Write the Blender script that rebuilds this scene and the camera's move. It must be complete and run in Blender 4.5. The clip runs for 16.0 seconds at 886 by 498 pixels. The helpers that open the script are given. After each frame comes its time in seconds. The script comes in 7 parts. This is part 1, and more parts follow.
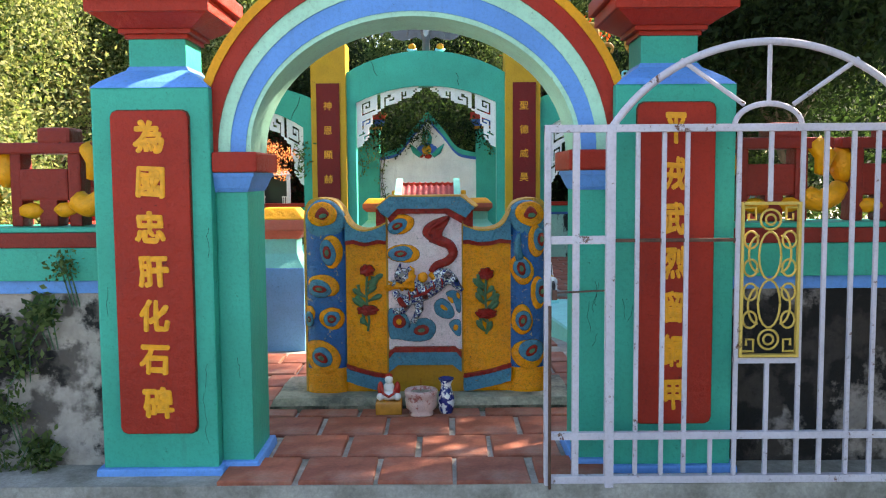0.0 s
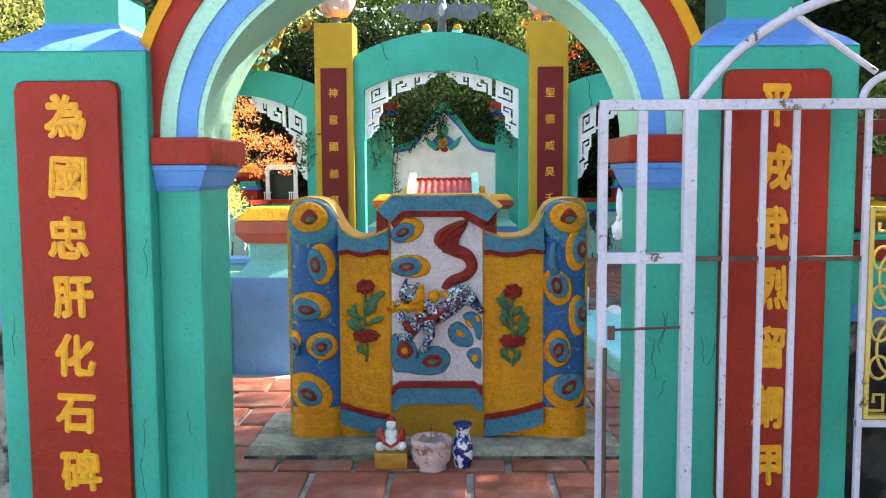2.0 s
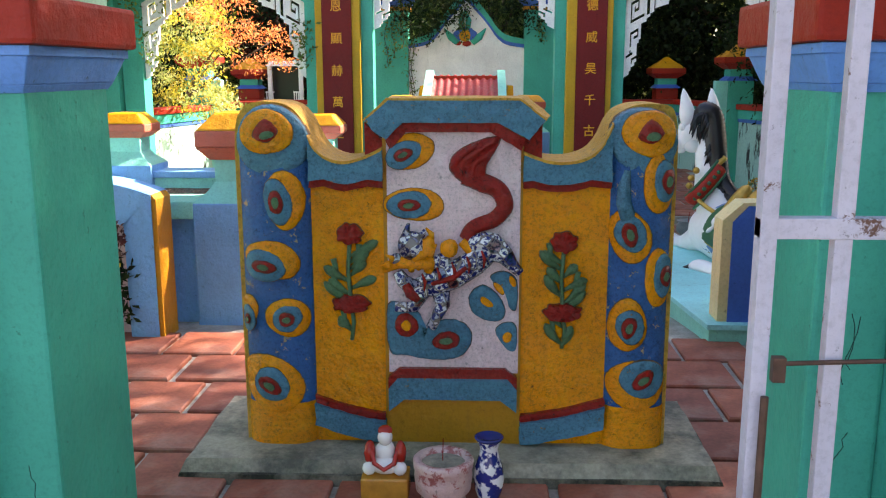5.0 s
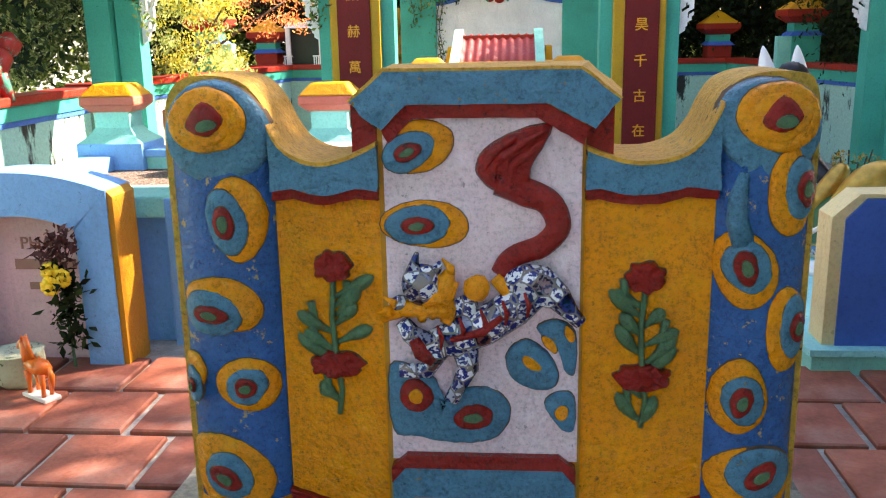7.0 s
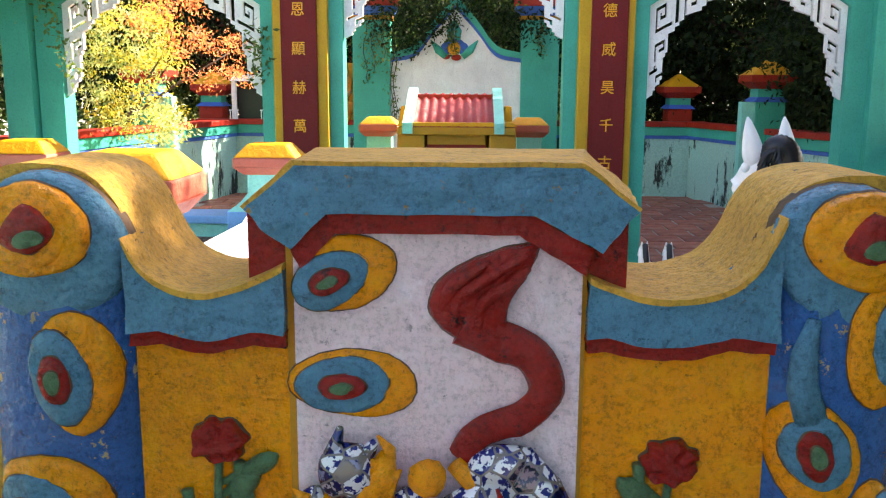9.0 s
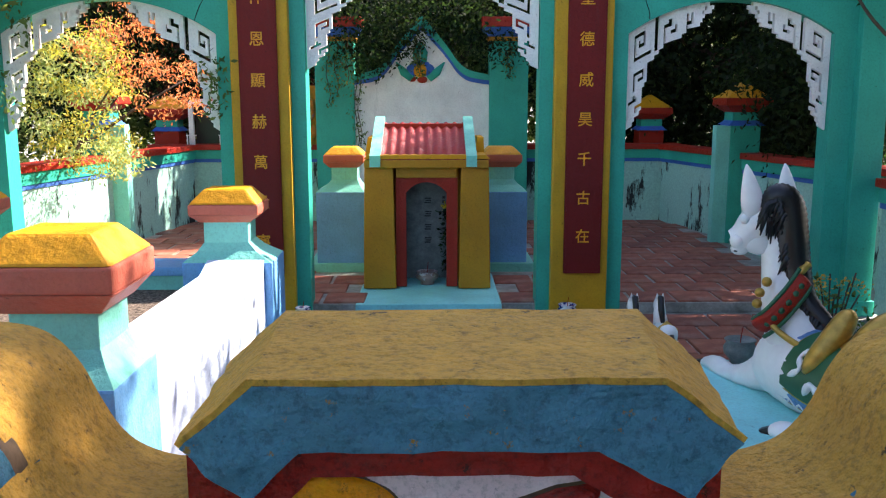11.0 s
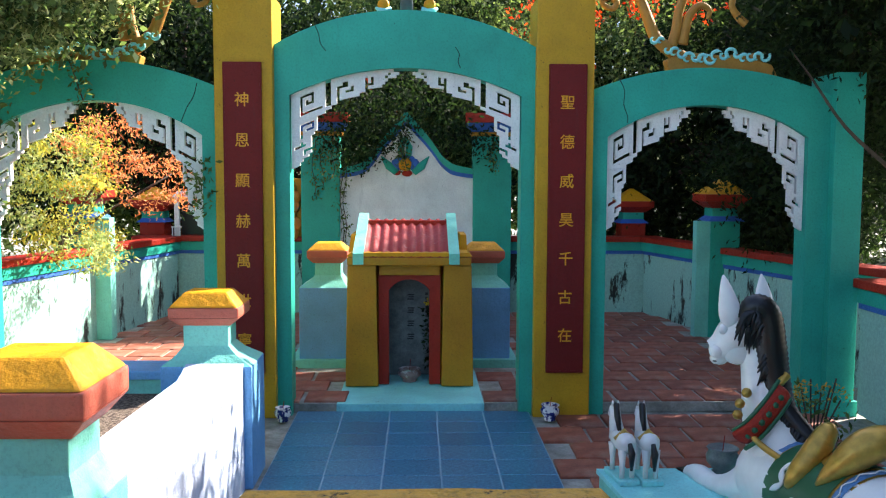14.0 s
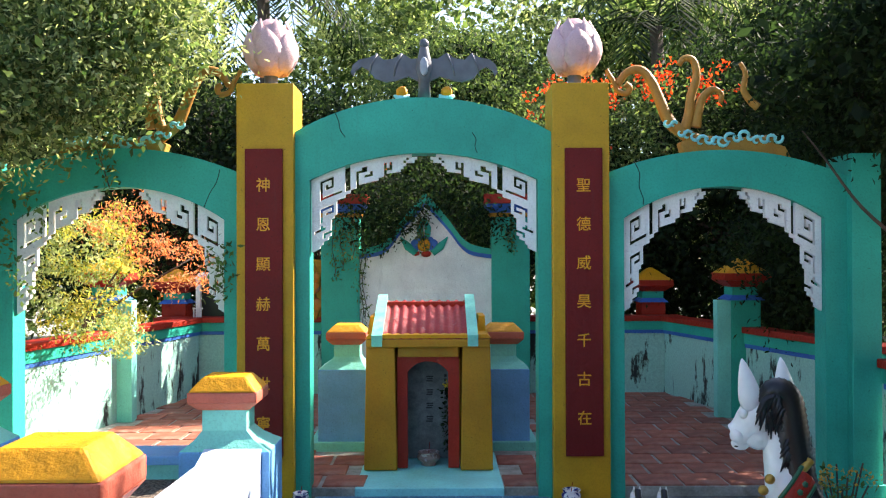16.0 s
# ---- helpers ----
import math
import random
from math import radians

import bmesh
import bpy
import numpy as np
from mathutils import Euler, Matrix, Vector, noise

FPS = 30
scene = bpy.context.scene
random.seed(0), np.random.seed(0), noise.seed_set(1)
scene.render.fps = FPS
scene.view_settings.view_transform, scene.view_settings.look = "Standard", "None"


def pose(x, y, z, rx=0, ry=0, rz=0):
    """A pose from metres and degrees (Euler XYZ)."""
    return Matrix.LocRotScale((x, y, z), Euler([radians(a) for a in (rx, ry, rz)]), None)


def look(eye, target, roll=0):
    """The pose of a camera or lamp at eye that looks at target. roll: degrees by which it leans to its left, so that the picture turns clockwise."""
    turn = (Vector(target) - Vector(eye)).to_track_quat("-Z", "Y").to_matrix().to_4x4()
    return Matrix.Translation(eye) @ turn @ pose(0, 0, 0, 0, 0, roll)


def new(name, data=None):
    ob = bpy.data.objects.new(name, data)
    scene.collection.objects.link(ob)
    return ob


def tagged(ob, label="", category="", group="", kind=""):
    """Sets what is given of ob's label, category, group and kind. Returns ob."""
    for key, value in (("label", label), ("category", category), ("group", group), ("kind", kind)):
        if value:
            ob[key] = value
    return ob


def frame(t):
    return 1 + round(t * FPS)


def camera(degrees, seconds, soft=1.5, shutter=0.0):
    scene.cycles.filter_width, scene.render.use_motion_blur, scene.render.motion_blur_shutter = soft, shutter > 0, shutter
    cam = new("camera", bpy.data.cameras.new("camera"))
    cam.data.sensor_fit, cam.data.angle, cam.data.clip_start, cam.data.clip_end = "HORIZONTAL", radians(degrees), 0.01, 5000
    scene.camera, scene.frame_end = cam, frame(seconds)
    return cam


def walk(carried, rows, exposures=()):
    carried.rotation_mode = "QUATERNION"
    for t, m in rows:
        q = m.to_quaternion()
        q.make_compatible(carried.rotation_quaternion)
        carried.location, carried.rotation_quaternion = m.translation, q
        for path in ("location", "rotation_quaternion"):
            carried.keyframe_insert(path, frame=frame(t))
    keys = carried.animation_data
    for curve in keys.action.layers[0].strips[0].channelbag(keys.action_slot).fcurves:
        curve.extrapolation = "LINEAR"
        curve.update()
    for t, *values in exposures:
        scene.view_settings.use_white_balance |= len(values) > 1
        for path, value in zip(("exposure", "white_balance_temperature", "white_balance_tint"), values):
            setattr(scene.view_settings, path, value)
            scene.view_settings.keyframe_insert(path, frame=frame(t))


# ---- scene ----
cam = camera(53.6, 16.0, soft=1.15)
PATH = [
    (0, (0.002, -0.123, 1.498), (0.002, 1.87, 1.336), -0.4),
    (0.5, (0.006, 0.165, 1.512), (-0.009, 2.159, 1.36), -0.5),
    (1, (-0.01, 0.492, 1.499), (-0.015, 2.485, 1.34), -1.0),
    (1.5, (-0.019, 0.757, 1.501), (-0.022, 2.749, 1.329), -1.0),
    (2, (0.006, 1.035, 1.498), (-0.033, 3.027, 1.324), -0.3),
    (2.5, (0.03, 1.313, 1.502), (-0.046, 3.304, 1.333), 0.1),
    (3, (0.006, 1.624, 1.467), (-0.075, 3.612, 1.262), -0.1),
    (3.5, (-0.026, 1.854, 1.484), (-0.1, 3.836, 1.226), -0.5),
    (4, (-0.025, 2.082, 1.472), (-0.099, 4.058, 1.173), -0.8),
    (4.5, (-0.017, 2.358, 1.476), (-0.096, 4.328, 1.138), -0.4),
    (4.7, (-0.016, 2.436, 1.476), (-0.097, 4.401, 1.114), -0.2),
    (6.8, (-0.034, 3.53, 1.458), (-0.187, 5.461, 0.958), -1.2),
    (7, (-0.038, 3.619, 1.463), (-0.202, 5.554, 0.983), -1.1),
    (7.5, (-0.059, 3.822, 1.446), (-0.2, 5.768, 1.006), -0.7),
    (8, (-0.094, 4.036, 1.454), (-0.163, 5.987, 1.021), -0.5),
    (8.5, (-0.094, 4.186, 1.462), (-0.134, 6.141, 1.04), -0.2),
    (9, (-0.068, 4.327, 1.502), (-0.126, 6.292, 1.138), 0.3),
    (9.2, (-0.059, 4.367, 1.509), (-0.13, 6.336, 1.168), 0.2),
    (11.3, (-0.156, 4.849, 1.726), (-0.108, 6.818, 1.38), 0.1),
    (11.5, (-0.143, 4.863, 1.738), (-0.081, 6.831, 1.383), 0.3),
    (12, (-0.132, 4.863, 1.781), (-0.054, 6.832, 1.439), 0.6),
    (12.5, (-0.109, 4.874, 1.794), (-0.038, 6.851, 1.498), 0.8),
    (13, (-0.105, 4.856, 1.817), (-0.043, 6.838, 1.557), 0.6),
    (13.5, (-0.112, 4.831, 1.833), (-0.052, 6.819, 1.625), 0.2),
    (14, (-0.115, 4.809, 1.849), (-0.059, 6.802, 1.69), 0.2),
    (14.5, (-0.12, 4.784, 1.861), (-0.07, 6.781, 1.752), 0.2),
    (15, (-0.121, 4.771, 1.874), (-0.081, 6.770, 1.812), 0.2),
    (15.5, (-0.11, 4.765, 1.885), (-0.084, 6.765, 1.863), 0.1),
    (16, (-0.097, 4.764, 1.892), (-0.087, 6.764, 1.909), -0.2),
]
EXPOSURE = [(0, 2.4, 7400, 14), (0.5, 2.8, 7400, 13), (1, 2.7, 7400, 14), (2, 2.75, 7400, 15), (3, 2.62, 7400, 16), (3.5, 2.52, 7400, 17), (4, 2.45, 7500, 19), (4.7, 2.42, 7800, 22), (7, 2.68, 7800, 23), (9.2, 2.7, 7800, 23), (11.5, 1.9, 6600, 18), (14, 1.95, 6600, 16), (16, 2.05, 6750, 17)]
walk(cam, [(t, look(eye, target, roll)) for t, eye, target, roll in PATH], EXPOSURE)

# ---- light ----
SUN_DIR = Vector((0.74, 0.42, 0.66)).normalized()
world = bpy.data.worlds.new("sky")
world.use_nodes = True
scene.world = world
wn = world.node_tree.nodes
sky = wn.new("ShaderNodeTexSky")
sky.sky_type, sky.sun_disc = "NISHITA", False
sky.sun_elevation = math.asin(SUN_DIR.z)
sky.sun_rotation = math.atan2(SUN_DIR.x, SUN_DIR.y)
world.node_tree.links.new(sky.outputs[0], wn["Background"].inputs[0])
wn["Background"].inputs[1].default_value = 0.105
sun = new("sun", bpy.data.lights.new("sun", "SUN"))
sun.data.energy, sun.data.angle, sun.data.color = 5.0, radians(0.6), (1.0, 0.93, 0.82)
sun.matrix_world = look(SUN_DIR * 40, (0, 0, 0))

# ---- materials ----
def srgb(r, g, b):
    return [(c / 255 / 12.92 if c <= 10 else ((c / 255 + 0.055) / 1.055) ** 2.4) for c in (r, g, b)]


def material(name, rough=0.6, metal=0.0):
    m = bpy.data.materials.new(name)
    m.use_nodes = True
    b = m.node_tree.nodes["Principled BSDF"]
    b.inputs["Roughness"].default_value, b.inputs["Metallic"].default_value = rough, metal
    return m, m.node_tree.nodes, m.node_tree.links, b


def noise_node(n, l, scale, detail=4, coord="Object", rough=0.55, stretch=None):
    tc = n.new("ShaderNodeTexCoord")
    t = n.new("ShaderNodeTexNoise")
    t.inputs["Scale"].default_value, t.inputs["Detail"].default_value, t.inputs["Roughness"].default_value = scale, detail, rough
    src = tc.outputs[coord]
    if stretch:
        mp = n.new("ShaderNodeMapping")
        mp.inputs["Scale"].default_value = stretch
        l.new(src, mp.inputs[0])
        src = mp.outputs[0]
    l.new(src, t.inputs["Vector"])
    return t.outputs["Fac"]


def ramp(n, l, fac, stops):
    r = n.new("ShaderNodeValToRGB")
    while len(r.color_ramp.elements) < len(stops):
        r.color_ramp.elements.new(0.5)
    for e, (p, c) in zip(r.color_ramp.elements, stops):
        e.position = p
        e.color = (*c, 1) if len(c) == 3 else c
    l.new(fac, r.inputs[0])
    return r.outputs[0]


def mix(n, l, fac, a, b, mode="MIX"):
    x = n.new("ShaderNodeMix")
    x.data_type, x.blend_type = "RGBA", mode
    for s, v in ((0, fac), (6, a), (7, b)):
        if isinstance(v, (int, float)):
            x.inputs[s].default_value = v
        elif isinstance(v, (list, tuple)):
            x.inputs[s].default_value = (*v, 1)
        else:
            l.new(v, x.inputs[s])
    return x.outputs[2]


def bump(n, l, b, fac, strength=0.3, dist=0.01):
    bp = n.new("ShaderNodeBump")
    bp.inputs["Strength"].default_value, bp.inputs["Distance"].default_value = strength, dist
    l.new(fac, bp.inputs["Height"])
    l.new(bp.outputs[0], b.inputs["Normal"])


def paint(name, col, wear=(0.55, 0.52, 0.46), amount=0.36, rough=0.5, streak=0.3, relief=0.25, grit=1.0):
    """Old oil paint on plastered masonry: mottled tone, brush relief, small chips, thin drips of dirt. grit: how coarse and scuffed it is."""
    m, n, l, b = material(name, rough)
    b.inputs["Specular IOR Level"].default_value = 0.45 if rough < 0.5 else 0.35
    tone = ramp(n, l, noise_node(n, l, 2.3, 5), [(0.25, [c * 0.80 for c in col]), (0.75, [min(1, c * 1.16) for c in col])])
    low, high = 1 - 0.16 * grit, 1 + 0.06 * grit
    fine = ramp(n, l, noise_node(n, l, 55 if grit < 1.5 else 80, 7, rough=0.75), [(0.30 if grit < 1.5 else 0.37, (low, low, low)), (0.52, (high, high, high))])
    c1 = mix(n, l, 1.0, tone, fine, "MULTIPLY")
    drip = ramp(n, l, noise_node(n, l, 6, 4, stretch=(3, 3, 0.35)), [(0.6, (0, 0, 0)), (0.8, (streak, streak, streak))])
    c2 = mix(n, l, drip, c1, [c * 0.45 + 0.03 for c in col])
    spot = ramp(n, l, noise_node(n, l, 27 if grit < 1.5 else 38, 7, rough=0.72), [(0.285 + 0.034 * grit, (0.75, 0.75, 0.75)), (0.325 + 0.034 * grit, (0, 0, 0))])
    c2 = mix(n, l, spot, c2, [c * 0.35 for c in col])
    if grit > 1.5:
        brush = ramp(n, l, noise_node(n, l, 13, 7, rough=0.7), [(0.5, (0, 0, 0)), (0.66, (0.6, 0.6, 0.6))])
        c2 = mix(n, l, brush, c2, [min(1, c * 1.4) for c in col])
    chip = ramp(n, l, noise_node(n, l, 9 if grit < 1.5 else 19, 9, rough=0.74), [(amount - 0.03, (1, 1, 1)), (amount, (0, 0, 0))])
    c3 = mix(n, l, chip, c2, wear)
    l.new(c3, b.inputs["Base Color"])
    bump(n, l, b, noise_node(n, l, 21, 8, rough=0.62), min(1, relief * 1.9), 0.026)
    if grit > 1.5:
        first = b.inputs["Normal"].links[0].from_node
        fine_bump = n.new("ShaderNodeBump")
        fine_bump.inputs["Strength"].default_value, fine_bump.inputs["Distance"].default_value = 0.8, 0.008
        l.new(noise_node(n, l, 85, 5, rough=0.65), fine_bump.inputs["Height"])
        l.new(fine_bump.outputs[0], first.inputs["Normal"])
    return m


def plain(name, col, rough=0.5, metal=0.0, var=0.12, scale=18, relief=0.1):
    m, n, l, b = material(name, rough, metal)
    l.new(ramp(n, l, noise_node(n, l, scale, 5), [(0.3, [c * (1 - var) for c in col]), (0.7, [min(1, c * (1 + var)) for c in col])]), b.inputs["Base Color"])
    if relief:
        bump(n, l, b, noise_node(n, l, scale * 2.5, 4), relief, 0.006)
    return m


TEAL = paint("teal_paint", srgb(30, 164, 142), srgb(150, 170, 160), 0.27, relief=0.13)
MINT = paint("mint_paint", srgb(120, 205, 190), srgb(80, 90, 80), 0.33)
PALE = paint("pale_green_paint", srgb(165, 220, 195), srgb(120, 120, 110), 0.28, relief=0.13)
BLUE = paint("sky_blue_paint", srgb(90, 150, 220), srgb(190, 200, 200), 0.3, relief=0.13)
LAV = paint("lavender_blue_paint", srgb(104, 166, 216), srgb(180, 186, 190), 0.30)
NAVY = paint("deep_blue_paint", srgb(56, 104, 184), srgb(150, 160, 170), 0.27)
RED = paint("oxide_red_paint", srgb(160, 38, 18), srgb(84, 22, 14), 0.35, 0.5, relief=0.28)
PLATE = paint("maroon_plate_paint", srgb(112, 18, 14), srgb(60, 16, 12), 0.28, 0.6)
TRACERY = paint("maroon_tracery_paint", srgb(126, 32, 20), srgb(70, 22, 16), 0.34, 0.5)
BRICKRED = paint("brick_red_paint", srgb(190, 100, 80), srgb(210, 200, 190), 0.34)
YEL = paint("yellow_ochre_paint", srgb(218, 150, 14), srgb(130, 90, 20), 0.32)
MUST = paint("mustard_paint", srgb(184, 126, 22), srgb(92, 68, 30), 0.33)
PILLAR = paint("lemon_mustard_paint", srgb(192, 148, 28), srgb(92, 72, 30), 0.33)
GOLD = plain("gold_paint", srgb(235, 165, 25), 0.45, 0.0, 0.15, 30, 0.3)
WHITE = paint("white_paint", srgb(232, 232, 228), srgb(120, 120, 112), 0.28)
LILAC = paint("pale_lilac_paint", srgb(230, 206, 210), srgb(140, 104, 100), 0.31, relief=0.4, grit=1.6)
S_TOP = paint("weathered_ochre_top", srgb(202, 152, 58), srgb(66, 50, 30), 0.36, 0.6, 0.0, 0.45, 2.0)
S_YEL = paint("screen_yellow_paint", srgb(238, 146, 4), srgb(112, 66, 18), 0.35, 0.25, relief=0.45, grit=1.9)
S_BLUE = paint("screen_royal_blue_paint", srgb(26, 92, 156), srgb(168, 160, 120), 0.40, 0.25, relief=0.45, grit=2.2)
S_TEAL = paint("screen_steel_blue_paint", srgb(62, 124, 150), srgb(150, 120, 56), 0.37, 0.25, relief=0.45, grit=2.0)
S_RED = paint("screen_red_paint", srgb(150, 26, 16), srgb(48, 16, 14), 0.385, 0.24, relief=0.55, grit=2.4)
S_GREEN = paint("screen_leaf_green_paint", srgb(72, 112, 78), srgb(150, 110, 30), 0.36, 0.3, relief=0.5, grit=2.0)
# Seam dirt; round the relief pads it also paints the crease shade.
GRIME_SHADE = plain("grime_and_crease_shade", srgb(84, 64, 42), 0.8, 0, 0.5, 40, 0.3)
IRON = paint("grey_white_iron_paint", srgb(196, 192, 204), srgb(105, 70, 56), 0.395, 0.4, 0.2, 0.1)
IRONY = paint("yellow_iron_paint", srgb(206, 174, 84), srgb(110, 76, 40), 0.38, 0.4, 0.2, 0.1)
STEEL = plain("rusty_steel", srgb(96, 70, 58), 0.6, 0.4, 0.4, 20)
BLACK = plain("black_gloss_paint", srgb(18, 18, 20), 0.35)
CHINA = plain("white_glaze", srgb(232, 230, 226), 0.15, 0, 0.04)
COBALT = plain("cobalt_glaze", srgb(30, 44, 110), 0.15, 0, 0.2)


def terracotta():
    m, n, l, b = material("terracotta_tile", 0.72)
    inf = n.new("ShaderNodeObjectInfo")
    base = ramp(n, l, inf.outputs["Random"], [(0.0, srgb(162, 88, 66)), (0.5, srgb(184, 106, 80)), (1.0, srgb(144, 80, 64))])
    st = ramp(n, l, noise_node(n, l, 7, 6, "Object"), [(0.35, (0.62, 0.6, 0.58)), (0.65, (1, 1, 1))])
    c = mix(n, l, 1.0, base, st, "MULTIPLY")
    film = ramp(n, l, noise_node(n, l, 3.1, 7, "Object", 0.65), [(0.5, (0, 0, 0)), (0.72, (0.5, 0.5, 0.5))])
    c = mix(n, l, film, c, srgb(150, 142, 132))
    sp = ramp(n, l, noise_node(n, l, 60, 3), [(0.3, (0.8, 0.8, 0.8)), (0.6, (1, 1, 1))])
    l.new(mix(n, l, 1.0, c, sp, "MULTIPLY"), b.inputs["Base Color"])
    bump(n, l, b, noise_node(n, l, 45, 5), 0.25, 0.006)
    return m


def glazed_blue():
    m, n, l, b = material("blue_glazed_tile", 0.28)
    inf = n.new("ShaderNodeObjectInfo")
    base = ramp(n, l, inf.outputs["Random"], [(0.0, srgb(52, 110, 140)), (1.0, srgb(66, 124, 154))])
    f = ramp(n, l, noise_node(n, l, 46, 7, "Object", 0.75), [(0.36, (0.42, 0.5, 0.58)), (0.5, (0.95, 0.97, 1.0)), (0.64, (1.9, 1.7, 1.5))])
    l.new(mix(n, l, 1.0, base, f, "MULTIPLY"), b.inputs["Base Color"])
    return m


def blotched(name, a, bcol, lo, hi, scale=3.0, rough=0.85, stretch=None, relief=0.5, third=None):
    """Weathered ground or plaster with dark growth in patches."""
    m, n, l, b = material(name, rough)
    c = ramp(n, l, noise_node(n, l, scale, 9, rough=0.68, stretch=stretch), [(lo, a), (hi, bcol)])
    if third:
        c = mix(n, l, ramp(n, l, noise_node(n, l, scale * 2.7, 7), [(0.52, (0, 0, 0)), (0.6, (1, 1, 1))]), c, third)
    g = ramp(n, l, noise_node(n, l, scale * 14, 4), [(0.3, (0.75, 0.75, 0.75)), (0.7, (1, 1, 1))])
    l.new(mix(n, l, 1.0, c, g, "MULTIPLY"), b.inputs["Base Color"])
    bump(n, l, b, noise_node(n, l, scale * 6, 8), relief, 0.03)
    return m


TERRA = terracotta()
BTILE = glazed_blue()
MORTAR = blotched("cement_mortar", srgb(128, 126, 116), srgb(182, 180, 172), 0.35, 0.65, 4)
CEMENT = blotched("worn_cement", srgb(96, 98, 88), srgb(176, 170, 150), 0.36, 0.6, 5)
OLDWALL = blotched("mouldy_plaster", srgb(30, 28, 26), srgb(176, 168, 160), 0.465, 0.52, 1.7, third=srgb(96, 90, 84), relief=0.9)
# Black mould, with the right wall's tree shade put into the same tone.
MOULD_SHADE = blotched("mould_and_shade_plaster", srgb(22, 20, 19), srgb(150, 142, 136), 0.53, 0.6, 1.9, third=srgb(62, 56, 52), relief=0.9)
COURT = blotched("stained_mint_plaster", srgb(34, 40, 36), srgb(160, 212, 198), 0.405, 0.45, 3.2, 0.7, (1, 1, 0.3), 0.25)
GRAVEL = blotched("brown_gravel", srgb(70, 56, 46), srgb(170, 150, 132), 0.42, 0.58, 40, relief=1.0)
BARK = blotched("bark", srgb(52, 42, 34), srgb(104, 90, 74), 0.35, 0.65, 6, stretch=(1, 1, 0.25))
GREY = plain("grey_cement_paint", srgb(92, 96, 104), 0.55, 0, 0.25, 8)
STONE = blotched("grey_granite", srgb(86, 98, 98), srgb(130, 142, 138), 0.35, 0.65, 8, 0.4, relief=0.1)
PINK = paint("dusty_pink_paint", srgb(206, 170, 172), srgb(120, 110, 110), 0.28)


def leaf(name, a, bcol, through_col):
    m, n, l, b = material(name, 0.75)
    b.inputs["Specular IOR Level"].default_value = 0.25
    ge = n.new("ShaderNodeNewGeometry")
    c = ramp(n, l, ge.outputs["Random Per Island"], [(0.0, a), (1.0, bcol)])
    l.new(c, b.inputs["Base Color"])
    tr = n.new("ShaderNodeBsdfTranslucent")
    l.new(mix(n, l, 1.0, c, through_col, "MULTIPLY"), tr.inputs[0])
    ms = n.new("ShaderNodeMixShader")
    ms.inputs[0].default_value = 0.52
    l.new(b.outputs[0], ms.inputs[1])
    l.new(tr.outputs[0], ms.inputs[2])
    l.new(ms.outputs[0], n["Material Output"].inputs[0])
    return m


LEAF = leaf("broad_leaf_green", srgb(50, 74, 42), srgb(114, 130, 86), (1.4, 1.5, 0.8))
# Dark copy of the broad leaf, with tree shade put into its colour.
LEAFD = leaf("shade_painted_dark_leaf", srgb(16, 30, 18), srgb(50, 68, 40), (1.3, 1.4, 0.8))
LEAFY = leaf("yellowing_leaf", srgb(122, 132, 60), srgb(196, 184, 104), (1.6, 1.5, 0.6))
# Pale copy of the broad leaf, with sunlight put into its colour.
LEAFS = leaf("sun_painted_leaf", srgb(116, 136, 82), srgb(192, 196, 146), (1.4, 1.45, 0.9))
DRY = leaf("dry_rust_leaf", srgb(176, 104, 64), srgb(228, 176, 134), (1.5, 1.0, 0.6))
FLAME = leaf("orange_blossom", srgb(222, 62, 24), srgb(240, 110, 50), (1.4, 0.8, 0.6))

# ---- building helpers ----
def at_world(ob):
    p = Vector((0, 0, 0))
    while ob is not None:
        p += ob.location
        ob = ob.parent
    return p


def part(name, bm, mat, parent=None, label="", smooth=False, local=False):
    """Links a bmesh, given in world metres, as one mesh object under a thing or a part."""
    me = bpy.data.meshes.new(name)
    bmesh.ops.recalc_face_normals(bm, faces=bm.faces)
    if parent is not None and not local:
        bmesh.ops.translate(bm, verts=bm.verts, vec=-at_world(parent))
    mats = list(mat) if isinstance(mat, (list, tuple)) else [mat]
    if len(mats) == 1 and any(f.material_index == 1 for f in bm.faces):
        mats.append(GRIME_SHADE)
    bm.to_mesh(me)
    bm.free()
    for mm in mats:
        me.materials.append(mm)
    if smooth:
        me.polygons.foreach_set("use_smooth", [True] * len(me.polygons))
    ob = new(name, me)
    if parent is not None:
        ob.parent = parent
    if label:
        ob["label"] = label
    return ob


def thing(name, loc, label, category, group="", kind=""):
    ob = new(name)
    ob.location = loc
    ob.empty_display_size = 0.1
    return tagged(ob, label, category, group, kind)


def solid(name, bm, mat, label, category="", kind="", group="", smooth=False):
    return tagged(part(name, bm, mat, smooth=smooth), label, category, group, kind)


def box(x0, x1, y0, y1, z0, z1, bev=0.0, bm=None):
    b = bmesh.new()
    vs = [b.verts.new((x, y, z)) for z in (z0, z1) for y in (y0, y1) for x in (x0, x1)]
    for f in ((0, 1, 3, 2), (4, 6, 7, 5), (0, 4, 5, 1), (2, 3, 7, 6), (0, 2, 6, 4), (1, 5, 7, 3)):
        b.faces.new([vs[i] for i in f])
    if bev:
        bmesh.ops.recalc_face_normals(b, faces=b.faces)
        bmesh.ops.bevel(b, geom=b.edges[:], offset=bev, segments=2, affect="EDGES", profile=0.6)
    return join(bm, b)


def join(bm, b):
    if bm is None:
        return b
    me = bpy.data.meshes.new("tmp")
    b.to_mesh(me)
    b.free()
    bm.from_mesh(me)
    bpy.data.meshes.remove(me)
    return bm


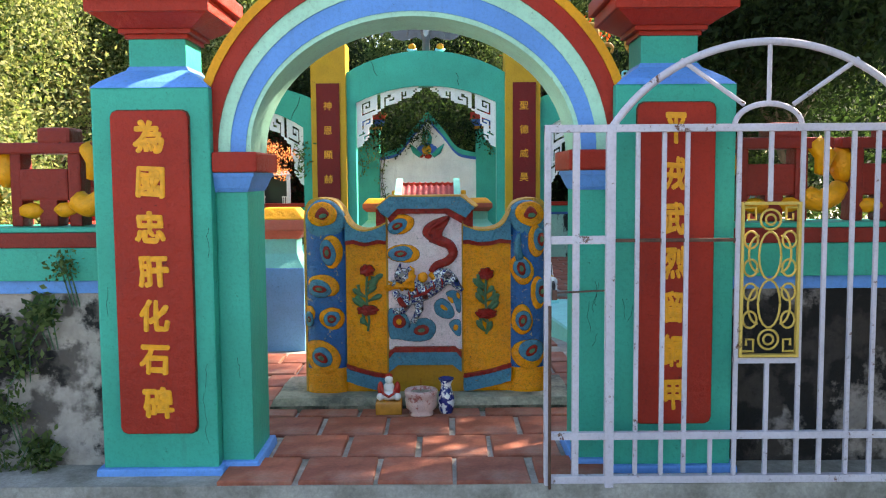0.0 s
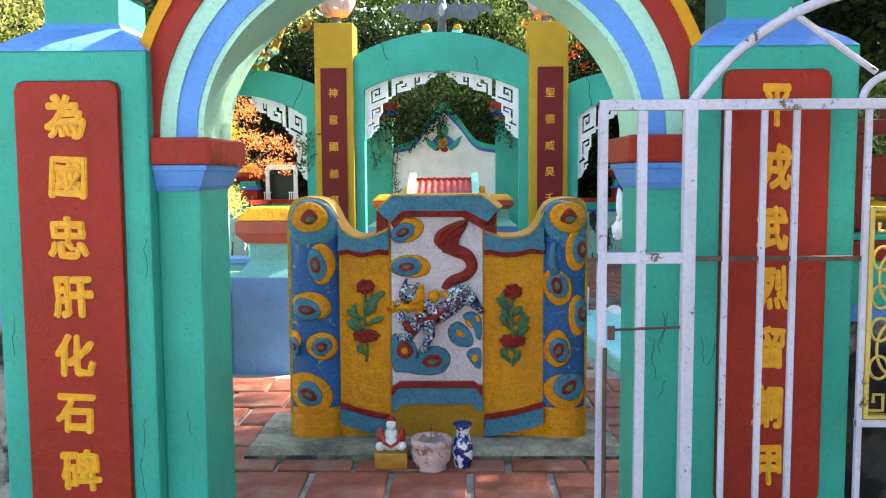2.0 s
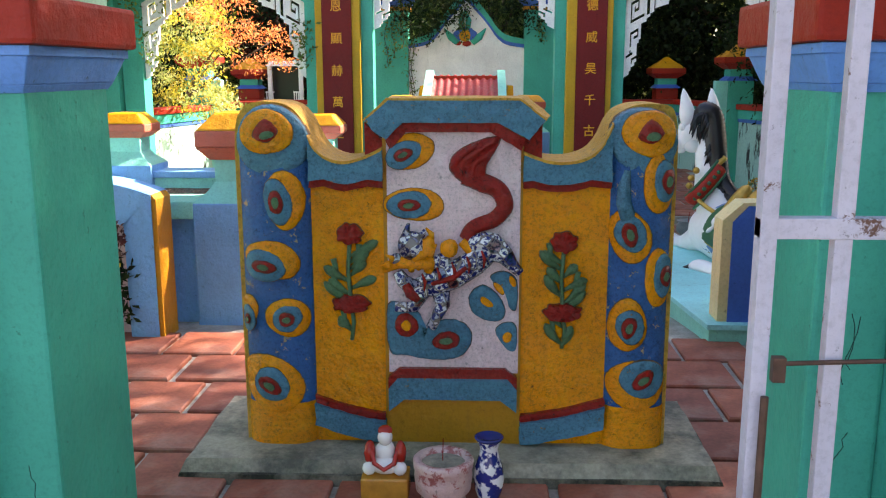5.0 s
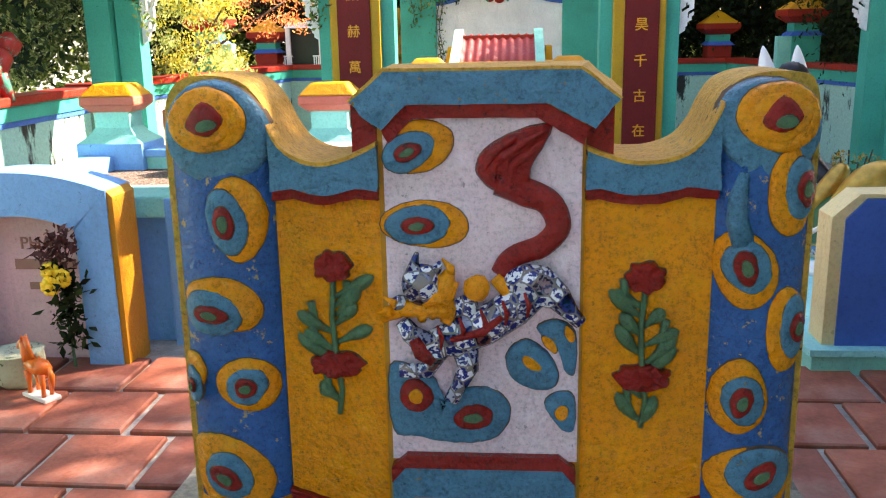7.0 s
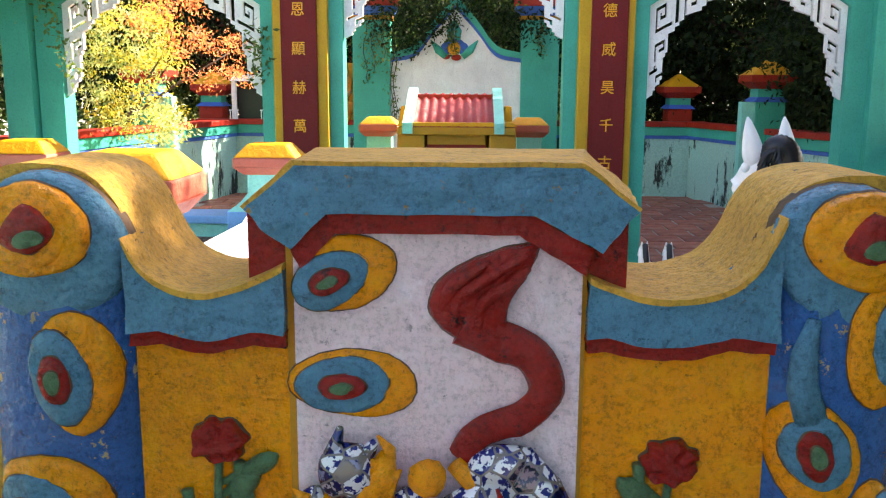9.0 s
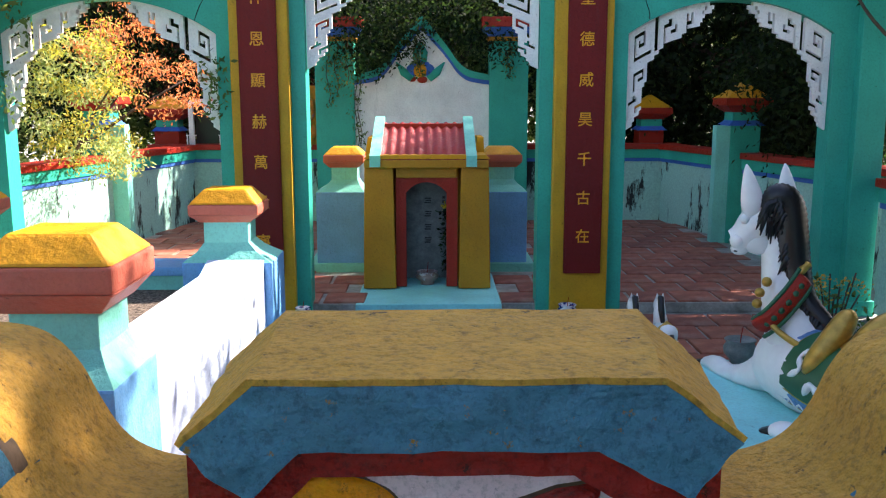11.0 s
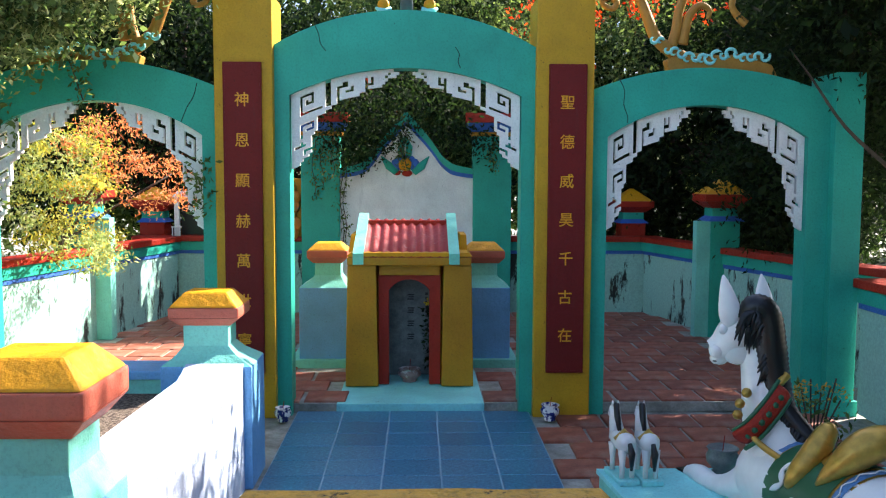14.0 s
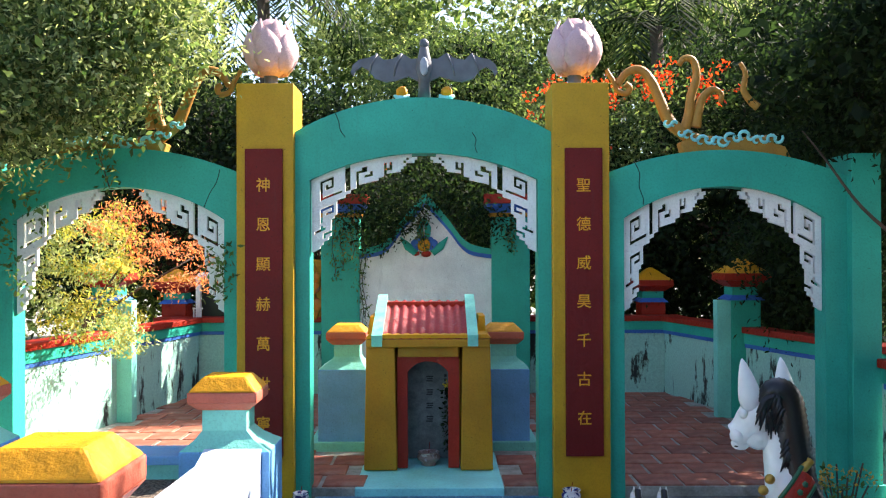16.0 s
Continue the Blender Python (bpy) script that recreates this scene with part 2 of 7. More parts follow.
def frustum(x0, x1, y0, y1, z0, X0, X1, Y0, Y1, z1, bev=0.0, bm=None):
    b = bmesh.new()
    vs = [b.verts.new(v) for v in ((x0, y0, z0), (x1, y0, z0), (x1, y1, z0), (x0, y1, z0), (X0, Y0, z1), (X1, Y0, z1), (X1, Y1, z1), (X0, Y1, z1))]
    for f in ((3, 2, 1, 0), (4, 5, 6, 7), (0, 1, 5, 4), (1, 2, 6, 5), (2, 3, 7, 6), (3, 0, 4, 7)):
        b.faces.new([vs[i] for i in f])
    if bev:
        bmesh.ops.recalc_face_normals(b, faces=b.faces)
        bmesh.ops.bevel(b, geom=b.edges[:], offset=bev, segments=2, affect="EDGES", profile=0.6)
    return join(bm, b)


def slab(poly, y0, y1, bev=0.0, bm=None):
    """A flat shape given in x and z, made solid from y0 to y1."""
    b = bmesh.new()
    f = b.faces.new([b.verts.new((x, y0, z)) for x, z in poly])
    r = bmesh.ops.extrude_face_region(b, geom=[f])
    bmesh.ops.translate(b, verts=[v for v in r["geom"] if isinstance(v, bmesh.types.BMVert)], vec=(0, y1 - y0, 0))
    bmesh.ops.recalc_face_normals(b, faces=b.faces)
    if bev:
        es = [e for e in b.edges if len(e.link_faces) == 2 and e.calc_face_angle(0) > 0.7]
        bmesh.ops.bevel(b, geom=es, offset=bev, segments=2, affect="EDGES", profile=0.6)
    bmesh.ops.triangulate(b, faces=[f for f in b.faces if len(f.verts) > 4])
    return join(bm, b)


def strip(outer, inner, y0, y1, bm=None):
    """A band between two lines of equal length in x and z, solid from y0 to y1."""
    b = bmesh.new()
    rings = [[b.verts.new((x, y, z)) for x, z in line] for line in (outer, inner) for y in (y0, y1)]
    o0, o1, i0, i1 = rings
    for k in range(len(outer) - 1):
        for p, q in ((o0, o1), (o1, i1), (i1, i0), (i0, o0)):
            b.faces.new((p[k], p[k + 1], q[k + 1], q[k]))
    for k in (0, len(outer) - 1):
        b.faces.new((o0[k], o1[k], i1[k], i0[k]))
    return join(bm, b)


def lathe(profile, c, seg=24, bm=None, sx=1.0, sy=1.0):
    """Turned shape: profile of radius and height, about the upright line through c."""
    b = bmesh.new()
    rings = []
    for r, z in profile:
        rings.append([b.verts.new((c[0] + sx * r * math.cos(2 * math.pi * k / seg), c[1] + sy * r * math.sin(2 * math.pi * k / seg), c[2] + z)) for k in range(seg)])
    for p, q in zip(rings, rings[1:]):
        for k in range(seg):
            b.faces.new((p[k], p[(k + 1) % seg], q[(k + 1) % seg], q[k]))
    b.faces.new(rings[0][::-1])
    b.faces.new(rings[-1])
    return join(bm, b)


def tube(pts, radii, seg=8, bm=None, flat=1.0):
    """A rounded limb through points; flat squeezes it along y."""
    b = bmesh.new()
    pts = [Vector(p) for p in pts]
    if isinstance(radii, (int, float)):
        radii = [radii] * len(pts)
    rings = []
    for i, (p, r) in enumerate(zip(pts, radii)):
        d = (pts[min(i + 1, len(pts) - 1)] - pts[max(i - 1, 0)]).normalized()
        up = Vector((0, 1, 0)) if abs(d.y) < 0.9 else Vector((1, 0, 0))
        u = d.cross(up).normalized()
        w = d.cross(u).normalized()
        rings.append([b.verts.new(p + u * (r * math.cos(2 * math.pi * k / seg)) + w * (r * flat * math.sin(2 * math.pi * k / seg))) for k in range(seg)])
    for p, q in zip(rings, rings[1:]):
        for k in range(seg):
            b.faces.new((p[k], p[(k + 1) % seg], q[(k + 1) % seg], q[k]))
    b.faces.new(rings[0][::-1])
    b.faces.new(rings[-1])
    return join(bm, b)


def ball(c, r, bm=None, sub=2, rough=0.0, sc=(1, 1, 1), seed=0):
    b = bmesh.new()
    bmesh.ops.create_icosphere(b, subdivisions=sub, radius=1.0)
    for v in b.verts:
        k = 1 + rough * noise.noise(v.co * 1.7 + Vector((seed * 7.3, 0, 0)))
        v.co = Vector((v.co.x * sc[0], v.co.y * sc[1], v.co.z * sc[2])) * (r * k) + Vector(c)
    return join(bm, b)


def smooth_line(pts, steps=6):
    """Catmull-Rom through the points."""
    pts = [Vector(p) for p in pts]
    out = []
    for i in range(len(pts) - 1):
        p0, p1, p2, p3 = pts[max(i - 1, 0)], pts[i], pts[i + 1], pts[min(i + 2, len(pts) - 1)]
        for s in range(steps):
            t = s / steps
            out.append(0.5 * ((2 * p1) + (p2 - p0) * t + (2 * p0 - 5 * p1 + 4 * p2 - p3) * t * t + (3 * p1 - p0 - 3 * p2 + p3) * t ** 3))
    out.append(pts[-1])
    return out


def arc(cx, cz, a, b, t0, t1, n):
    return [(cx + a * math.cos(radians(t0 + (t1 - t0) * k / n)), cz + b * math.sin(radians(t0 + (t1 - t0) * k / n))) for k in range(n + 1)]


def arc3(x0, z0, xm, zm, x1, z1, n):
    """A circle's arc through three points in x and z."""
    ax, az, bx, bz, cx, cz = x0, z0, xm, zm, x1, z1
    d = 2 * (ax * (bz - cz) + bx * (cz - az) + cx * (az - bz))
    ux = ((ax * ax + az * az) * (bz - cz) + (bx * bx + bz * bz) * (cz - az) + (cx * cx + cz * cz) * (az - bz)) / d
    uz = ((ax * ax + az * az) * (cx - bx) + (bx * bx + bz * bz) * (ax - cx) + (cx * cx + cz * cz) * (bx - ax)) / d
    r = math.hypot(ax - ux, az - uz)
    t0, t1 = math.atan2(az - uz, ax - ux), math.atan2(cz - uz, cx - ux)
    return [(ux + r * math.cos(t0 + (t1 - t0) * k / n), uz + r * math.sin(t0 + (t1 - t0) * k / n)) for k in range(n + 1)]

# ---- ground and paving ----
def floor_z(y):
    """The yard falls gently towards the inner arch."""
    t = min(1, max(0, (y - 7.4) / 2.8))
    return -0.03 - 0.19 * t * t * (3 - 2 * t)


b = bmesh.new()
ring = [(-600, -600), (600, -600), (600, 600), (-600, 600)]
inner = [(-9, -5), (9, -5), (9, 26), (-9, 26)]
o = [b.verts.new((x, y, -0.2)) for x, y in ring]
i4 = [b.verts.new((x, y, -0.2)) for x, y in inner]
for k in range(4):
    b.faces.new((o[k], o[(k + 1) % 4], i4[(k + 1) % 4], i4[k]))
cols = [-9 + 18 * k / 30 for k in range(31)]
rows_y = [-5, 0, 3, 4.19, 4.2, 5, 6, 7, 7.6, 8, 8.4, 8.8, 9.2, 9.6, 10, 10.4, 12, 12.6, 14, 18, 26]
g = []
for y in rows_y:
    zz = -0.13 if y < 4.195 else (floor_z(y) - 0.02 if y < 12.55 else -0.24)
    g.append([b.verts.new((x, y, -0.2 if (y in (-5, 26) or abs(x) > 8.99) else zz + 0.006 * noise.noise((x, y, 0)))) for x in cols])
for j in range(len(g) - 1):
    for i in range(30):
        b.faces.new((g[j][i], g[j][i + 1], g[j + 1][i + 1], g[j + 1][i]))
ground = solid("ground", b, MORTAR, "grey cement and earth ground of the yard", "ground", "structure")
b = box(-4.2, 3.6, 12.53, 18.2, -0.24, -0.150, 0.006)
back_floor = solid("floor_back", b, MORTAR, "raised cement bed under the rear court's tiles", "floor", "structure")

# ---- gate: two pillars with an arch ----
def gate_pillar(x0, x1, side, chars):
    """side: +1 when the opening lies to its right."""
    c, y0, y1 = (x0 + x1) / 2, 4.39, 4.99
    p = thing("gate_pillar", (c, 4.69, -0.13), "teal masonry gate pillar with a maroon plate of gilt characters", "pillar", "gate pillars")
    part("shaft", box(x0, x1, y0, y1, -0.02, 1.968, 0.012), TEAL, p)
    part("base", frustum(x0 - 0.04, x1 + 0.04, y0 - 0.04, y1 + 0.04, -0.13, x0 - 0.03, x1 + 0.03, y0 - 0.03, y1 + 0.03, -0.012, 0.012), BLUE, p, "sky blue plinth")
    b = bmesh.new()
    prof = [(0.305, 1.965), (0.27, 1.998), (0.215, 2.035), (0.165, 2.067), (0.15, 2.09)]
    for (ra, za), (rb, zb) in zip(prof, prof[1:]):
        frustum(c - ra, c + ra, 4.69 - ra, 4.69 + ra, za, c - rb, c + rb, 4.69 - rb, 4.69 + rb, zb, bm=b)
    part("shoulder", b, BLUE, p, "sky blue sloping shoulder")
    part("neck", box(c - 0.15, c + 0.15, 4.54, 4.84, 2.08, 2.24, 0.008), TEAL, p)
    b = bmesh.new()
    for r, za, zb in ((0.165, 2.23, 2.255), (0.19, 2.255, 2.28)):
        box(c - r, c + r, 4.69 - r, 4.69 + r, za, zb, 0.006, b)
    frustum(c - 0.2, c + 0.2, 4.49, 4.89, 2.28, c - 0.3, c + 0.3, 4.39, 4.99, 2.345, 0.004, b)
    box(c - 0.315, c + 0.315, 4.375, 5.005, 2.345, 2.41, 0.008, b)
    box(c - 0.345, c + 0.345, 4.345, 5.035, 2.41, 2.49, 0.008, b)
    part("cornice", b, RED, p, "oxide red stepped cornice")
    pw = 0.198
    z0, z1, k = (0.175, 1.848, 0.035) if side > 0 else (0.21, 1.872, 0.035)
    zc = 1.715 if side > 0 else 1.742
    rounded = [(c - pw, z0 + k), (c - pw + k * 0.3, z0 + k * 0.3), (c - pw + k, z0), (c + pw - k, z0), (c + pw - k * 0.3, z0 + k * 0.3), (c + pw, z0 + k), (c + pw, z1 - k), (c + pw - k * 0.3, z1 - k * 0.3), (c + pw - k, z1), (c - pw + k, z1), (c - pw + k * 0.3, z1 - k * 0.3), (c - pw, z1 - k)]
    part("plate_seam", slab([(c + (x - c) * 1.03, (z0 + z1) / 2 + (z - (z0 + z1) / 2) * 1.007) for x, z in rounded], 4.3855, 4.40), GRIME_SHADE, p, "dark dirty seam round the plate")
    plate = part("name_plate", slab(rounded, 4.366, 4.40, 0.006), RED, p, "oxide red raised plate")
    for k, ch in enumerate(chars):
        glyph(ch, c - 0.005 + 0.006 * math.sin(2.3 * k), 4.362, zc - k * 0.2295, 0.168, plate, bold=0.0078, turn=2.5 * math.sin(1.7 * k), wide=0.95 if side > 0 else 0.7)
    # inner pilaster that carries the arch
    e = x1 if side > 0 else x0
    q = e + side * 0.168
    xa, xb = min(e, q), max(e, q)
    part("pilaster", box(xa, xb, 4.47, 4.90, -0.01, 1.445, 0.01), TEAL, p)
    part("pilaster_base", frustum(xa - 0.05 * (side < 0), xb + 0.05 * (side > 0), 4.42, 4.95, -0.13, xa - 0.03 * (side < 0), xb + 0.03 * (side > 0), 4.44, 4.93, 0.0, 0.01), BLUE, p)
    L, R = float(side < 0), float(side > 0)
    b = frustum(xa, xb, 4.462, 4.908, 1.43, xa - 0.012 * L, xb + 0.012 * R, 4.45, 4.92, 1.448, 0.003)
    frustum(xa - 0.012 * L, xb + 0.012 * R, 4.45, 4.92, 1.448, xa - 0.038 * L, xb + 0.038 * R, 4.425, 4.945, 1.51, 0.004, b)
    box(xa - 0.045 * L, xb + 0.045 * R, 4.42, 4.95, 1.51, 1.532, 0.003, b)
    part("impost_moulding", b, BLUE, p)
    part("impost_block", box(xa - 0.066 * L, xb + 0.066 * R, 4.40, 4.965, 1.533, 1.638, 0.012), RED, p, "oxide red impost block")
    return p


def glyph(ch, cx, y, cz, size, parent, bold=0.0, turn=0.0, wide=1.0):
    """One raised gilt character, centred at cx, cz, its face at y; bold: how far the strokes swell."""
    cu = bpy.data.curves.new("character", "FONT")
    cu.body, cu.size, cu.extrude = ch, size, 0.006
    ob = new("character", cu)
    me = bpy.data.meshes.new_from_object(ob)
    bpy.data.objects.remove(ob)
    xs, ys = [v.co.x for v in me.vertices], [v.co.y for v in me.vertices]
    mid = Vector(((min(xs) + max(xs)) / 2, (min(ys) + max(ys)) / 2, 0))
    b = bmesh.new()
    for k in range(9 if bold else 1):
        a, r = 2 * math.pi * k / 8, (bold if k < 8 else 0.0)
        shift = Vector((r * math.cos(a), r * math.sin(a), -0.0025 + 0.0004 * k if k < 8 else 0.003)) - mid
        first = len(b.verts)
        b.from_mesh(me)
        b.verts.ensure_lookup_table()
        for v in b.verts[first:]:
            v.co += shift
            v.co.x *= wide
            wob = noise.noise_vector((v.co.x * 30, v.co.y * 30, cz * 9))
            v.co += Vector((wob.x, wob.y, 0.6 * wob.z)) * (0.7 * bold)
    bpy.data.meshes.remove(me)
    bmesh.ops.transform(b, matrix=Matrix.Translation((cx, y + 0.006, cz)) @ pose(0, 0, 0, 90, turn, 0), verts=b.verts)
    return part("character", b, GOLD, parent)


CX = -0.148
gate_pillar(-1.79, -1.185, 1, "為國忠肝化石碑")
gate_pillar(0.885, 1.505, -1, "平戎武烈留銅甲")

def pillar_cracks():
    """Hairline cracks that branch down the painted plaster."""
    dirt = plain("crack_dirt", srgb(20, 60, 52), 0.9)
    rng = random.Random(17)
    for o in [q for q in bpy.data.objects if q.name.startswith("gate_pillar")]:
        side = 1 if o.location.x < 0 else -1
        for k in range(6):
            x, z = o.location.x + rng.choice((-0.25, 0.25, 0.26, side * 0.38, side * 0.41)) + rng.uniform(-0.02, 0.02), rng.uniform(0.05, 1.35)
            y = 4.3895 if abs(x - o.location.x) < 0.3 else 4.4695
            line = [(x, y, z)]
            for i in range(rng.randrange(3, 6)):
                line.append((line[-1][0] + rng.uniform(-0.012, 0.012), y, line[-1][2] + rng.uniform(0.012, 0.04)))
            part("crack", tube(line, 0.0011, 4), dirt, o, "hairline crack")


pillar_cracks()
ga = thing("gate_arch", (CX, 4.69, 1.64), "round masonry gate arch painted in coloured bands", "arch")
N = 40
lines = [arc(CX, 1.64, a, c, 180, 0, N) for a, c in ((1.145, 1.055), (1.10, 1.01), (1.015, 0.91), (0.953, 0.825), (0.85, 0.69))]
part("yellow_band", strip(lines[0], lines[1], 4.44, 4.93), YEL, ga)
part("red_band", strip(lines[1], lines[2], 4.452, 4.92), RED, ga)
part("pale_green_band", strip(lines[2], lines[3], 4.463, 4.91), PALE, ga)
part("blue_band", strip(lines[3], arc(CX, 1.64, 0.874, 0.716, 180, 0, N), 4.472, 4.90), BLUE, ga)
part("soffit", strip(arc(CX, 1.64, 0.874, 0.716, 180, 0, N), lines[4], 4.478, 4.895), PALE, ga, "pale green underside")

# ---- outer garden walls beside the gate ----
def garden_wall(name, x0, x1):
    w = thing(name, ((x0 + x1) / 2, 4.65, -0.13), "low mouldy wall with painted bands and an openwork top", "wall", kind="structure")
    part("base", box(x0, x1, 4.55, 4.80, -0.14, 0.905), OLDWALL if x0 < 0 else MOULD_SHADE, w, "grey plaster blackened by mould, plus painted shade on the right")
    part("blue_band", box(x0, x1, 4.53, 4.82, 0.895, 0.965, 0.006), BLUE, w)
    part("teal_band", box(x0, x1, 4.50, 4.85, 0.966, 1.142, 0.006), TEAL, w)
    part("red_band", box(x0, x1, 4.49, 4.86, 1.143, 1.222, 0.006), TRACERY, w)
    part("coping", box(x0, x1, 4.50, 4.85, 1.223, 1.25, 0.006), TEAL, w)
    n = int((x1 - x0) / 0.62)
    for k in range(n):
        a = x1 - 0.62 * (k + 1) if x1 < 0 else x0 + 0.62 * k
        b = bmesh.new()
        box(a + 0.02, a + 0.6, 4.58, 4.76, 1.64, 1.70, 0.012, b)
        box(a + 0.25, a + 0.43, 4.58, 4.76, 1.69, 1.78, 0.02, b)
        box(a + 0.14, a + 0.40, 4.6, 4.74, 1.39, 1.56, 0.012, b)
        box(a + 0.09, a + 0.15, 4.6, 4.74, 1.25, 1.65, 0.012, b)
        box(a + 0.40, a + 0.47, 4.6, 4.74, 1.25, 1.65, 0.012, b)
        box(a + 0.24, a + 0.34, 4.6, 4.74, 1.25, 1.40, 0.012, b)
        part("red_tracery", b, TRACERY, w)
        b = bmesh.new()
        ball((a + 0.05, 4.66, 1.56), 0.075, b, 2, 0.2, (0.8, 0.9, 1.4), k)
        ball((a + 0.19, 4.62, 1.335), 0.06, b, 2, 0.2, (1.2, 0.8, 0.7), k + 1)
        ball((a + 0.38, 4.62, 1.34), 0.06, b, 2, 0.2, (1.2, 0.8, 0.7), k + 2)
        tube(smooth_line([(a + 0.44, 4.6, 1.40), (a + 0.52, 4.57, 1.36), (a + 0.6, 4.57, 1.40), (a + 0.64, 4.6, 1.44)], 4), [0.02] + [0.06] * 8 + [0.05] * 3 + [0.02], 8, b)
        tube([(a + 0.5, 4.62, 1.68), (a + 0.56, 4.6, 1.6), (a + 0.53, 4.6, 1.5)], [0.05, 0.06, 0.03], 8, b)
        part("yellow_cloud", b, YEL, w, smooth=True)
    return w


garden_wall("garden_wall_left", -6.2, -1.79)
garden_wall("garden_wall_right", 1.495, 6.0)

# ---- rear court walls ----
def court_wall(name, x0, x1, y0, y1, zb=-0.24, lean=0.0):
    """lean: how far the wall drifts in x for each metre in y, about its middle."""
    w = thing(name, ((x0 + x1) / 2, (y0 + y1) / 2, zb), "low mint court wall with rain stains and a red coping", "wall", kind="structure")
    part("body", box(x0, x1, y0, y1, zb, 0.735), COURT, w, "mint plaster with black rain streaks")
    part("blue_line", box(x0 - 0.015, x1 + 0.015, y0 - 0.015, y1 + 0.015, 0.735, 0.785, 0.004), NAVY, w)
    part("teal_band", box(x0 - 0.03, x1 + 0.03, y0 - 0.03, y1 + 0.03, 0.786, 0.915, 0.005), TEAL, w)
    part("coping", box(x0 - 0.055, x1 + 0.055, y0 - 0.055, y1 + 0.055, 0.916, 0.995, 0.012), RED, w)
    for o in w.children:
        for v in o.data.vertices:
            v.co.x += v.co.y * lean
    return w


court_wall("wall_north", -4.3, 3.5, 17.9, 18.1)
court_wall("wall_east_rear", 3.85, 4.05, 12.9, 17.84, lean=-0.235)
court_wall("wall_west_rear", -4.34, -4.14, 12.9, 17.84, lean=0.19)
court_wall("wall_east_front", 3.75, 3.95, 5.1, 12.3, -0.2)
court_wall("wall_west_front", -4.55, -4.35, 5.1, 12.3, -0.2)


def wall_post(x, y, z0, r, h, shaft=None):
    """Pier with a stepped cap; shaft: x0, x1, y0, y1 of a mint buttress on its inner side."""
    p = thing("wall_post", (x, y, z0), "banded square wall pier under a red and yellow pyramid cap", "post", "court wall posts")
    part("pier", box(x - r * 1.1, x + r * 1.1, y - r * 1.1, y + r * 1.1, z0, h, 0.01), TEAL if shaft else RED, p)
    if shaft:
        part("buttress", box(*shaft, z0, h, 0.012), MINT, p, "mint buttress")
    part("collar", frustum(x - r * 1.35, x + r * 1.35, y - r * 1.35, y + r * 1.35, h, x - r * 0.9, x + r * 0.9, y - r * 0.9, y + r * 0.9, h + 0.07, 0.004), NAVY, p)
    part("neck", box(x - r * 0.95, x + r * 0.95, y - r * 0.95, y + r * 0.95, h + 0.06, h + 0.17, 0.004), TEAL, p)
    b = frustum(x - r * 1.0, x + r * 1.0, y - r * 1.0, y + r * 1.0, h + 0.165, x - r * 1.7, x + r * 1.7, y - r * 1.7, y + r * 1.7, h + 0.25, 0.004)
    box(x - r * 1.7, x + r * 1.7, y - r * 1.7, y + r * 1.7, h + 0.25, h + 0.34, 0.008, b)
    part("cap_block", b, RED, p)
    part("cap", frustum(x - r * 1.65, x + r * 1.65, y - r * 1.65, y + r * 1.65, h + 0.34, x - 0.03, x + 0.03, y - 0.03, y + 0.03, h + 0.53, 0.01), YEL, p)
    return p


wall_post(3.76, 15.95, -0.15, 0.17, 1.33, (3.40, 3.655, 15.78, 15.94))
wall_post(-4.25, 15.85, -0.15, 0.17, 1.36, (-4.13, -3.90, 15.65, 15.84))
wall_post(3.2, 18.42, -0.24, 0.17, 1.18)
wall_post(-4.16, 18.42, -0.24, 0.17, 1.18)

# ---- inner arch ----
AC = -0.223
Y0, Y1 = 12.45, 12.68


def arch_bay(name, x0, x1, zi, zm, ext, label):
    """One opening: jambs and a segmental arch. ext: outline height at both ends and the crown."""
    a = thing(name, ((x0 + x1) / 2, 12.6, -0.22), label, "arch", "inner arches")
    (ex0, ez0), (exm, ezm), (ex1, ez1) = ext
    n = 28
    low = arc3(x0, zi, (x0 + x1) / 2, zm, x1, zi, n)
    top = arc3(ex0, ez0, exm, ezm, ex1, ez1, n)
    part("arch_head", strip(top, low, Y0, Y1), TEAL, a)
    part("jamb", slab([(ex0, -0.24), (x0, -0.24), (x0, zi), (ex0, ez0)], Y0, Y1), TEAL, a)
    part("jamb", slab([(x1, -0.24), (ex1, -0.24), (ex1, ez1), (x1, zi)], Y0, Y1), TEAL, a)
    return a


mid = arch_bay("center_arch", -1.226, 0.776, 2.565, 2.80, ((-1.36, 2.985), (AC, 3.289), (0.90, 2.98)), "teal masonry arch with a white fretwork fringe")
right = arch_bay("side_arch", 1.53, 3.30, 2.22, 2.50, ((1.385, 2.62), (2.39, 2.82), (3.5, 2.585)), "teal masonry side arch with a white fretwork fringe")
left = arch_bay("side_arch", -3.82, -1.975, 2.22, 2.51, ((-4.05, 2.585), (-2.84, 2.85), (-1.84, 2.63)), "teal masonry side arch under hanging leaves")

for x, y, h in ((3.62, 12.36, 2.78), (-4.2, 12.36, 2.78)):
    p = thing("end_pier", (x, 12.6, -0.22), "dark teal end pier of the inner arch", "pier", "inner arch piers")
    part("shaft", box(x - 0.13, x + 0.13, y, 12.86, -0.24, h, 0.01), TEAL, p)
    part("plinth", box(x - 0.15, x + 0.15, y - 0.03, 12.88, -0.24, -0.1, 0.008), TEAL, p)


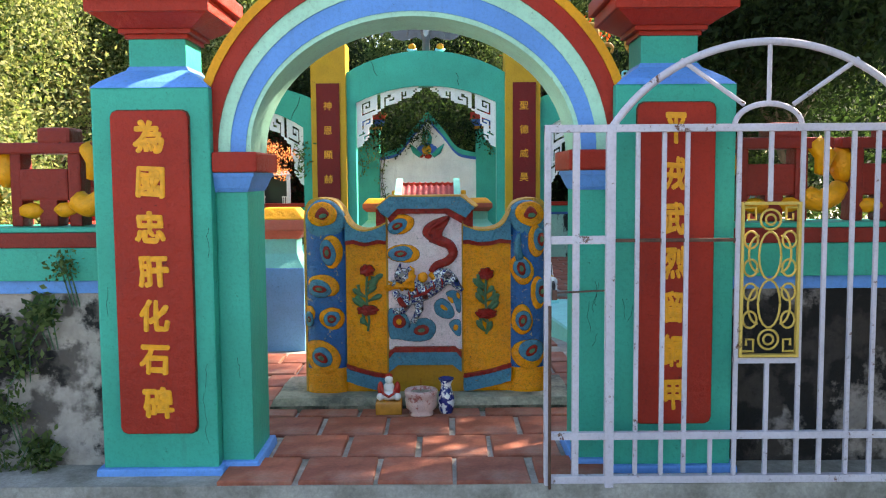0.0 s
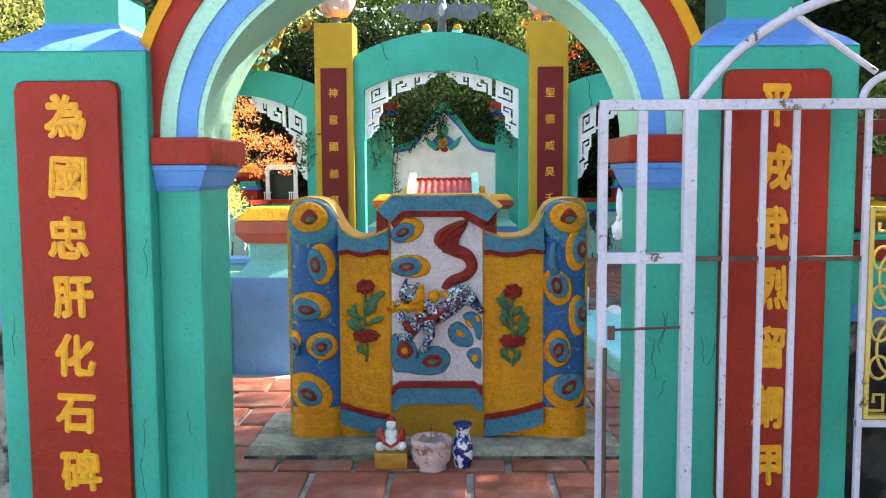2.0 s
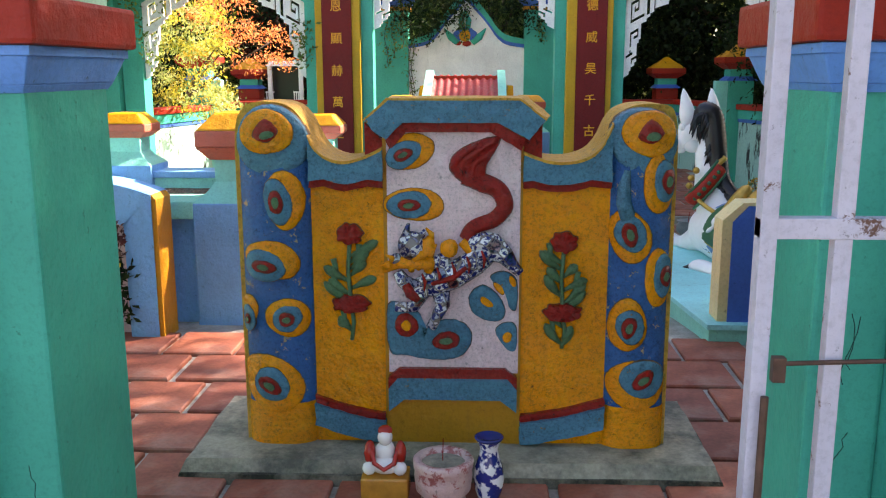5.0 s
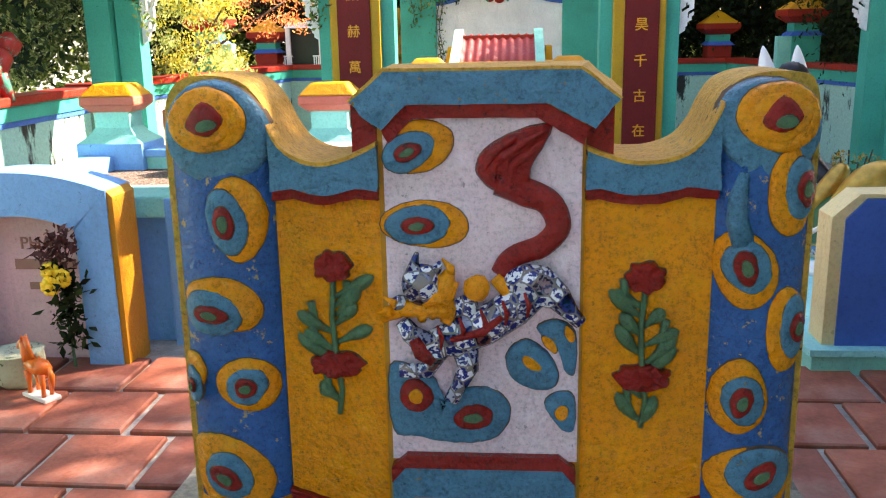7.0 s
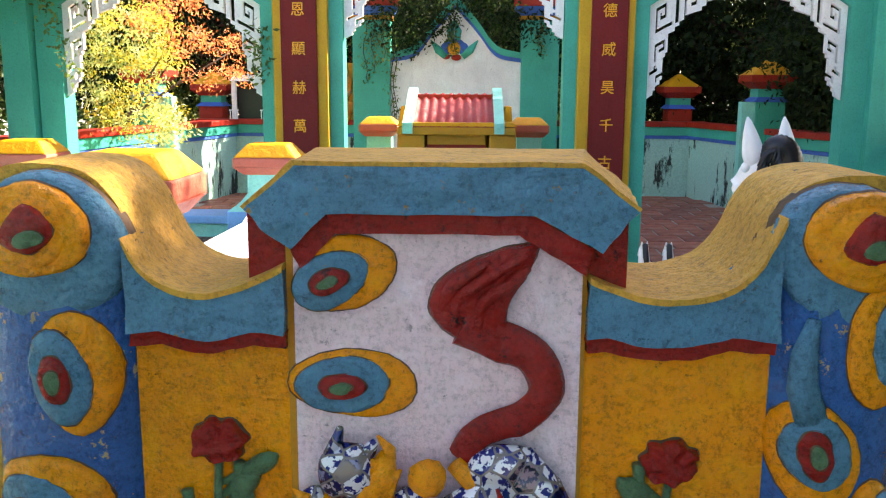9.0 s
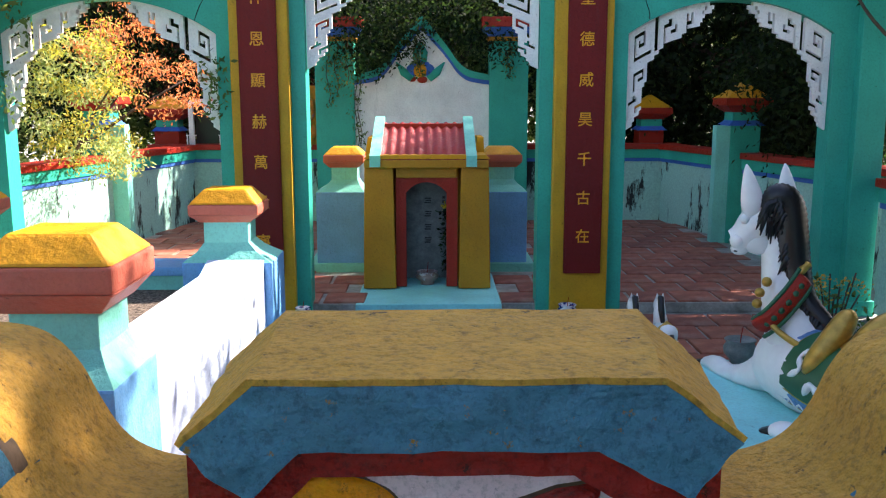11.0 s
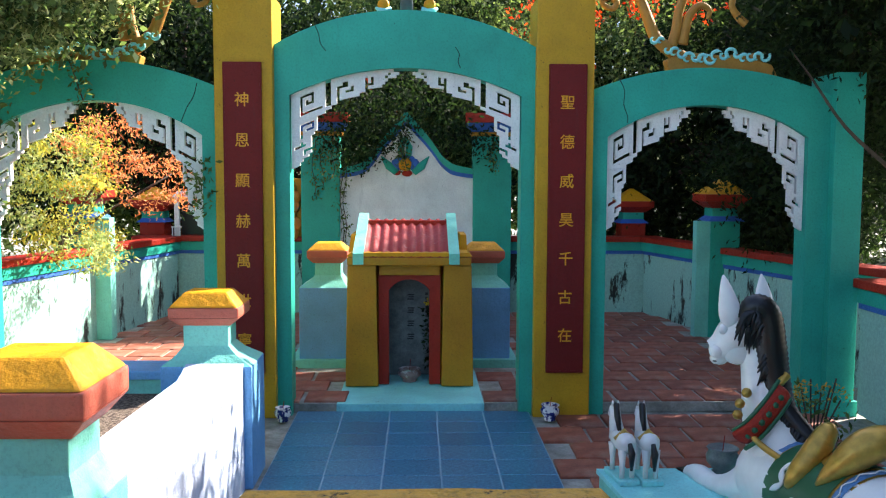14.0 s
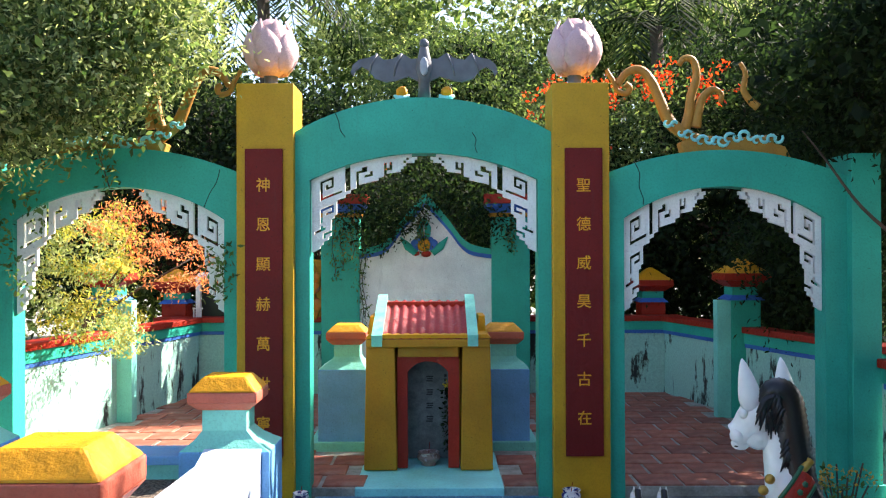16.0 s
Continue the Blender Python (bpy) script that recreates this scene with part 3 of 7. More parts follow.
def yellow_pillar(x0, x1, c, zt, step, chars):
    p = thing("arch_pillar", ((x0 + x1) / 2, 12.6, -0.22), "tall mustard square pillar with a maroon couplet plate", "pillar", "tall couplet pillars")
    part("shaft", box(x0, x1, 12.36, 12.86, -0.24, 3.40, 0.012), PILLAR, p)
    plate = part("couplet_plate", box(c - 0.162, c + 0.162, 12.325, 12.37, 0.165, 2.828, 0.006), PLATE, p, "maroon plate")
    part("plate_border", strip([(c - 0.15, 0.18), (c - 0.15, 2.813), (c + 0.15, 2.813), (c + 0.15, 0.18), (c - 0.15, 0.18)], [(c - 0.144, 0.186), (c - 0.144, 2.807), (c + 0.144, 2.807), (c + 0.144, 0.186), (c - 0.144, 0.186)], 12.3225, 12.33), PLATE, plate, "thin raised border")
    for k, ch in enumerate(chars):
        glyph(ch, c - 0.004, 12.322, zt - k * step, 0.128, plate, bold=0.0012)
    return p


yellow_pillar(-1.847, -1.352, -1.605, 2.515, 0.342, "神恩顯赫萬世寧")
yellow_pillar(0.893, 1.388, 1.16, 2.505, 0.3345, "聖德威昊千古在")

# ---- the spirit screen ----
SX, SY = -0.118, 5.80
scr = thing("spirit_screen", (SX, 5.95, -0.03), "painted masonry scroll screen with cloud, peony and tiger reliefs", "screen wall")
plinth = thing("screen_plinth", (CX, 5.95, -0.06), "worn cement plinth with mossy edges under the painted screen", "plinth")
def ragged(bm, seed, amp, cuts=7, fold=6):
    """Knocks the edges of a slab about."""
    bmesh.ops.subdivide_edges(bm, edges=bm.edges[:], cuts=cuts, use_grid_fill=True)
    for v in bm.verts:
        d = noise.noise_vector((v.co.x * fold + seed, v.co.y * fold, v.co.z * fold * 1.5))
        v.co += Vector((d.x, d.y, d.z * 0.3)) * amp
    return bm
part("footing", ragged(frustum(-1.18, 0.90, 5.585, 6.33, -0.075, -1.16, 0.885, 5.60, 6.32, -0.012), 1, 0.014), blotched("mossy_cement", srgb(44, 48, 36), srgb(120, 116, 100), 0.42, 0.58, 7), plinth, "dark mossy footing")
part("top_slab", ragged(frustum(-1.15, 0.875, 5.61, 6.31, -0.013, -1.13, 0.86, 5.635, 6.29, 0.035), 5, 0.012), CEMENT, plinth)


def mosaic():
    """Broken porcelain set in cement."""
    m, n, l, b = material("broken_porcelain_mosaic", 0.12)
    tc = n.new("ShaderNodeTexCoord")
    v = n.new("ShaderNodeTexVoronoi")
    v.inputs["Scale"].default_value = 24
    l.new(tc.outputs["Object"], v.inputs["Vector"])
    e = n.new("ShaderNodeTexVoronoi")
    e.feature = "DISTANCE_TO_EDGE"
    e.inputs["Scale"].default_value = 24
    l.new(tc.outputs["Object"], e.inputs["Vector"])
    pat = ramp(n, l, noise_node(n, l, 72, 3), [(0.485, srgb(24, 38, 112)), (0.53, srgb(228, 232, 236))])
    tone = ramp(n, l, v.outputs["Color"], [(0.15, srgb(40, 52, 120)), (0.4, (1, 1, 1)), (0.8, srgb(225, 225, 222)), (0.9, srgb(120, 62, 58))])
    c = mix(n, l, 1.0, pat, tone, "MULTIPLY")
    l.new(mix(n, l, ramp(n, l, e.outputs["Distance"], [(0.03, (1, 1, 1)), (0.06, (0, 0, 0))]), c, srgb(110, 104, 98)), b.inputs["Base Color"])
    bump(n, l, b, v.outputs["Distance"], 0.35, 0.01)
    return m


MOSAIC = mosaic()


def ell(cx, cz, a, b, turn=0.0, n=26):
    t = radians(turn)
    ph = cx * 37 + cz * 53 + a * 91
    wob = [1 + 0.045 * math.sin(2 * k * 2 * math.pi / n + ph) + 0.03 * math.sin(3 * k * 2 * math.pi / n + 2 * ph) for k in range(n)]
    pts = [(a * wob[k] * math.cos(k * 2 * math.pi / n), b * wob[k] * math.sin(k * 2 * math.pi / n)) for k in range(n)]
    return [(cx + u * math.cos(t) - v * math.sin(t), cz + u * math.sin(t) + v * math.cos(t)) for u, v in pts]


def closed(pts, steps=4):
    p = [Vector((x, z)) for x, z in pts]
    out, n = [], len(p)
    for i in range(n):
        p0, p1, p2, p3 = p[i - 1], p[i], p[(i + 1) % n], p[(i + 2) % n]
        for s in range(steps):
            t = s / steps
            out.append(tuple(0.5 * ((2 * p1) + (p2 - p0) * t + (2 * p0 - 5 * p1 + 4 * p2 - p3) * t * t + (3 * p1 - p0 - 3 * p2 + p3) * t ** 3)))
    return out


def flat_face(x):
    return SY


def pad(outline, h, bm=None, surf=flat_face, lift=0.0):
    """A pillow of plaster on an upright face; h: how far it stands out."""
    b = bmesh.new()
    fine = []
    for i, (x, z) in enumerate(outline):
        x2, z2 = outline[(i + 1) % len(outline)]
        for u, v in ((x, z), ((x + x2) / 2, (z + z2) / 2)):
            d = noise.noise_vector((u * 45, 3.0, v * 45))
            fine.append((u + 0.0022 * d.x, v + 0.0022 * d.y))
    outline = fine
    n = len(outline)
    mx, mz = sum(p[0] for p in outline) / n, sum(p[1] for p in outline) / n
    rings = []
    size = sum(math.hypot(x - mx, z - mz) for x, z in outline) / n
    foot = 1 + 0.0022 / size
    # The widened foot ring is dark: dirt plus crease shade put into colour.
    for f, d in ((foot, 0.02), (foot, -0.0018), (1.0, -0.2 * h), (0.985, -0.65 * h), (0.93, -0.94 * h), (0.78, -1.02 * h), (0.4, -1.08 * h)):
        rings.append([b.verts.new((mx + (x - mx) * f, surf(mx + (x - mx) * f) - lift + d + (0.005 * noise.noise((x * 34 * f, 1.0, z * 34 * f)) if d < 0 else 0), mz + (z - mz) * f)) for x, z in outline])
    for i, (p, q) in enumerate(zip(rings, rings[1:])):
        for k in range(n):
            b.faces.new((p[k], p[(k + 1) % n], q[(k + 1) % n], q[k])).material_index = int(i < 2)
    b.faces.new(rings[-1])
    return join(bm, b)


def roll_face(c, r):
    def f(x):
        u = min(1.0, abs(x - c) / r)
        return SY - 0.02 + 0.115 * (1 - math.sqrt(max(0.0, 1 - u ** 3)))
    return f


def cloud(cx, cz, a, b, turn, ring, eye, surf=flat_face, h=0.016):
    """Auspicious cloud: ochre ring, steel blue body, red eye with a green core. ring: offset and swell of the ochre part; eye: size and turn."""
    dx, dz, gr = ring
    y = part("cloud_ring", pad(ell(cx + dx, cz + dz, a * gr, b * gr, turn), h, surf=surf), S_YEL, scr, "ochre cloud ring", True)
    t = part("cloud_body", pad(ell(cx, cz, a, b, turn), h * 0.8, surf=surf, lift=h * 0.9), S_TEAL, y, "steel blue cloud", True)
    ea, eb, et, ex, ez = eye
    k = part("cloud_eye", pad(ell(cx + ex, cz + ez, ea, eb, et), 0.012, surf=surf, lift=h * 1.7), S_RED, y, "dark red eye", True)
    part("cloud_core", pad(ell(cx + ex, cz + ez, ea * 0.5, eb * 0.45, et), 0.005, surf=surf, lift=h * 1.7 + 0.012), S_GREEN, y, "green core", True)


TOPLINE = {}


def body_half(side):
    """Silhouette of the roll and the hollowed leaf as one ochre mass."""
    if side < 0:
        line = [(-0.945, 0.03), (-0.945, 0.6), (-0.945, 1.10), (-0.942, 1.24), (-0.925, 1.32), (-0.88, 1.362), (-0.80, 1.366), (-0.735, 1.35), (-0.69, 1.305), (-0.66, 1.245), (-0.63, 1.195), (-0.59, 1.165), (-0.53, 1.15), (-0.46, 1.165), (-0.385, 1.20), (-0.385, 0.03)]
    else:
        line = [(0.705, 0.03), (0.705, 0.6), (0.705, 1.10), (0.703, 1.24), (0.69, 1.32), (0.66, 1.352), (0.57, 1.356), (0.50, 1.335), (0.462, 1.29), (0.435, 1.23), (0.40, 1.185), (0.36, 1.163), (0.30, 1.15), (0.22, 1.155), (0.137, 1.185), (0.137, 0.03)]
    curvy = smooth_line([(x, 0, z) for x, z in line[2:-1]], 9)
    TOPLINE[side] = sorted((v.x, v.z) for v in curvy[len(curvy) // 2:])
    line = line[:2] + [(v.x, v.z) for v in curvy] + line[-1:]
    b = slab(line, SY + 0.032, SY + 0.30, 0.0)
    part("body", b, S_TOP, scr, "ochre back and top of the scroll, spotted with mould")
    x0, x1 = (-0.946, -0.645) if side < 0 else (0.442, 0.706)
    c, r = (x0 + x1) / 2, (x1 - x0) / 2
    f = roll_face(c, r)
    b = bmesh.new()
    us = [c + r * math.sin(math.pi / 2 * (k / 8 - 1)) for k in range(17)]
    rings = []
    for z in (0.03, 0.35, 0.7, 1.05, 1.19):
        rings.append([b.verts.new((x, f(x) + 0.004 * noise.noise((x * 9, z * 7, side)), z)) for x in us])
    for p, q in zip(rings, rings[1:]):
        for k in range(16):
            b.faces.new((p[k], p[k + 1], q[k + 1], q[k]))
    part("end_roll", b, S_BLUE, scr, "royal blue end roll", True)
    b = bmesh.new()
    low = [[b.verts.new((x, f(x) - 0.007 + 0.004 * noise.noise((x * 9, z * 7, side)), z)) for x in us] for z in (0.03, 0.12, 0.205)]
    for p, q in zip(low, low[1:]):
        for k in range(16):
            b.faces.new((p[k], p[k + 1], q[k + 1], q[k]))
    part("roll_foot", b, S_YEL, scr, "ochre foot of the roll", True)
    zc = 1.222
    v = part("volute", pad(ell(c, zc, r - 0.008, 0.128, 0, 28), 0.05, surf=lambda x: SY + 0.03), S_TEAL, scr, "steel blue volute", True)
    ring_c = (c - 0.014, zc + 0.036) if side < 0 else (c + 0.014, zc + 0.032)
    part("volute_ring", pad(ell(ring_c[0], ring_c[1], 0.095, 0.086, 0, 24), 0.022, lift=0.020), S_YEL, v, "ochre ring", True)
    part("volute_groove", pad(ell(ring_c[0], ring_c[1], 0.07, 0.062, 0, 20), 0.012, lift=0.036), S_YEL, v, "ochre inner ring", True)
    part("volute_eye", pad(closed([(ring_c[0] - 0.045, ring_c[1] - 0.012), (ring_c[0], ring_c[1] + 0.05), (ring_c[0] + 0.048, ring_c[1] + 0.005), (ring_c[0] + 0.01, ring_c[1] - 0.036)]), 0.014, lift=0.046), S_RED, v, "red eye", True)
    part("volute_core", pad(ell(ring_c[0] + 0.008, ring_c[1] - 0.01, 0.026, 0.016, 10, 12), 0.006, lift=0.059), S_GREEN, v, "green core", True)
    return c, r, f


cl, rl, fl = body_half(-1)
cr, rr, fr = body_half(1)


def wing(x0, x1, s):
    """Front of the hollowed leaf; s: +1 when the roll lies to the right."""
    n = 20
    top, bot = [], []
    for k in range(n + 1):
        u = k / n
        x = x0 + (x1 - x0) * u
        t = u if s > 0 else 1 - u          # 0 at the middle panel, 1 at the roll
        top.append((x, float(np.interp(x, [q[0] for q in TOPLINE[s]], [q[1] for q in TOPLINE[s]])) - 0.004))
        bot.append((x, 0.13 + 0.07 * t ** 1.5))
    part("scroll_leaf", slab([(x0, 0.03), (x1, 0.03)] + [(x, z - 0.02) for x, z in top[::-1]], SY + 0.02, SY + 0.09), S_YEL, scr, "yellow scroll leaf")
    low = [(x, min(1.088, z - 0.08) - 0.012 * (1 - math.sin(math.pi * k / n))) for k, (x, z) in enumerate(top)]
    part("hollow_top", ragged(strip([(x, z + 0.005) for x, z in top], [(x, z - 0.006) for x, z in top], SY - 0.024, SY + 0.06), 2, 0.004, 2, 22), S_TOP, scr, "ochre top of the hollow")
    part("top_rim", ragged(strip(top, low, SY - 0.02, SY + 0.08), 2, 0.007, 2, 22), S_TEAL, scr, "steel blue rim")
    part("top_lip", ragged(strip([(x, z + 0.004) for x, z in low], [(x, z - 0.028) for x, z in low], SY - 0.004, SY + 0.06), 3, 0.007, 2, 30), S_RED, scr, "dark red lip")
    part("bottom_lip", ragged(strip([(x, z + 0.03) for x, z in bot], bot, SY - 0.004, SY + 0.06), 4, 0.007, 2, 30), S_RED, scr, "dark red lip")
    part("bottom_rim", ragged(strip([(x, z + 0.002) for x, z in bot], [(x, z - 0.085) for x, z in bot], SY - 0.024, SY + 0.06), 5, 0.007, 2, 22), S_TEAL, scr, "steel blue rim")


wing(-0.66, -0.386, -1)
wing(0.138, 0.462, 1)
# middle panel
part("middle_block", slab([(-0.385, 0.03), (0.137, 0.03), (0.137, 1.26), (0.075, 1.345), (-0.32, 1.345), (-0.385, 1.26)], SY + 0.012, SY + 0.30), MUST, scr, "ochre brown core")
part("picture_field", slab([(-0.37, 0.33), (0.128, 0.33), (0.128, 1.22), (0.04, 1.285), (-0.30, 1.285), (-0.37, 1.22)], SY, SY + 0.03), LILAC, scr, "pale lilac ground of the relief")
screen_cap = part("cap", ragged(strip([(-0.447, 1.298), (-0.362, 1.372), (0.11, 1.372), (0.205, 1.298)], [(-0.372, 1.23), (-0.307, 1.292), (0.03, 1.292), (0.145, 1.23)], SY - 0.03, SY + 0.295), 6, 0.007, 9, 22), S_TEAL, scr, "steel blue chamfered cap")
part("cap_lip", ragged(strip([(-0.372, 1.234), (-0.307, 1.294), (0.03, 1.294), (0.142, 1.234)], [(-0.355, 1.188), (-0.295, 1.257), (0.016, 1.257), (0.13, 1.188)], SY - 0.018, SY + 0.03), 7, 0.007, 7, 26), S_RED, scr, "dark red lip")
screen_top = part("cap_top", ragged(strip([(-0.452, 1.303), (-0.366, 1.38), (0.114, 1.38), (0.210, 1.303)], [(-0.444, 1.292), (-0.360, 1.366), (0.108, 1.366), (0.202, 1.292)], SY - 0.026, SY + 0.305), 6, 0.007, 9, 22), S_TOP, scr, "ochre top face spotted with mould")
for o in (screen_cap, screen_top):
    for v in o.data.vertices:
        back = min(1, max(0, (v.co.y + scr.location.y - SY) / 0.3))
        v.co.x += -0.008 * back if v.co.x + scr.location.x < -0.1 else 0.01 + 0.036 * back
for xa, xb in ((-0.452, -0.387), (0.139, 0.206)):
    outer_x, inner_x = (xa, xb) if xa < 0 else (xb, xa)
    part("cap_cheek", slab([(outer_x, 1.29), (inner_x, 1.225), (inner_x, 1.15), (outer_x, 1.15)], SY + 0.02, SY + 0.29), S_RED, scr, "red cheek")
part("sill", slab([(-0.372, 0.175), (-0.372, 0.275), (-0.335, 0.318), (0.088, 0.318), (0.124, 0.275), (0.124, 0.175), (0.06, 0.225), (-0.31, 0.225)], SY - 0.022, SY + 0.03), S_TEAL, scr, "steel blue sill")
part("sill_lip", strip([(-0.372, 0.315), (-0.33, 0.352), (0.08, 0.352), (0.124, 0.315)], [(-0.372, 0.27), (-0.335, 0.314), (0.088, 0.314), (0.124, 0.27)], SY - 0.026, SY + 0.03), S_RED, scr, "dark red lip")

# clouds on the rolls
cloud(-0.775, 1.0, 0.052, 0.085, 8, (0.025, 0.005, 1.35), (0.026, 0.045, 8, -0.004, 0.0), fl)
cloud(-0.835, 0.755, 0.082, 0.058, -12, (0.028, 0.022, 1.28), (0.046, 0.024, -12, 0.0, 0.0), fl)
cloud(-0.755, 0.55, 0.055, 0.052, 0, (0.0, 0.0, 1.5), (0.03, 0.026, 0, 0.0, 0.0), fl)
cloud(-0.912, 0.545, 0.032, 0.05, 0, (0.0, 0.03, 1.25), (0.012, 0.02, 0, 0.0, 0.0), fl)
cloud(-0.825, 0.285, 0.075, 0.062, -30, (0.0, 0.0, 1.75), (0.046, 0.03, -35, -0.005, 0.0), fl)
cloud(0.655, 1.08, 0.045, 0.075, 0, (-0.02, -0.012, 1.4), (0.026, 0.045, 0, 0.012, 0.0), fr)
cloud(0.535, 0.885, 0.055, 0.07, 15, (0.0, -0.012, 1.42), (0.028, 0.045, 15, -0.006, 0.0), fr)
cloud(0.665, 0.725, 0.042, 0.08, 0, (-0.018, -0.01, 1.35), (0.024, 0.04, 0, 0.008, 0.0), fr)
cloud(0.545, 0.53, 0.052, 0.068, 0, (-0.008, 0.002, 1.45), (0.026, 0.042, -10, -0.006, 0.0), fr)
cloud(0.60, 0.325, 0.085, 0.075, 20, (-0.02, -0.03, 1.35), (0.048, 0.028, 40, 0.0, 0.0), fr)
b = bmesh.new()
tube([(x, fr(x) - 0.012, z) for x, z in ((0.525, 0.94), (0.505, 1.0), (0.505, 1.06), (0.515, 1.12))], [0.03, 0.028, 0.024, 0.012], 8, b, 0.6)
part("cloud_tail", b, S_TEAL, scr, "steel blue cloud tail", True)
# clouds in the picture
cloud(-0.305, 1.175, 0.068, 0.048, 22, (0.028, 0.012, 1.3), (0.036, 0.021, 25, 0.0, 0.0), h=0.012)
cloud(-0.285, 0.988, 0.085, 0.05, 0, (0.018, 0.0, 1.28), (0.04, 0.023, 0, 0.0, 0.0), h=0.012)
for pts, eyes in (
    ([(-0.37, 0.60), (-0.30, 0.60), (-0.245, 0.56), (-0.235, 0.50), (-0.19, 0.535), (-0.12, 0.545), (-0.06, 0.51), (-0.055, 0.45), (-0.1, 0.395), (-0.2, 0.385), (-0.3, 0.40), (-0.365, 0.42)], ((-0.30, 0.525, 0.042, 0.05, 20), (-0.148, 0.465, 0.055, 0.034, 8))),
    ([(-0.06, 0.64), (-0.01, 0.68), (0.045, 0.645), (0.075, 0.59), (0.06, 0.545), (0.0, 0.545), (-0.05, 0.58)], ((0.005, 0.618, 0.014, 0.03, 50),)),
    ([(0.02, 0.71), (0.07, 0.735), (0.118, 0.70), (0.118, 0.59), (0.09, 0.60), (0.075, 0.65)], ((0.052, 0.672, 0.012, 0.028, 40), (0.102, 0.70, 0.012, 0.022, 20))),
    ([(0.04, 0.50), (0.08, 0.535), (0.118, 0.52), (0.118, 0.43), (0.085, 0.43)], ((0.085, 0.482, 0.018, 0.02, 0),)),
):
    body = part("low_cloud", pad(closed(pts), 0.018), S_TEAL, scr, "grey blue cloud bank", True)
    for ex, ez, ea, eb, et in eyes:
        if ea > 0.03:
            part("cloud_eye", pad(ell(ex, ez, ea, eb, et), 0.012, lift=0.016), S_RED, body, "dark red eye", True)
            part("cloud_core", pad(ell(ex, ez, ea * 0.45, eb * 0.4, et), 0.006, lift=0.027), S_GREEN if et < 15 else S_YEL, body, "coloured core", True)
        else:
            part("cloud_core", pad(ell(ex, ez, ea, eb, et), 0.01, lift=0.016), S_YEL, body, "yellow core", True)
# tiger's tail, swelling to a club
tail = smooth_line([(-0.075, SY - 0.012, 0.86), (-0.045, SY - 0.015, 0.905), (0.03, SY - 0.016, 0.935), (0.07, SY - 0.016, 0.985), (0.045, SY - 0.016, 1.045), (-0.02, SY - 0.016, 1.075), (-0.08, SY - 0.018, 1.10)], 5)
b = tube(tail, [0.026 + 0.012 * k / (len(tail) - 1) for k in range(len(tail))], 10, None, 0.7)
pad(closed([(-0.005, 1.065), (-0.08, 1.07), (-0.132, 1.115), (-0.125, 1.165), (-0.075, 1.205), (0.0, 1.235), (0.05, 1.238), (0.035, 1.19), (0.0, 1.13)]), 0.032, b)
for v in b.verts:
    if v.co.y < SY - 0.012:
        v.co.y += 0.014 * noise.noise((v.co.x * 26, 3.0, v.co.z * 26))
for pts in ([(-0.09, 1.10), (-0.085, 1.15), (-0.03, 1.19), (0.03, 1.225)], [(-0.05, 1.09), (-0.045, 1.14), (0.0, 1.175), (0.035, 1.205)], [(-0.115, 1.13), (-0.09, 1.175), (-0.03, 1.215)]):
    line = smooth_line([(x, SY - 0.034, z) for x, z in pts], 5)
    tube(line, [0.005 + 0.008 * math.sin(math.pi * k / (len(line) - 1)) for k in range(len(line))], 7, b)
part("tiger_tail", b, S_RED, scr, "dark red curled tail", True)
# mosaic tiger
b = bmesh.new()
D = SY - 0.022
def limb(pts, rad, bm):
    tube([(x, D - y, z) for x, y, z in pts], rad, 8, bm, 0.8)
limb([(-0.27, 0.0, 0.665), (-0.2, 0.012, 0.69), (-0.12, 0.016, 0.725), (-0.04, 0.014, 0.775), (0.01, 0.012, 0.82)], [0.035, 0.05, 0.052, 0.05, 0.045], b)
limb([(-0.27, 0.0, 0.67), (-0.31, 0.0, 0.70), (-0.33, 0.005, 0.735)], [0.035, 0.028, 0.02], b)
limb([(-0.24, 0.005, 0.655), (-0.27, 0.01, 0.60), (-0.34, 0.01, 0.60)], [0.032, 0.024, 0.02], b)
limb([(-0.17, 0.01, 0.675), (-0.16, 0.015, 0.61), (-0.185, 0.015, 0.56), (-0.205, 0.015, 0.52)], [0.038, 0.028, 0.02, 0.02], b)
limb([(0.015, 0.008, 0.835), (0.075, 0.01, 0.80), (0.105, 0.01, 0.76), (0.13, 0.01, 0.735)], [0.058, 0.035, 0.022, 0.018], b)
ball((0.0, D - 0.008, 0.838), 0.062, b, 3, 0.1, (1.1, 0.55, 0.85))
ball((-0.275, D - 0.02, 0.84), 0.052, b, 3, 0.12, (1, 0.7, 1.05))
tube([(-0.30, D - 0.02, 0.87), (-0.285, D - 0.03, 0.925)], [0.018, 0.006], 6, b)
tube([(-0.24, D - 0.02, 0.875), (-0.225, D - 0.025, 0.90)], [0.016, 0.006], 6, b)
ball((-0.335, D - 0.01, 0.785), 0.024, b, 2, 0.1)
ball((-0.165, D - 0.01, 0.775), 0.036, b, 2, 0.1, (1, 0.7, 1))
part("tiger_relief", b, MOSAIC, scr, "tiger set in broken blue and white porcelain", True)
b = bmesh.new()
limb([(-0.385, 0.0, 0.745), (-0.33, 0.012, 0.772), (-0.26, 0.02, 0.775), (-0.19, 0.02, 0.765)], [0.018, 0.024, 0.026, 0.02], b)
limb([(-0.225, 0.02, 0.80), (-0.215, 0.02, 0.84), (-0.205, 0.015, 0.875)], [0.03, 0.03, 0.012], b)
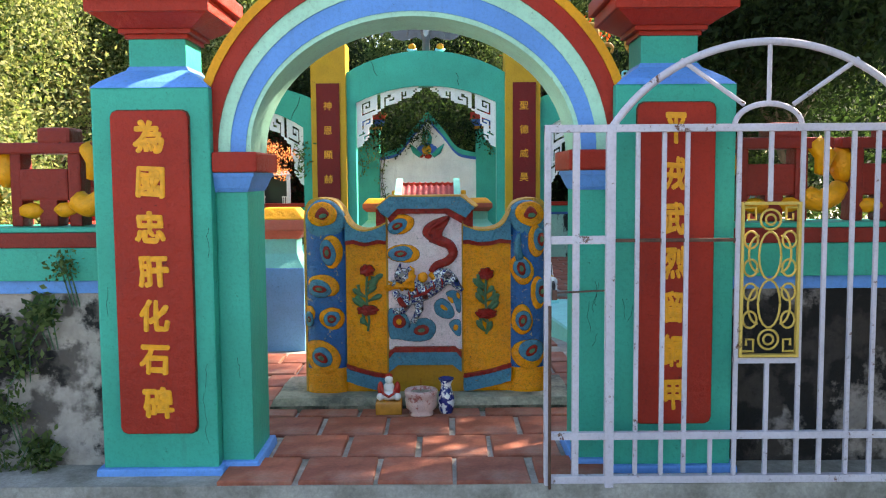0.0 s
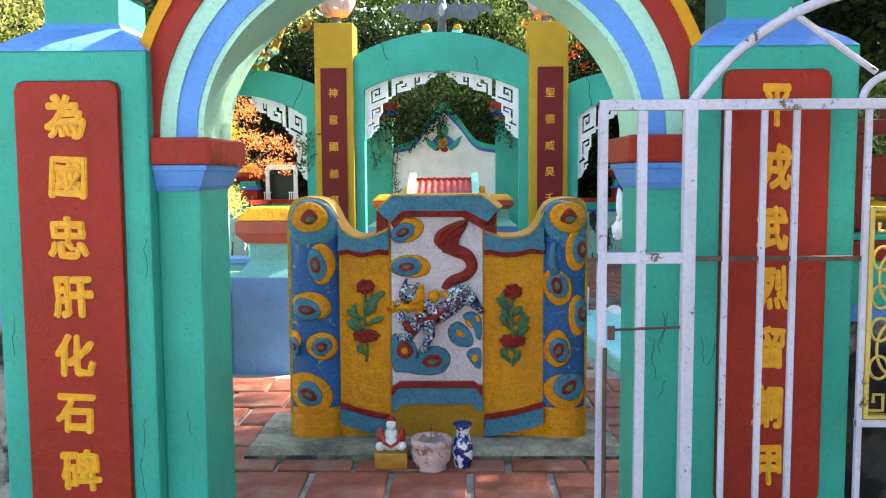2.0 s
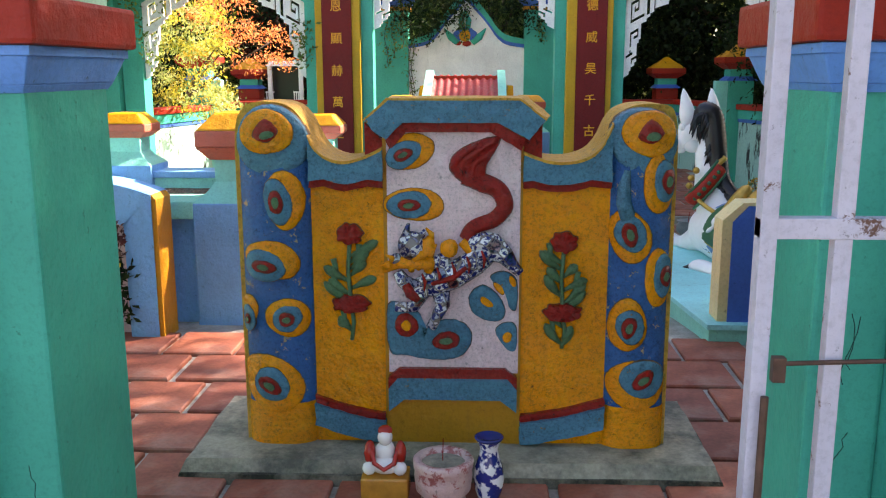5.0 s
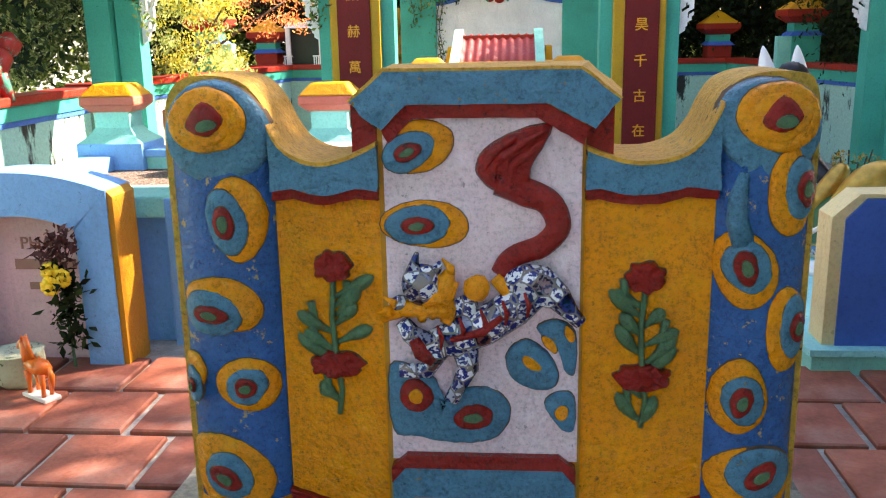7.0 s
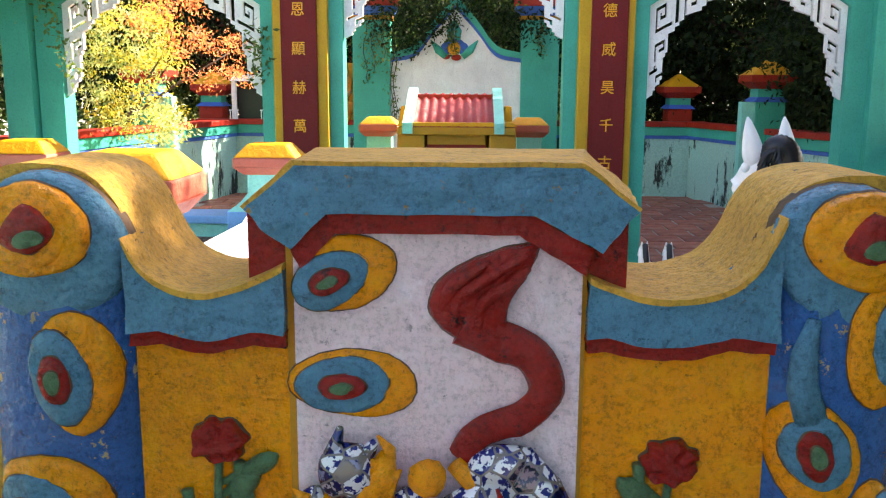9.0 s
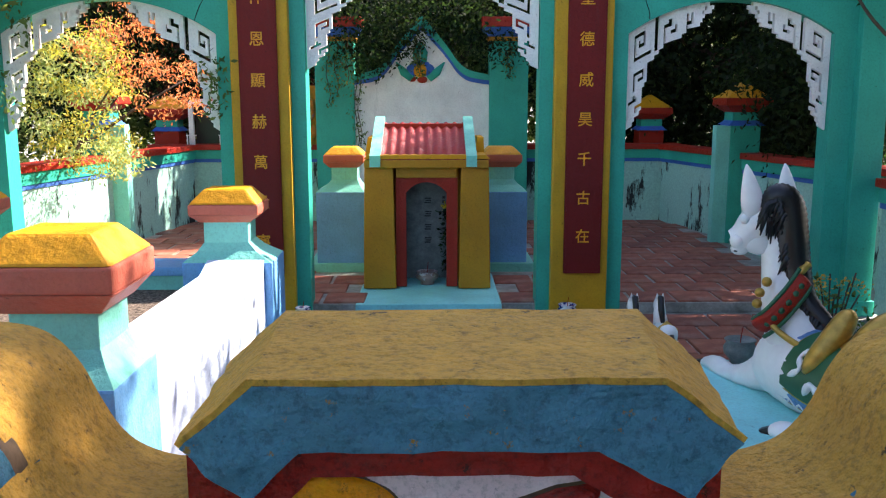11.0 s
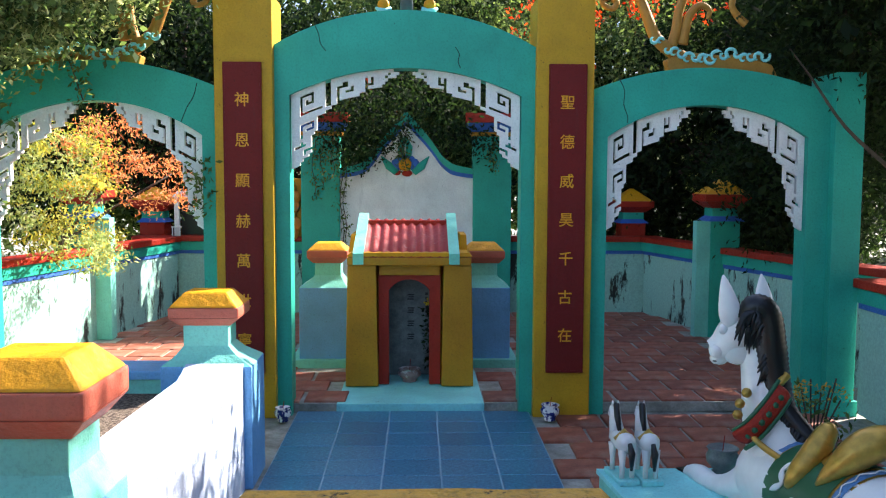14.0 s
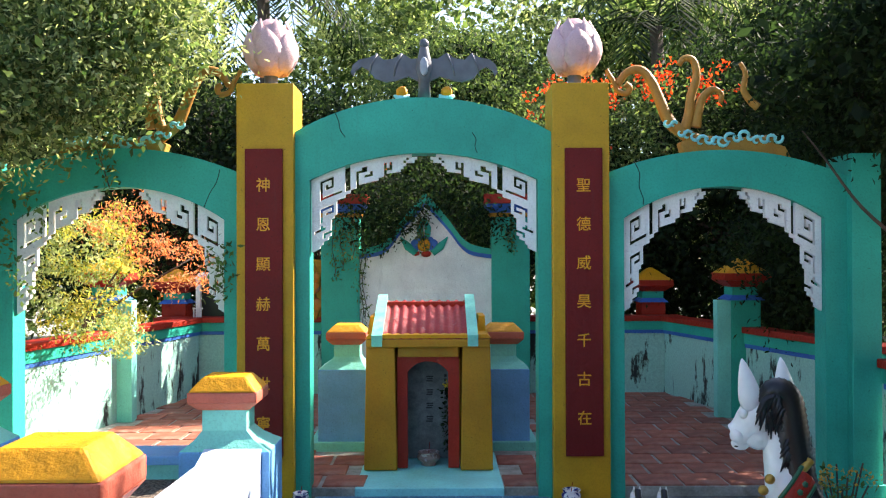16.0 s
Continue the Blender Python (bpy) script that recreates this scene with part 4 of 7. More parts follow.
limb([(-0.27, 0.03, 0.79), (-0.24, 0.035, 0.81), (-0.21, 0.03, 0.80)], [0.016, 0.02, 0.014], b)
ball((-0.135, D - 0.02, 0.83), 0.036, b, 2, 0.1, (1, 0.6, 1))
limb([(-0.09, 0.012, 0.855), (-0.06, 0.014, 0.825), (-0.045, 0.012, 0.79)], [0.016, 0.02, 0.012], b)
mane = part("tiger_mane", b, S_YEL, scr, "ochre yellow jaw and mane", True)
rng = random.Random(31)
for k in range(26):
    a = rng.uniform(-0.6, 2.6)
    x0, z0 = (-0.215 + rng.uniform(-0.03, 0.02), rng.uniform(0.775, 0.865)) if k < 14 else (rng.uniform(-0.38, -0.22), rng.uniform(0.742, 0.778))
    r = rng.uniform(0.025, 0.05)
    b = bmesh.new()
    limb([(x0, 0.012, z0), (x0 + r * 0.6 * math.cos(a), 0.03, z0 + r * 0.5 * math.sin(a)), (x0 + r * math.cos(a + 0.5), 0.02, z0 + r * math.sin(a + 0.5))], [0.013, 0.011, 0.003], b)
    part("flame", b, S_YEL, mane, smooth=True)
b = bmesh.new()
limb([(-0.30, 0.02, 0.69), (-0.28, 0.028, 0.655), (-0.25, 0.03, 0.63)], [0.016, 0.022, 0.012], b)
limb([(-0.20, 0.05, 0.70), (-0.12, 0.058, 0.725), (-0.07, 0.056, 0.765)], [0.008, 0.012, 0.008], b)
for k in range(5):
    x0, z0 = -0.235 + 0.055 * k, 0.72 + 0.022 * k
    limb([(x0, 0.052, z0 + 0.02), (x0 + 0.012, 0.062, z0 - 0.01), (x0 + 0.008, 0.05, z0 - 0.045)], [0.003, 0.007, 0.003], b)
part("tiger_stripe", b, S_RED, scr, "dark red belly stripes", True)


def wavy(cx, cz, a, c, waves, amp, seed, n=40):
    out = []
    for k in range(n):
        t = 2 * math.pi * k / n
        q = 1 + amp * math.sin(waves * t + seed) + 0.5 * amp * math.sin((waves + 3) * t + 2 * seed)
        out.append((cx + a * q * math.cos(t), cz + c * q * math.sin(t)))
    return out


def peony(cx, z1, z2, zf, spread, parent, seed):
    """Two blooms on one moulded stem."""
    p = SY + 0.02
    rng = random.Random(seed)
    part("stem", tube([(cx, p - 0.008, zf), (cx + 0.01, p - 0.012, (zf + z2) / 2), (cx, p - 0.012, z2), (cx - 0.008, p - 0.012, (z1 + z2) / 2), (cx, p - 0.012, z1 - 0.03)], 0.008, 6), S_GREEN, parent, "leaf green stem", True)
    for k in range(11):
        sgn = -1 if rng.random() < 0.5 else 1
        low = k > 7
        v = rng.uniform(0.1, 0.75) if low else 0.1 + 0.66 * (k / 7)
        zb = (zf if low else z2) + ((z2 - zf) if low else (z1 - z2)) * v
        reach = spread * rng.uniform(0.55, 1.05) * (0.7 if low else 1.0)
        rise = rng.uniform(0.02, 0.07)
        x1 = cx + sgn * reach
        b = tube(smooth_line([(cx, p - 0.004, zb - 0.02), (cx + sgn * reach * 0.5, p - 0.010, zb + rise * 0.2), (x1, p - 0.010, zb + rise)], 4), [0.006, 0.007, 0.009, 0.012, 0.016, 0.019, 0.019, 0.014, 0.004], 8, None, 0.7)
        if k % 3 == 0:
            tube([(cx + sgn * reach * 0.5, p - 0.008, zb + rise * 0.2), (cx + sgn * reach * 0.62, p - 0.012, zb + rise + 0.03)], [0.008, 0.012], 7, b, 0.8)
        part("leaf", b, S_GREEN, parent, smooth=True)
    for z, a, c in ((z1, 0.05, 0.04), (z2, 0.072, 0.036)):
        b = pad(wavy(cx, z, a, c, 7, 0.07, seed), 0.03, None, lambda q: p)
        bmesh.ops.subdivide_edges(b, edges=b.edges[:], cuts=1, use_grid_fill=True)
        for v in b.verts:
            if v.co.y < p - 0.004:
                v.co.y -= 0.012 * noise.noise((v.co.x * 55, seed, v.co.z * 60))
        part("bloom", b, S_RED, parent, "dark red peony bloom", True)


peony(-0.515, 0.872, 0.60, 0.455, 0.105, scr, 1)
peony(0.295, 0.845, 0.572, 0.43, 0.09, scr, 5)

# ---- offerings before the screen ----
def figurine():
    x, y, z = -0.356, 5.50, -0.03
    b = box(x - 0.085, x + 0.085, y - 0.06, y + 0.06, z, z + 0.085, 0.008)
    for f in b.faces:
        f.material_index = 1
    g = bmesh.new()
    ball((x, y, z + 0.12), 0.062, g, 3, 0.12, (1.1, 0.8, 0.55))
    ball((x, y + 0.005, z + 0.16), 0.045, g, 3, 0.12, (0.85, 0.7, 1.05))
    ball((x - 0.055, y - 0.03, z + 0.115), 0.026, g, 2, 0.05)
    ball((x + 0.055, y - 0.03, z + 0.115), 0.026, g, 2, 0.05)
    ball((x, y - 0.005, z + 0.222), 0.03, g, 3, 0.0, (0.9, 0.9, 1.05))
    join(b, g)
    g = bmesh.new()
    ball((x, y + 0.004, z + 0.243), 0.027, g, 2, 0.0, (1, 1, 0.75))
    tube([(x - 0.05, y - 0.02, z + 0.19), (x - 0.035, y - 0.048, z + 0.14), (x, y - 0.056, z + 0.12), (x + 0.035, y - 0.048, z + 0.14), (x + 0.05, y - 0.02, z + 0.19)], 0.009, 6, g)
    ball((x - 0.055, y - 0.008, z + 0.165), 0.036, g, 2, 0, (0.6, 0.9, 1.3))
    ball((x + 0.055, y - 0.008, z + 0.165), 0.036, g, 2, 0, (0.6, 0.9, 1.3))
    for f in g.faces:
        f.material_index = 2
    join(b, g)
    solid("figurine", b, [CHINA, plain("amber_glaze", srgb(190, 130, 50), 0.25, 0, 0.2), plain("red_glaze", srgb(170, 40, 28), 0.25)], "white and red glazed seated figurine on an amber base", "figurine", smooth=True)


figurine()
b = lathe([(0.075, 0.0), (0.08, 0.012), (0.07, 0.02), (0.098, 0.05), (0.104, 0.1), (0.1, 0.128), (0.106, 0.132), (0.108, 0.158), (0.102, 0.165), (0.082, 0.163), (0.078, 0.135), (0.0, 0.13)], (-0.146, 5.46, -0.03), 28)
cen = thing("incense_bowl", (-0.146, 5.46, -0.03), "pink and white ceramic incense bowl filled with ash", "incense bowl")
part("bowl", b, paint("pink_white_ceramic", srgb(206, 176, 172), srgb(168, 96, 92), 0.45, 0.3), cen, smooth=True)
part("ash", lathe([(0.0795, 0.0), (0.05, 0.006), (0.0, 0.008)], (-0.146, 5.46, 0.115), 20), CEMENT, cen, "grey ash")
b = tube([(-0.148, 5.46, 0.115), (-0.146, 5.462, 0.205)], 0.0018, 5)
part("joss_stick", b, S_RED, cen)
vs = thing("vase", (0.016, 5.50, -0.03), "blue and white porcelain flower vase", "vase")
m, n, l, bb = material("blue_and_white_porcelain", 0.12)
l.new(ramp(n, l, noise_node(n, l, 22, 3), [(0.47, srgb(228, 230, 234)), (0.53, srgb(34, 46, 120))]), bb.inputs["Base Color"])
BW = m
part("body", lathe([(0.04, 0.0), (0.043, 0.008), (0.05, 0.03), (0.056, 0.07), (0.05, 0.12), (0.036, 0.16), (0.032, 0.185), (0.04, 0.208), (0.05, 0.222), (0.046, 0.224), (0.03, 0.19), (0.0, 0.185)], (0.016, 5.50, -0.03), 24), BW, vs, smooth=True)
part("rim", lathe([(0.048, 0.218), (0.053, 0.228), (0.046, 0.231), (0.03, 0.212)], (0.016, 5.50, -0.03), 24), COBALT, vs, "cobalt blue flared rim", True)

# ---- tomb enclosure with corner posts ----
def tomb_post(x0, x1, y0, y1, zb, h, label, cap, group="tomb posts"):
    """Pedestal, flared shoulder, neck, red block and yellow pyramid cap. cap: centre x, half width in x and y, block's foot, edge and crown heights."""
    cx, cy = (x0 + x1) / 2, (y0 + y1) / 2
    rx, ry = (x1 - x0) / 2, (y1 - y0) / 2
    p = thing("tomb_post", (cx, cy, zb), label, "post", group)
    part("pedestal", box(x0, x1, y0, y1, zb - 0.02, h, 0.012), LAV, p, "lavender blue pedestal")
    c, hx, hy, zf, ze, zt = cap
    n = 0.64
    b = bmesh.new()
    rings = [(x0 + 0.004, x1 - 0.004, y0 + 0.004, y1 - 0.004, h - 0.002)]
    for a, dz in ((0.35, 0.03), (0.68, 0.065), (1.0, 0.12)):
        rings.append((x0 + (c - hx * n - x0) * a, x1 + (c + hx * n - x1) * a, y0 + (cy - hy * n - y0) * a, y1 + (cy + hy * n - y1) * a, h + dz))
    for q, w in zip(rings, rings[1:]):
        frustum(*q, *w, bm=b)
    bmesh.ops.remove_doubles(b, verts=b.verts[:], dist=0.001)
    part("shoulder", b, MINT, p, "mint flared shoulder")
    part("neck", box(c - hx * n, c + hx * n, cy - hy * n, cy + hy * n, h + 0.11, zf + 0.01, 0.006), MINT, p)
    b = frustum(c - hx * 0.72, c + hx * 0.72, cy - hy * 0.72, cy + hy * 0.72, zf, c - hx, c + hx, cy - hy, cy + hy, zf + (ze - zf) * 0.45, 0.004)
    box(c - hx, c + hx, cy - hy, cy + hy, zf + (ze - zf) * 0.45, ze, 0.012, b)
    part("cap_block", b, BRICKRED, p, "faded brick red block with chipped corners")
    part("cap", frustum(c - hx * 0.99, c + hx * 0.99, cy - hy * 0.99, cy + hy * 0.99, ze, c - hx * 0.6, c + hx * 0.6, cy - hy * 0.6, cy + hy * 0.6, zt, 0.016), YEL, p, "yellow pyramid cap")
    return p


tomb_post(-1.76, -1.25, 7.72, 8.2, -0.06, 0.70, "lavender and mint tomb post with a yellow pyramid cap", (-1.48, 0.245, 0.235, 0.955, 1.13, 1.235))
tomb_post(-1.83, -1.225, 10.6, 11.08, -0.22, 0.60, "lavender and mint tomb post with a yellow pyramid cap", (-1.55, 0.235, 0.205, 0.86, 0.985, 1.085))
tomb_post(-3.66, -3.10, 10.6, 11.08, -0.22, 0.62, "lavender and mint tomb post with a yellow pyramid cap", (-3.38, 0.235, 0.205, 0.87, 1.0, 1.1))
tw = thing("tomb_wall", (-1.45, 9.4, -0.2), "low tomb side wall between two posts, sun-whitened in its colour", "low wall", "tomb walls")
b = bmesh.new()
prof = []
n = 24
top = []
for k in range(n + 1):
    y = 8.19 + (10.61 - 8.19) * k / n
    e = min(k, n - k) / n
    top.append((y, 0.548 + 0.07 * max(0, 1 - e / 0.055) ** 0.6))
for xa, xb in ((-1.66, -1.28),):
    skew = lambda x, y: x - (0.037 * (10.61 - y) if x < -1.5 else 0.0)
    lo = [[b.verts.new((skew(x, y), y, -0.24)) for y, z in top] for x in (xa, xb)]
    hi = [[b.verts.new((skew(x, y), y, z)) for y, z in top] for x in (xa, xb)]
    for k in range(n):
        b.faces.new((lo[1][k], lo[1][k + 1], hi[1][k + 1], hi[1][k]))
        b.faces.new((lo[0][k], hi[0][k], hi[0][k + 1], lo[0][k + 1]))
        b.faces.new((hi[0][k], hi[1][k], hi[1][k + 1], hi[0][k + 1]))
# Paler than the other lavender walls: strong sunlight is put into the colour.
part("body", b, paint("sun_whitened_blue_paint", srgb(200, 214, 236), srgb(150, 160, 170), 0.29), tw)
tw2 = thing("tomb_wall", (-2.4, 10.85, -0.2), "mint low tomb wall at the far end", "low wall", "tomb walls")
part("body", box(-3.12, -1.78, 10.68, 10.98, -0.24, 0.50, 0.01), MINT, tw2)
part("coping", box(-3.12, -1.78, 10.65, 11.01, 0.50, 0.56, 0.01), LAV, tw2)
solid("tomb_fill", box(-3.4, -1.67, 8.0, 10.69, -0.2, 0.40), GRAVEL, "brown gravel bed inside the tomb enclosure", "gravel", "stuff")
tw3 = thing("tomb_wall", (-3.5, 9.4, -0.2), "white low tomb side wall", "low wall", "tomb walls")
part("body", box(-3.62, -3.35, 8.0, 10.62, -0.24, 0.52, 0.012), LAV, tw3)
tw4 = thing("tomb_wall", (-2.6, 7.9, -0.1), "mint ledge wall between headstone and corner post", "low wall", "tomb walls")
part("body", box(-3.5, -1.75, 7.80, 8.02, -0.1, 0.60, 0.01), LAV, tw4)
part("coping", box(-3.5, -1.75, 7.72, 8.06, 0.601, 0.71, 0.012), MINT, tw4)

# headstone with a niche
hs = thing("headstone", (-2.3, 7.5, -0.06), "lavender headstone with an arched inscription niche and ochre edges", "headstone")
outer = arc3(-2.78, 0.80, -2.33, 0.885, -1.875, 0.80, 14)
inner_arc = arc3(-2.60, 0.62, -2.32, 0.685, -2.035, 0.62, 14)
part("arch_face", strip(outer, inner_arc, 7.36, 7.62), LAV, hs)
part("jamb", slab([(-2.035, -0.06), (-1.872, -0.06), (-1.872, 0.80), (-2.035, 0.63)], 7.36, 7.62), LAV, hs)
part("jamb", slab([(-2.78, -0.06), (-2.60, -0.06), (-2.60, 0.63), (-2.78, 0.80)], 7.36, 7.62), LAV, hs)
part("side", slab([(-1.872, -0.06), (-1.845, -0.06), (-1.845, 0.77), (-1.872, 0.80)], 7.37, 7.60), MUST, hs, "ochre side face")
part("tablet", slab(inner_arc + [(-2.035, -0.06), (-2.60, -0.06)], 7.50, 7.6), PINK, hs, "stained pale inscription tablet")

# ---- headstone's inscription, flowers and offerings ----
def writing(text, size, x, y, z, parent, mat):
    cu = bpy.data.curves.new("lettering", "FONT")
    cu.body, cu.size, cu.extrude, cu.align_x = text, size, 0.003, "CENTER"
    ob = new("lettering", cu)
    me = bpy.data.meshes.new_from_object(ob)
    bpy.data.objects.remove(ob)
    me.materials.append(mat)
    o = new("lettering", me)
    o.parent = parent
    o.matrix_local = Matrix.Translation(Vector((x, y, z)) - at_world(parent)) @ pose(0, 0, 0, 90)
    return o


INK = plain("faded_brown_ink", srgb(150, 110, 96), 0.7)
writing("PHẦN", 0.085, -2.27, 7.497, 0.50, hs, INK)
part("lettering_bar", box(-2.42, -2.12, 7.494, 7.502, 0.40, 0.45), INK, hs, "illegible painted line")
part("lettering_bar", box(-2.36, -2.2, 7.494, 7.502, 0.30, 0.335), INK, hs, "illegible painted line")


def leaf_cloud(name, centres, per, size, mat, seed, parent=None, spread=0.12, droop=0.0, label="", slender=0.45):
    """Many small folded leaves round the given points; one mesh."""
    rng = np.random.default_rng(seed)
    c = np.repeat(np.asarray(centres, float), per, axis=0)
    n = len(c)
    p = c + rng.normal(0, 1, (n, 3)) * spread * np.array([1, 1, 0.75])
    d = rng.normal(0, 1, (n, 3))
    d[:, 2] -= droop
    d /= np.linalg.norm(d, axis=1)[:, None]
    u = np.cross(d, rng.normal(0, 1, (n, 3)))
    u /= np.linalg.norm(u, axis=1)[:, None]
    s = size * rng.uniform(0.6, 1.3, (n, 1))
    nrm = np.cross(d, u)
    v = np.stack([p, p + d * s * 0.5 + u * s * slender * 0.5 + nrm * s * 0.08, p + d * s, p + d * s * 0.5 - u * s * slender * 0.5 + nrm * s * 0.08], 1).reshape(-1, 3)
    if parent is not None:
        v = v - np.array(at_world(parent))
    me = bpy.data.meshes.new(name)
    me.vertices.add(4 * n)
    me.vertices.foreach_set("co", v.astype(np.float32).ravel())
    me.loops.add(4 * n)
    me.loops.foreach_set("vertex_index", np.arange(4 * n, dtype=np.int32))
    me.polygons.add(n)
    me.polygons.foreach_set("loop_start", np.arange(0, 4 * n, 4, dtype=np.int32))
    me.polygons.foreach_set("loop_total", np.full(n, 4, dtype=np.int32))
    me.update(calc_edges=True)
    me.materials.append(mat)
    ob = new(name, me)
    if parent is not None:
        ob.parent = parent
    if label:
        ob["label"] = label
    return ob


bq = thing("flower_bunch", (-2.1, 7.33, -0.05), "faded flowers with yellow blooms leaning on the headstone", "flowers")
part("stem", tube([(-2.09, 7.33, -0.05), (-2.1, 7.33, 0.2), (-2.12, 7.34, 0.45)], 0.008, 6), S_GREEN, bq)
leaf_cloud("leaves", [(-2.09 + 0.02 * math.sin(k), 7.33, 0.1 + 0.03 * k) for k in range(12)], 22, 0.06, LEAFD, 5, bq, 0.03)
leaf_cloud("withered_petals", [(-2.13, 7.34, 0.56), (-2.08, 7.34, 0.58), (-2.17, 7.34, 0.53), (-2.1, 7.34, 0.5)], 40, 0.05, plain("withered_petal", srgb(84, 40, 34), 0.7), 6, bq, 0.03)
for x, z in ((-2.14, 0.44), (-2.09, 0.41), (-2.15, 0.37)):
    b = bmesh.new()
    for k in range(9):
        t = 2 * math.pi * k / 9
        ball((x + 0.03 * math.cos(t), 7.30, z + 0.03 * math.sin(t)), 0.02, b, 1, 0.1, (1, 0.5, 1))
    ball((x, 7.292, z), 0.02, b, 1)
    part("bloom", b, plain("yellow_petal", srgb(240, 200, 40), 0.5), bq, "yellow bloom", True)


def standing_horse(name, x, y, z, h, face, mats, label, group=""):
    """A small standing horse figurine, one mesh; face: the way it looks, in degrees."""
    b = bmesh.new()
    k = h / 1.0
    def put(g, i):
        for f in g.faces:
            f.material_index = i
        join(b, g)
    g = tube([(-0.26, 0, 0.5), (-0.15, 0, 0.53), (0.05, 0, 0.5), (0.2, 0, 0.54)], [0.1, 0.14, 0.12, 0.12], 10)
    for lx in (-0.2, 0.18):
        for ly in (-0.07, 0.07):
            tube([(lx, ly, 0.45), (lx - 0.02, ly, 0.25), (lx, ly, 0.06)], [0.06, 0.038, 0.035], 8, g)
    tube([(0.18, 0, 0.55), (0.27, 0, 0.72), (0.3, 0, 0.88)], [0.11, 0.085, 0.07], 10, g)
    tube([(0.28, 0, 0.9), (0.38, 0, 0.84), (0.46, 0, 0.76)], [0.07, 0.06, 0.045], 8, g)
    for ly in (-0.04, 0.04):
        tube([(0.28, ly, 0.93), (0.28, ly, 1.0)], [0.025, 0.006], 6, g)
    put(g, 0)
    g = tube([(0.1, 0, 0.62), (0.19, 0, 0.78), (0.24, 0, 0.95), (0.32, 0, 0.95)], [0.03, 0.045, 0.045, 0.025], 8)
    tube([(-0.3, 0, 0.56), (-0.38, 0, 0.45), (-0.37, 0, 0.22)], [0.03, 0.05, 0.02], 8, g)
    put(g, 1)
    g = tube([(-0.08, -0.12, 0.55), (-0.08, 0, 0.66), (-0.08, 0.12, 0.55)], [0.05, 0.05, 0.05], 8)
    put(g, 2)
    g = box(-0.34, 0.3, -0.14, 0.14, 0.0, 0.07, 0.01)
    put(g, 3)
    bmesh.ops.transform(b, matrix=pose(x, y, z, 0, 0, face) @ Matrix.Scale(k, 4), verts=b.verts)
    return solid(name, b, mats, label, "figurine", group=group, smooth=True)


AMBER = plain("orange_glaze", srgb(226, 110, 36), 0.3, 0, 0.15)
standing_horse("horse_figurine", -2.07, 6.98, -0.03, 0.27, 150, [AMBER, AMBER, AMBER, CHINA], "small orange glazed horse figurine on the tiled floor")
dish = thing("offering_bowl", (-2.24, 7.12, -0.03), "green and white offering bowl before the headstone", "bowl")
part("body", lathe([(0.07, 0), (0.1, 0.03), (0.115, 0.08), (0.11, 0.15), (0.118, 0.16), (0.1, 0.155), (0.0, 0.13)], (-2.24, 7.12, -0.03), 22), paint("mossy_glaze", srgb(176, 186, 160), srgb(70, 84, 60), 0.42), dish, smooth=True)
solid("offering_plate", lathe([(0.06, 0), (0.13, 0.04), (0.135, 0.05), (0.06, 0.02), (0, 0.02)], (-2.48, 7.1, -0.03), 22), CHINA, "white glazed offering plate on the floor", "plate", smooth=True)

# ---- horse terrace ----
tr = thing("tomb_platform", (1.9, 8.7, -0.2), "low turquoise tomb platform carrying a horse statue", "platform")
TURQ = paint("turquoise_paint", srgb(138, 222, 222), srgb(70, 90, 88), 0.34)
b = bmesh.new()
f0 = [(1.275, 7.4), (3.6, 7.4), (3.6, 10.05), (1.0, 10.05)]
lo, hi = [b.verts.new((x, y, -0.24)) for x, y in f0], [b.verts.new((x, y, 0.04)) for x, y in f0]
for k in range(4):
    b.faces.new((lo[k], lo[(k + 1) % 4], hi[(k + 1) % 4], hi[k]))
part("body", b, MINT, tr, "mint side faces")
b = bmesh.new()
f0 = [(1.26, 7.385), (3.6, 7.385), (3.6, 10.07), (0.985, 10.07)]
lo, hi = [b.verts.new((x, y, 0.04)) for x, y in f0], [b.verts.new((x, y, 0.07)) for x, y in f0]
b.faces.new(hi)
b.faces.new(lo[::-1])
for k in range(4):
    b.faces.new((lo[k], lo[(k + 1) % 4], hi[(k + 1) % 4], hi[k]))
part("top", b, TURQ, tr, "turquoise top slab")

tb = thing("tombstone", (1.8, 7.65, 0.07), "blue tombstone front with cream chamfered edges on the platform", "tombstone")
part("front", slab([(1.385, 0.071), (2.35, 0.071), (2.35, 0.70), (1.47, 0.735), (1.385, 0.645)], 7.445, 7.50), NAVY, tb, "deep blue face")
part("edge", strip([(1.33, 0.071), (1.33, 0.655), (1.44, 0.755), (2.36, 0.765)], [(1.386, 0.071), (1.386, 0.648), (1.468, 0.737), (2.36, 0.74)], 7.455, 7.63), paint("cream_paint", srgb(226, 206, 150), srgb(130, 120, 100), 0.3), tb, "cream border")
part("body", slab([(1.35, 0.071), (2.34, 0.071), (2.34, 0.745), (1.45, 0.745), (1.35, 0.65)], 7.50, 7.62), WHITE, tb, "white body")


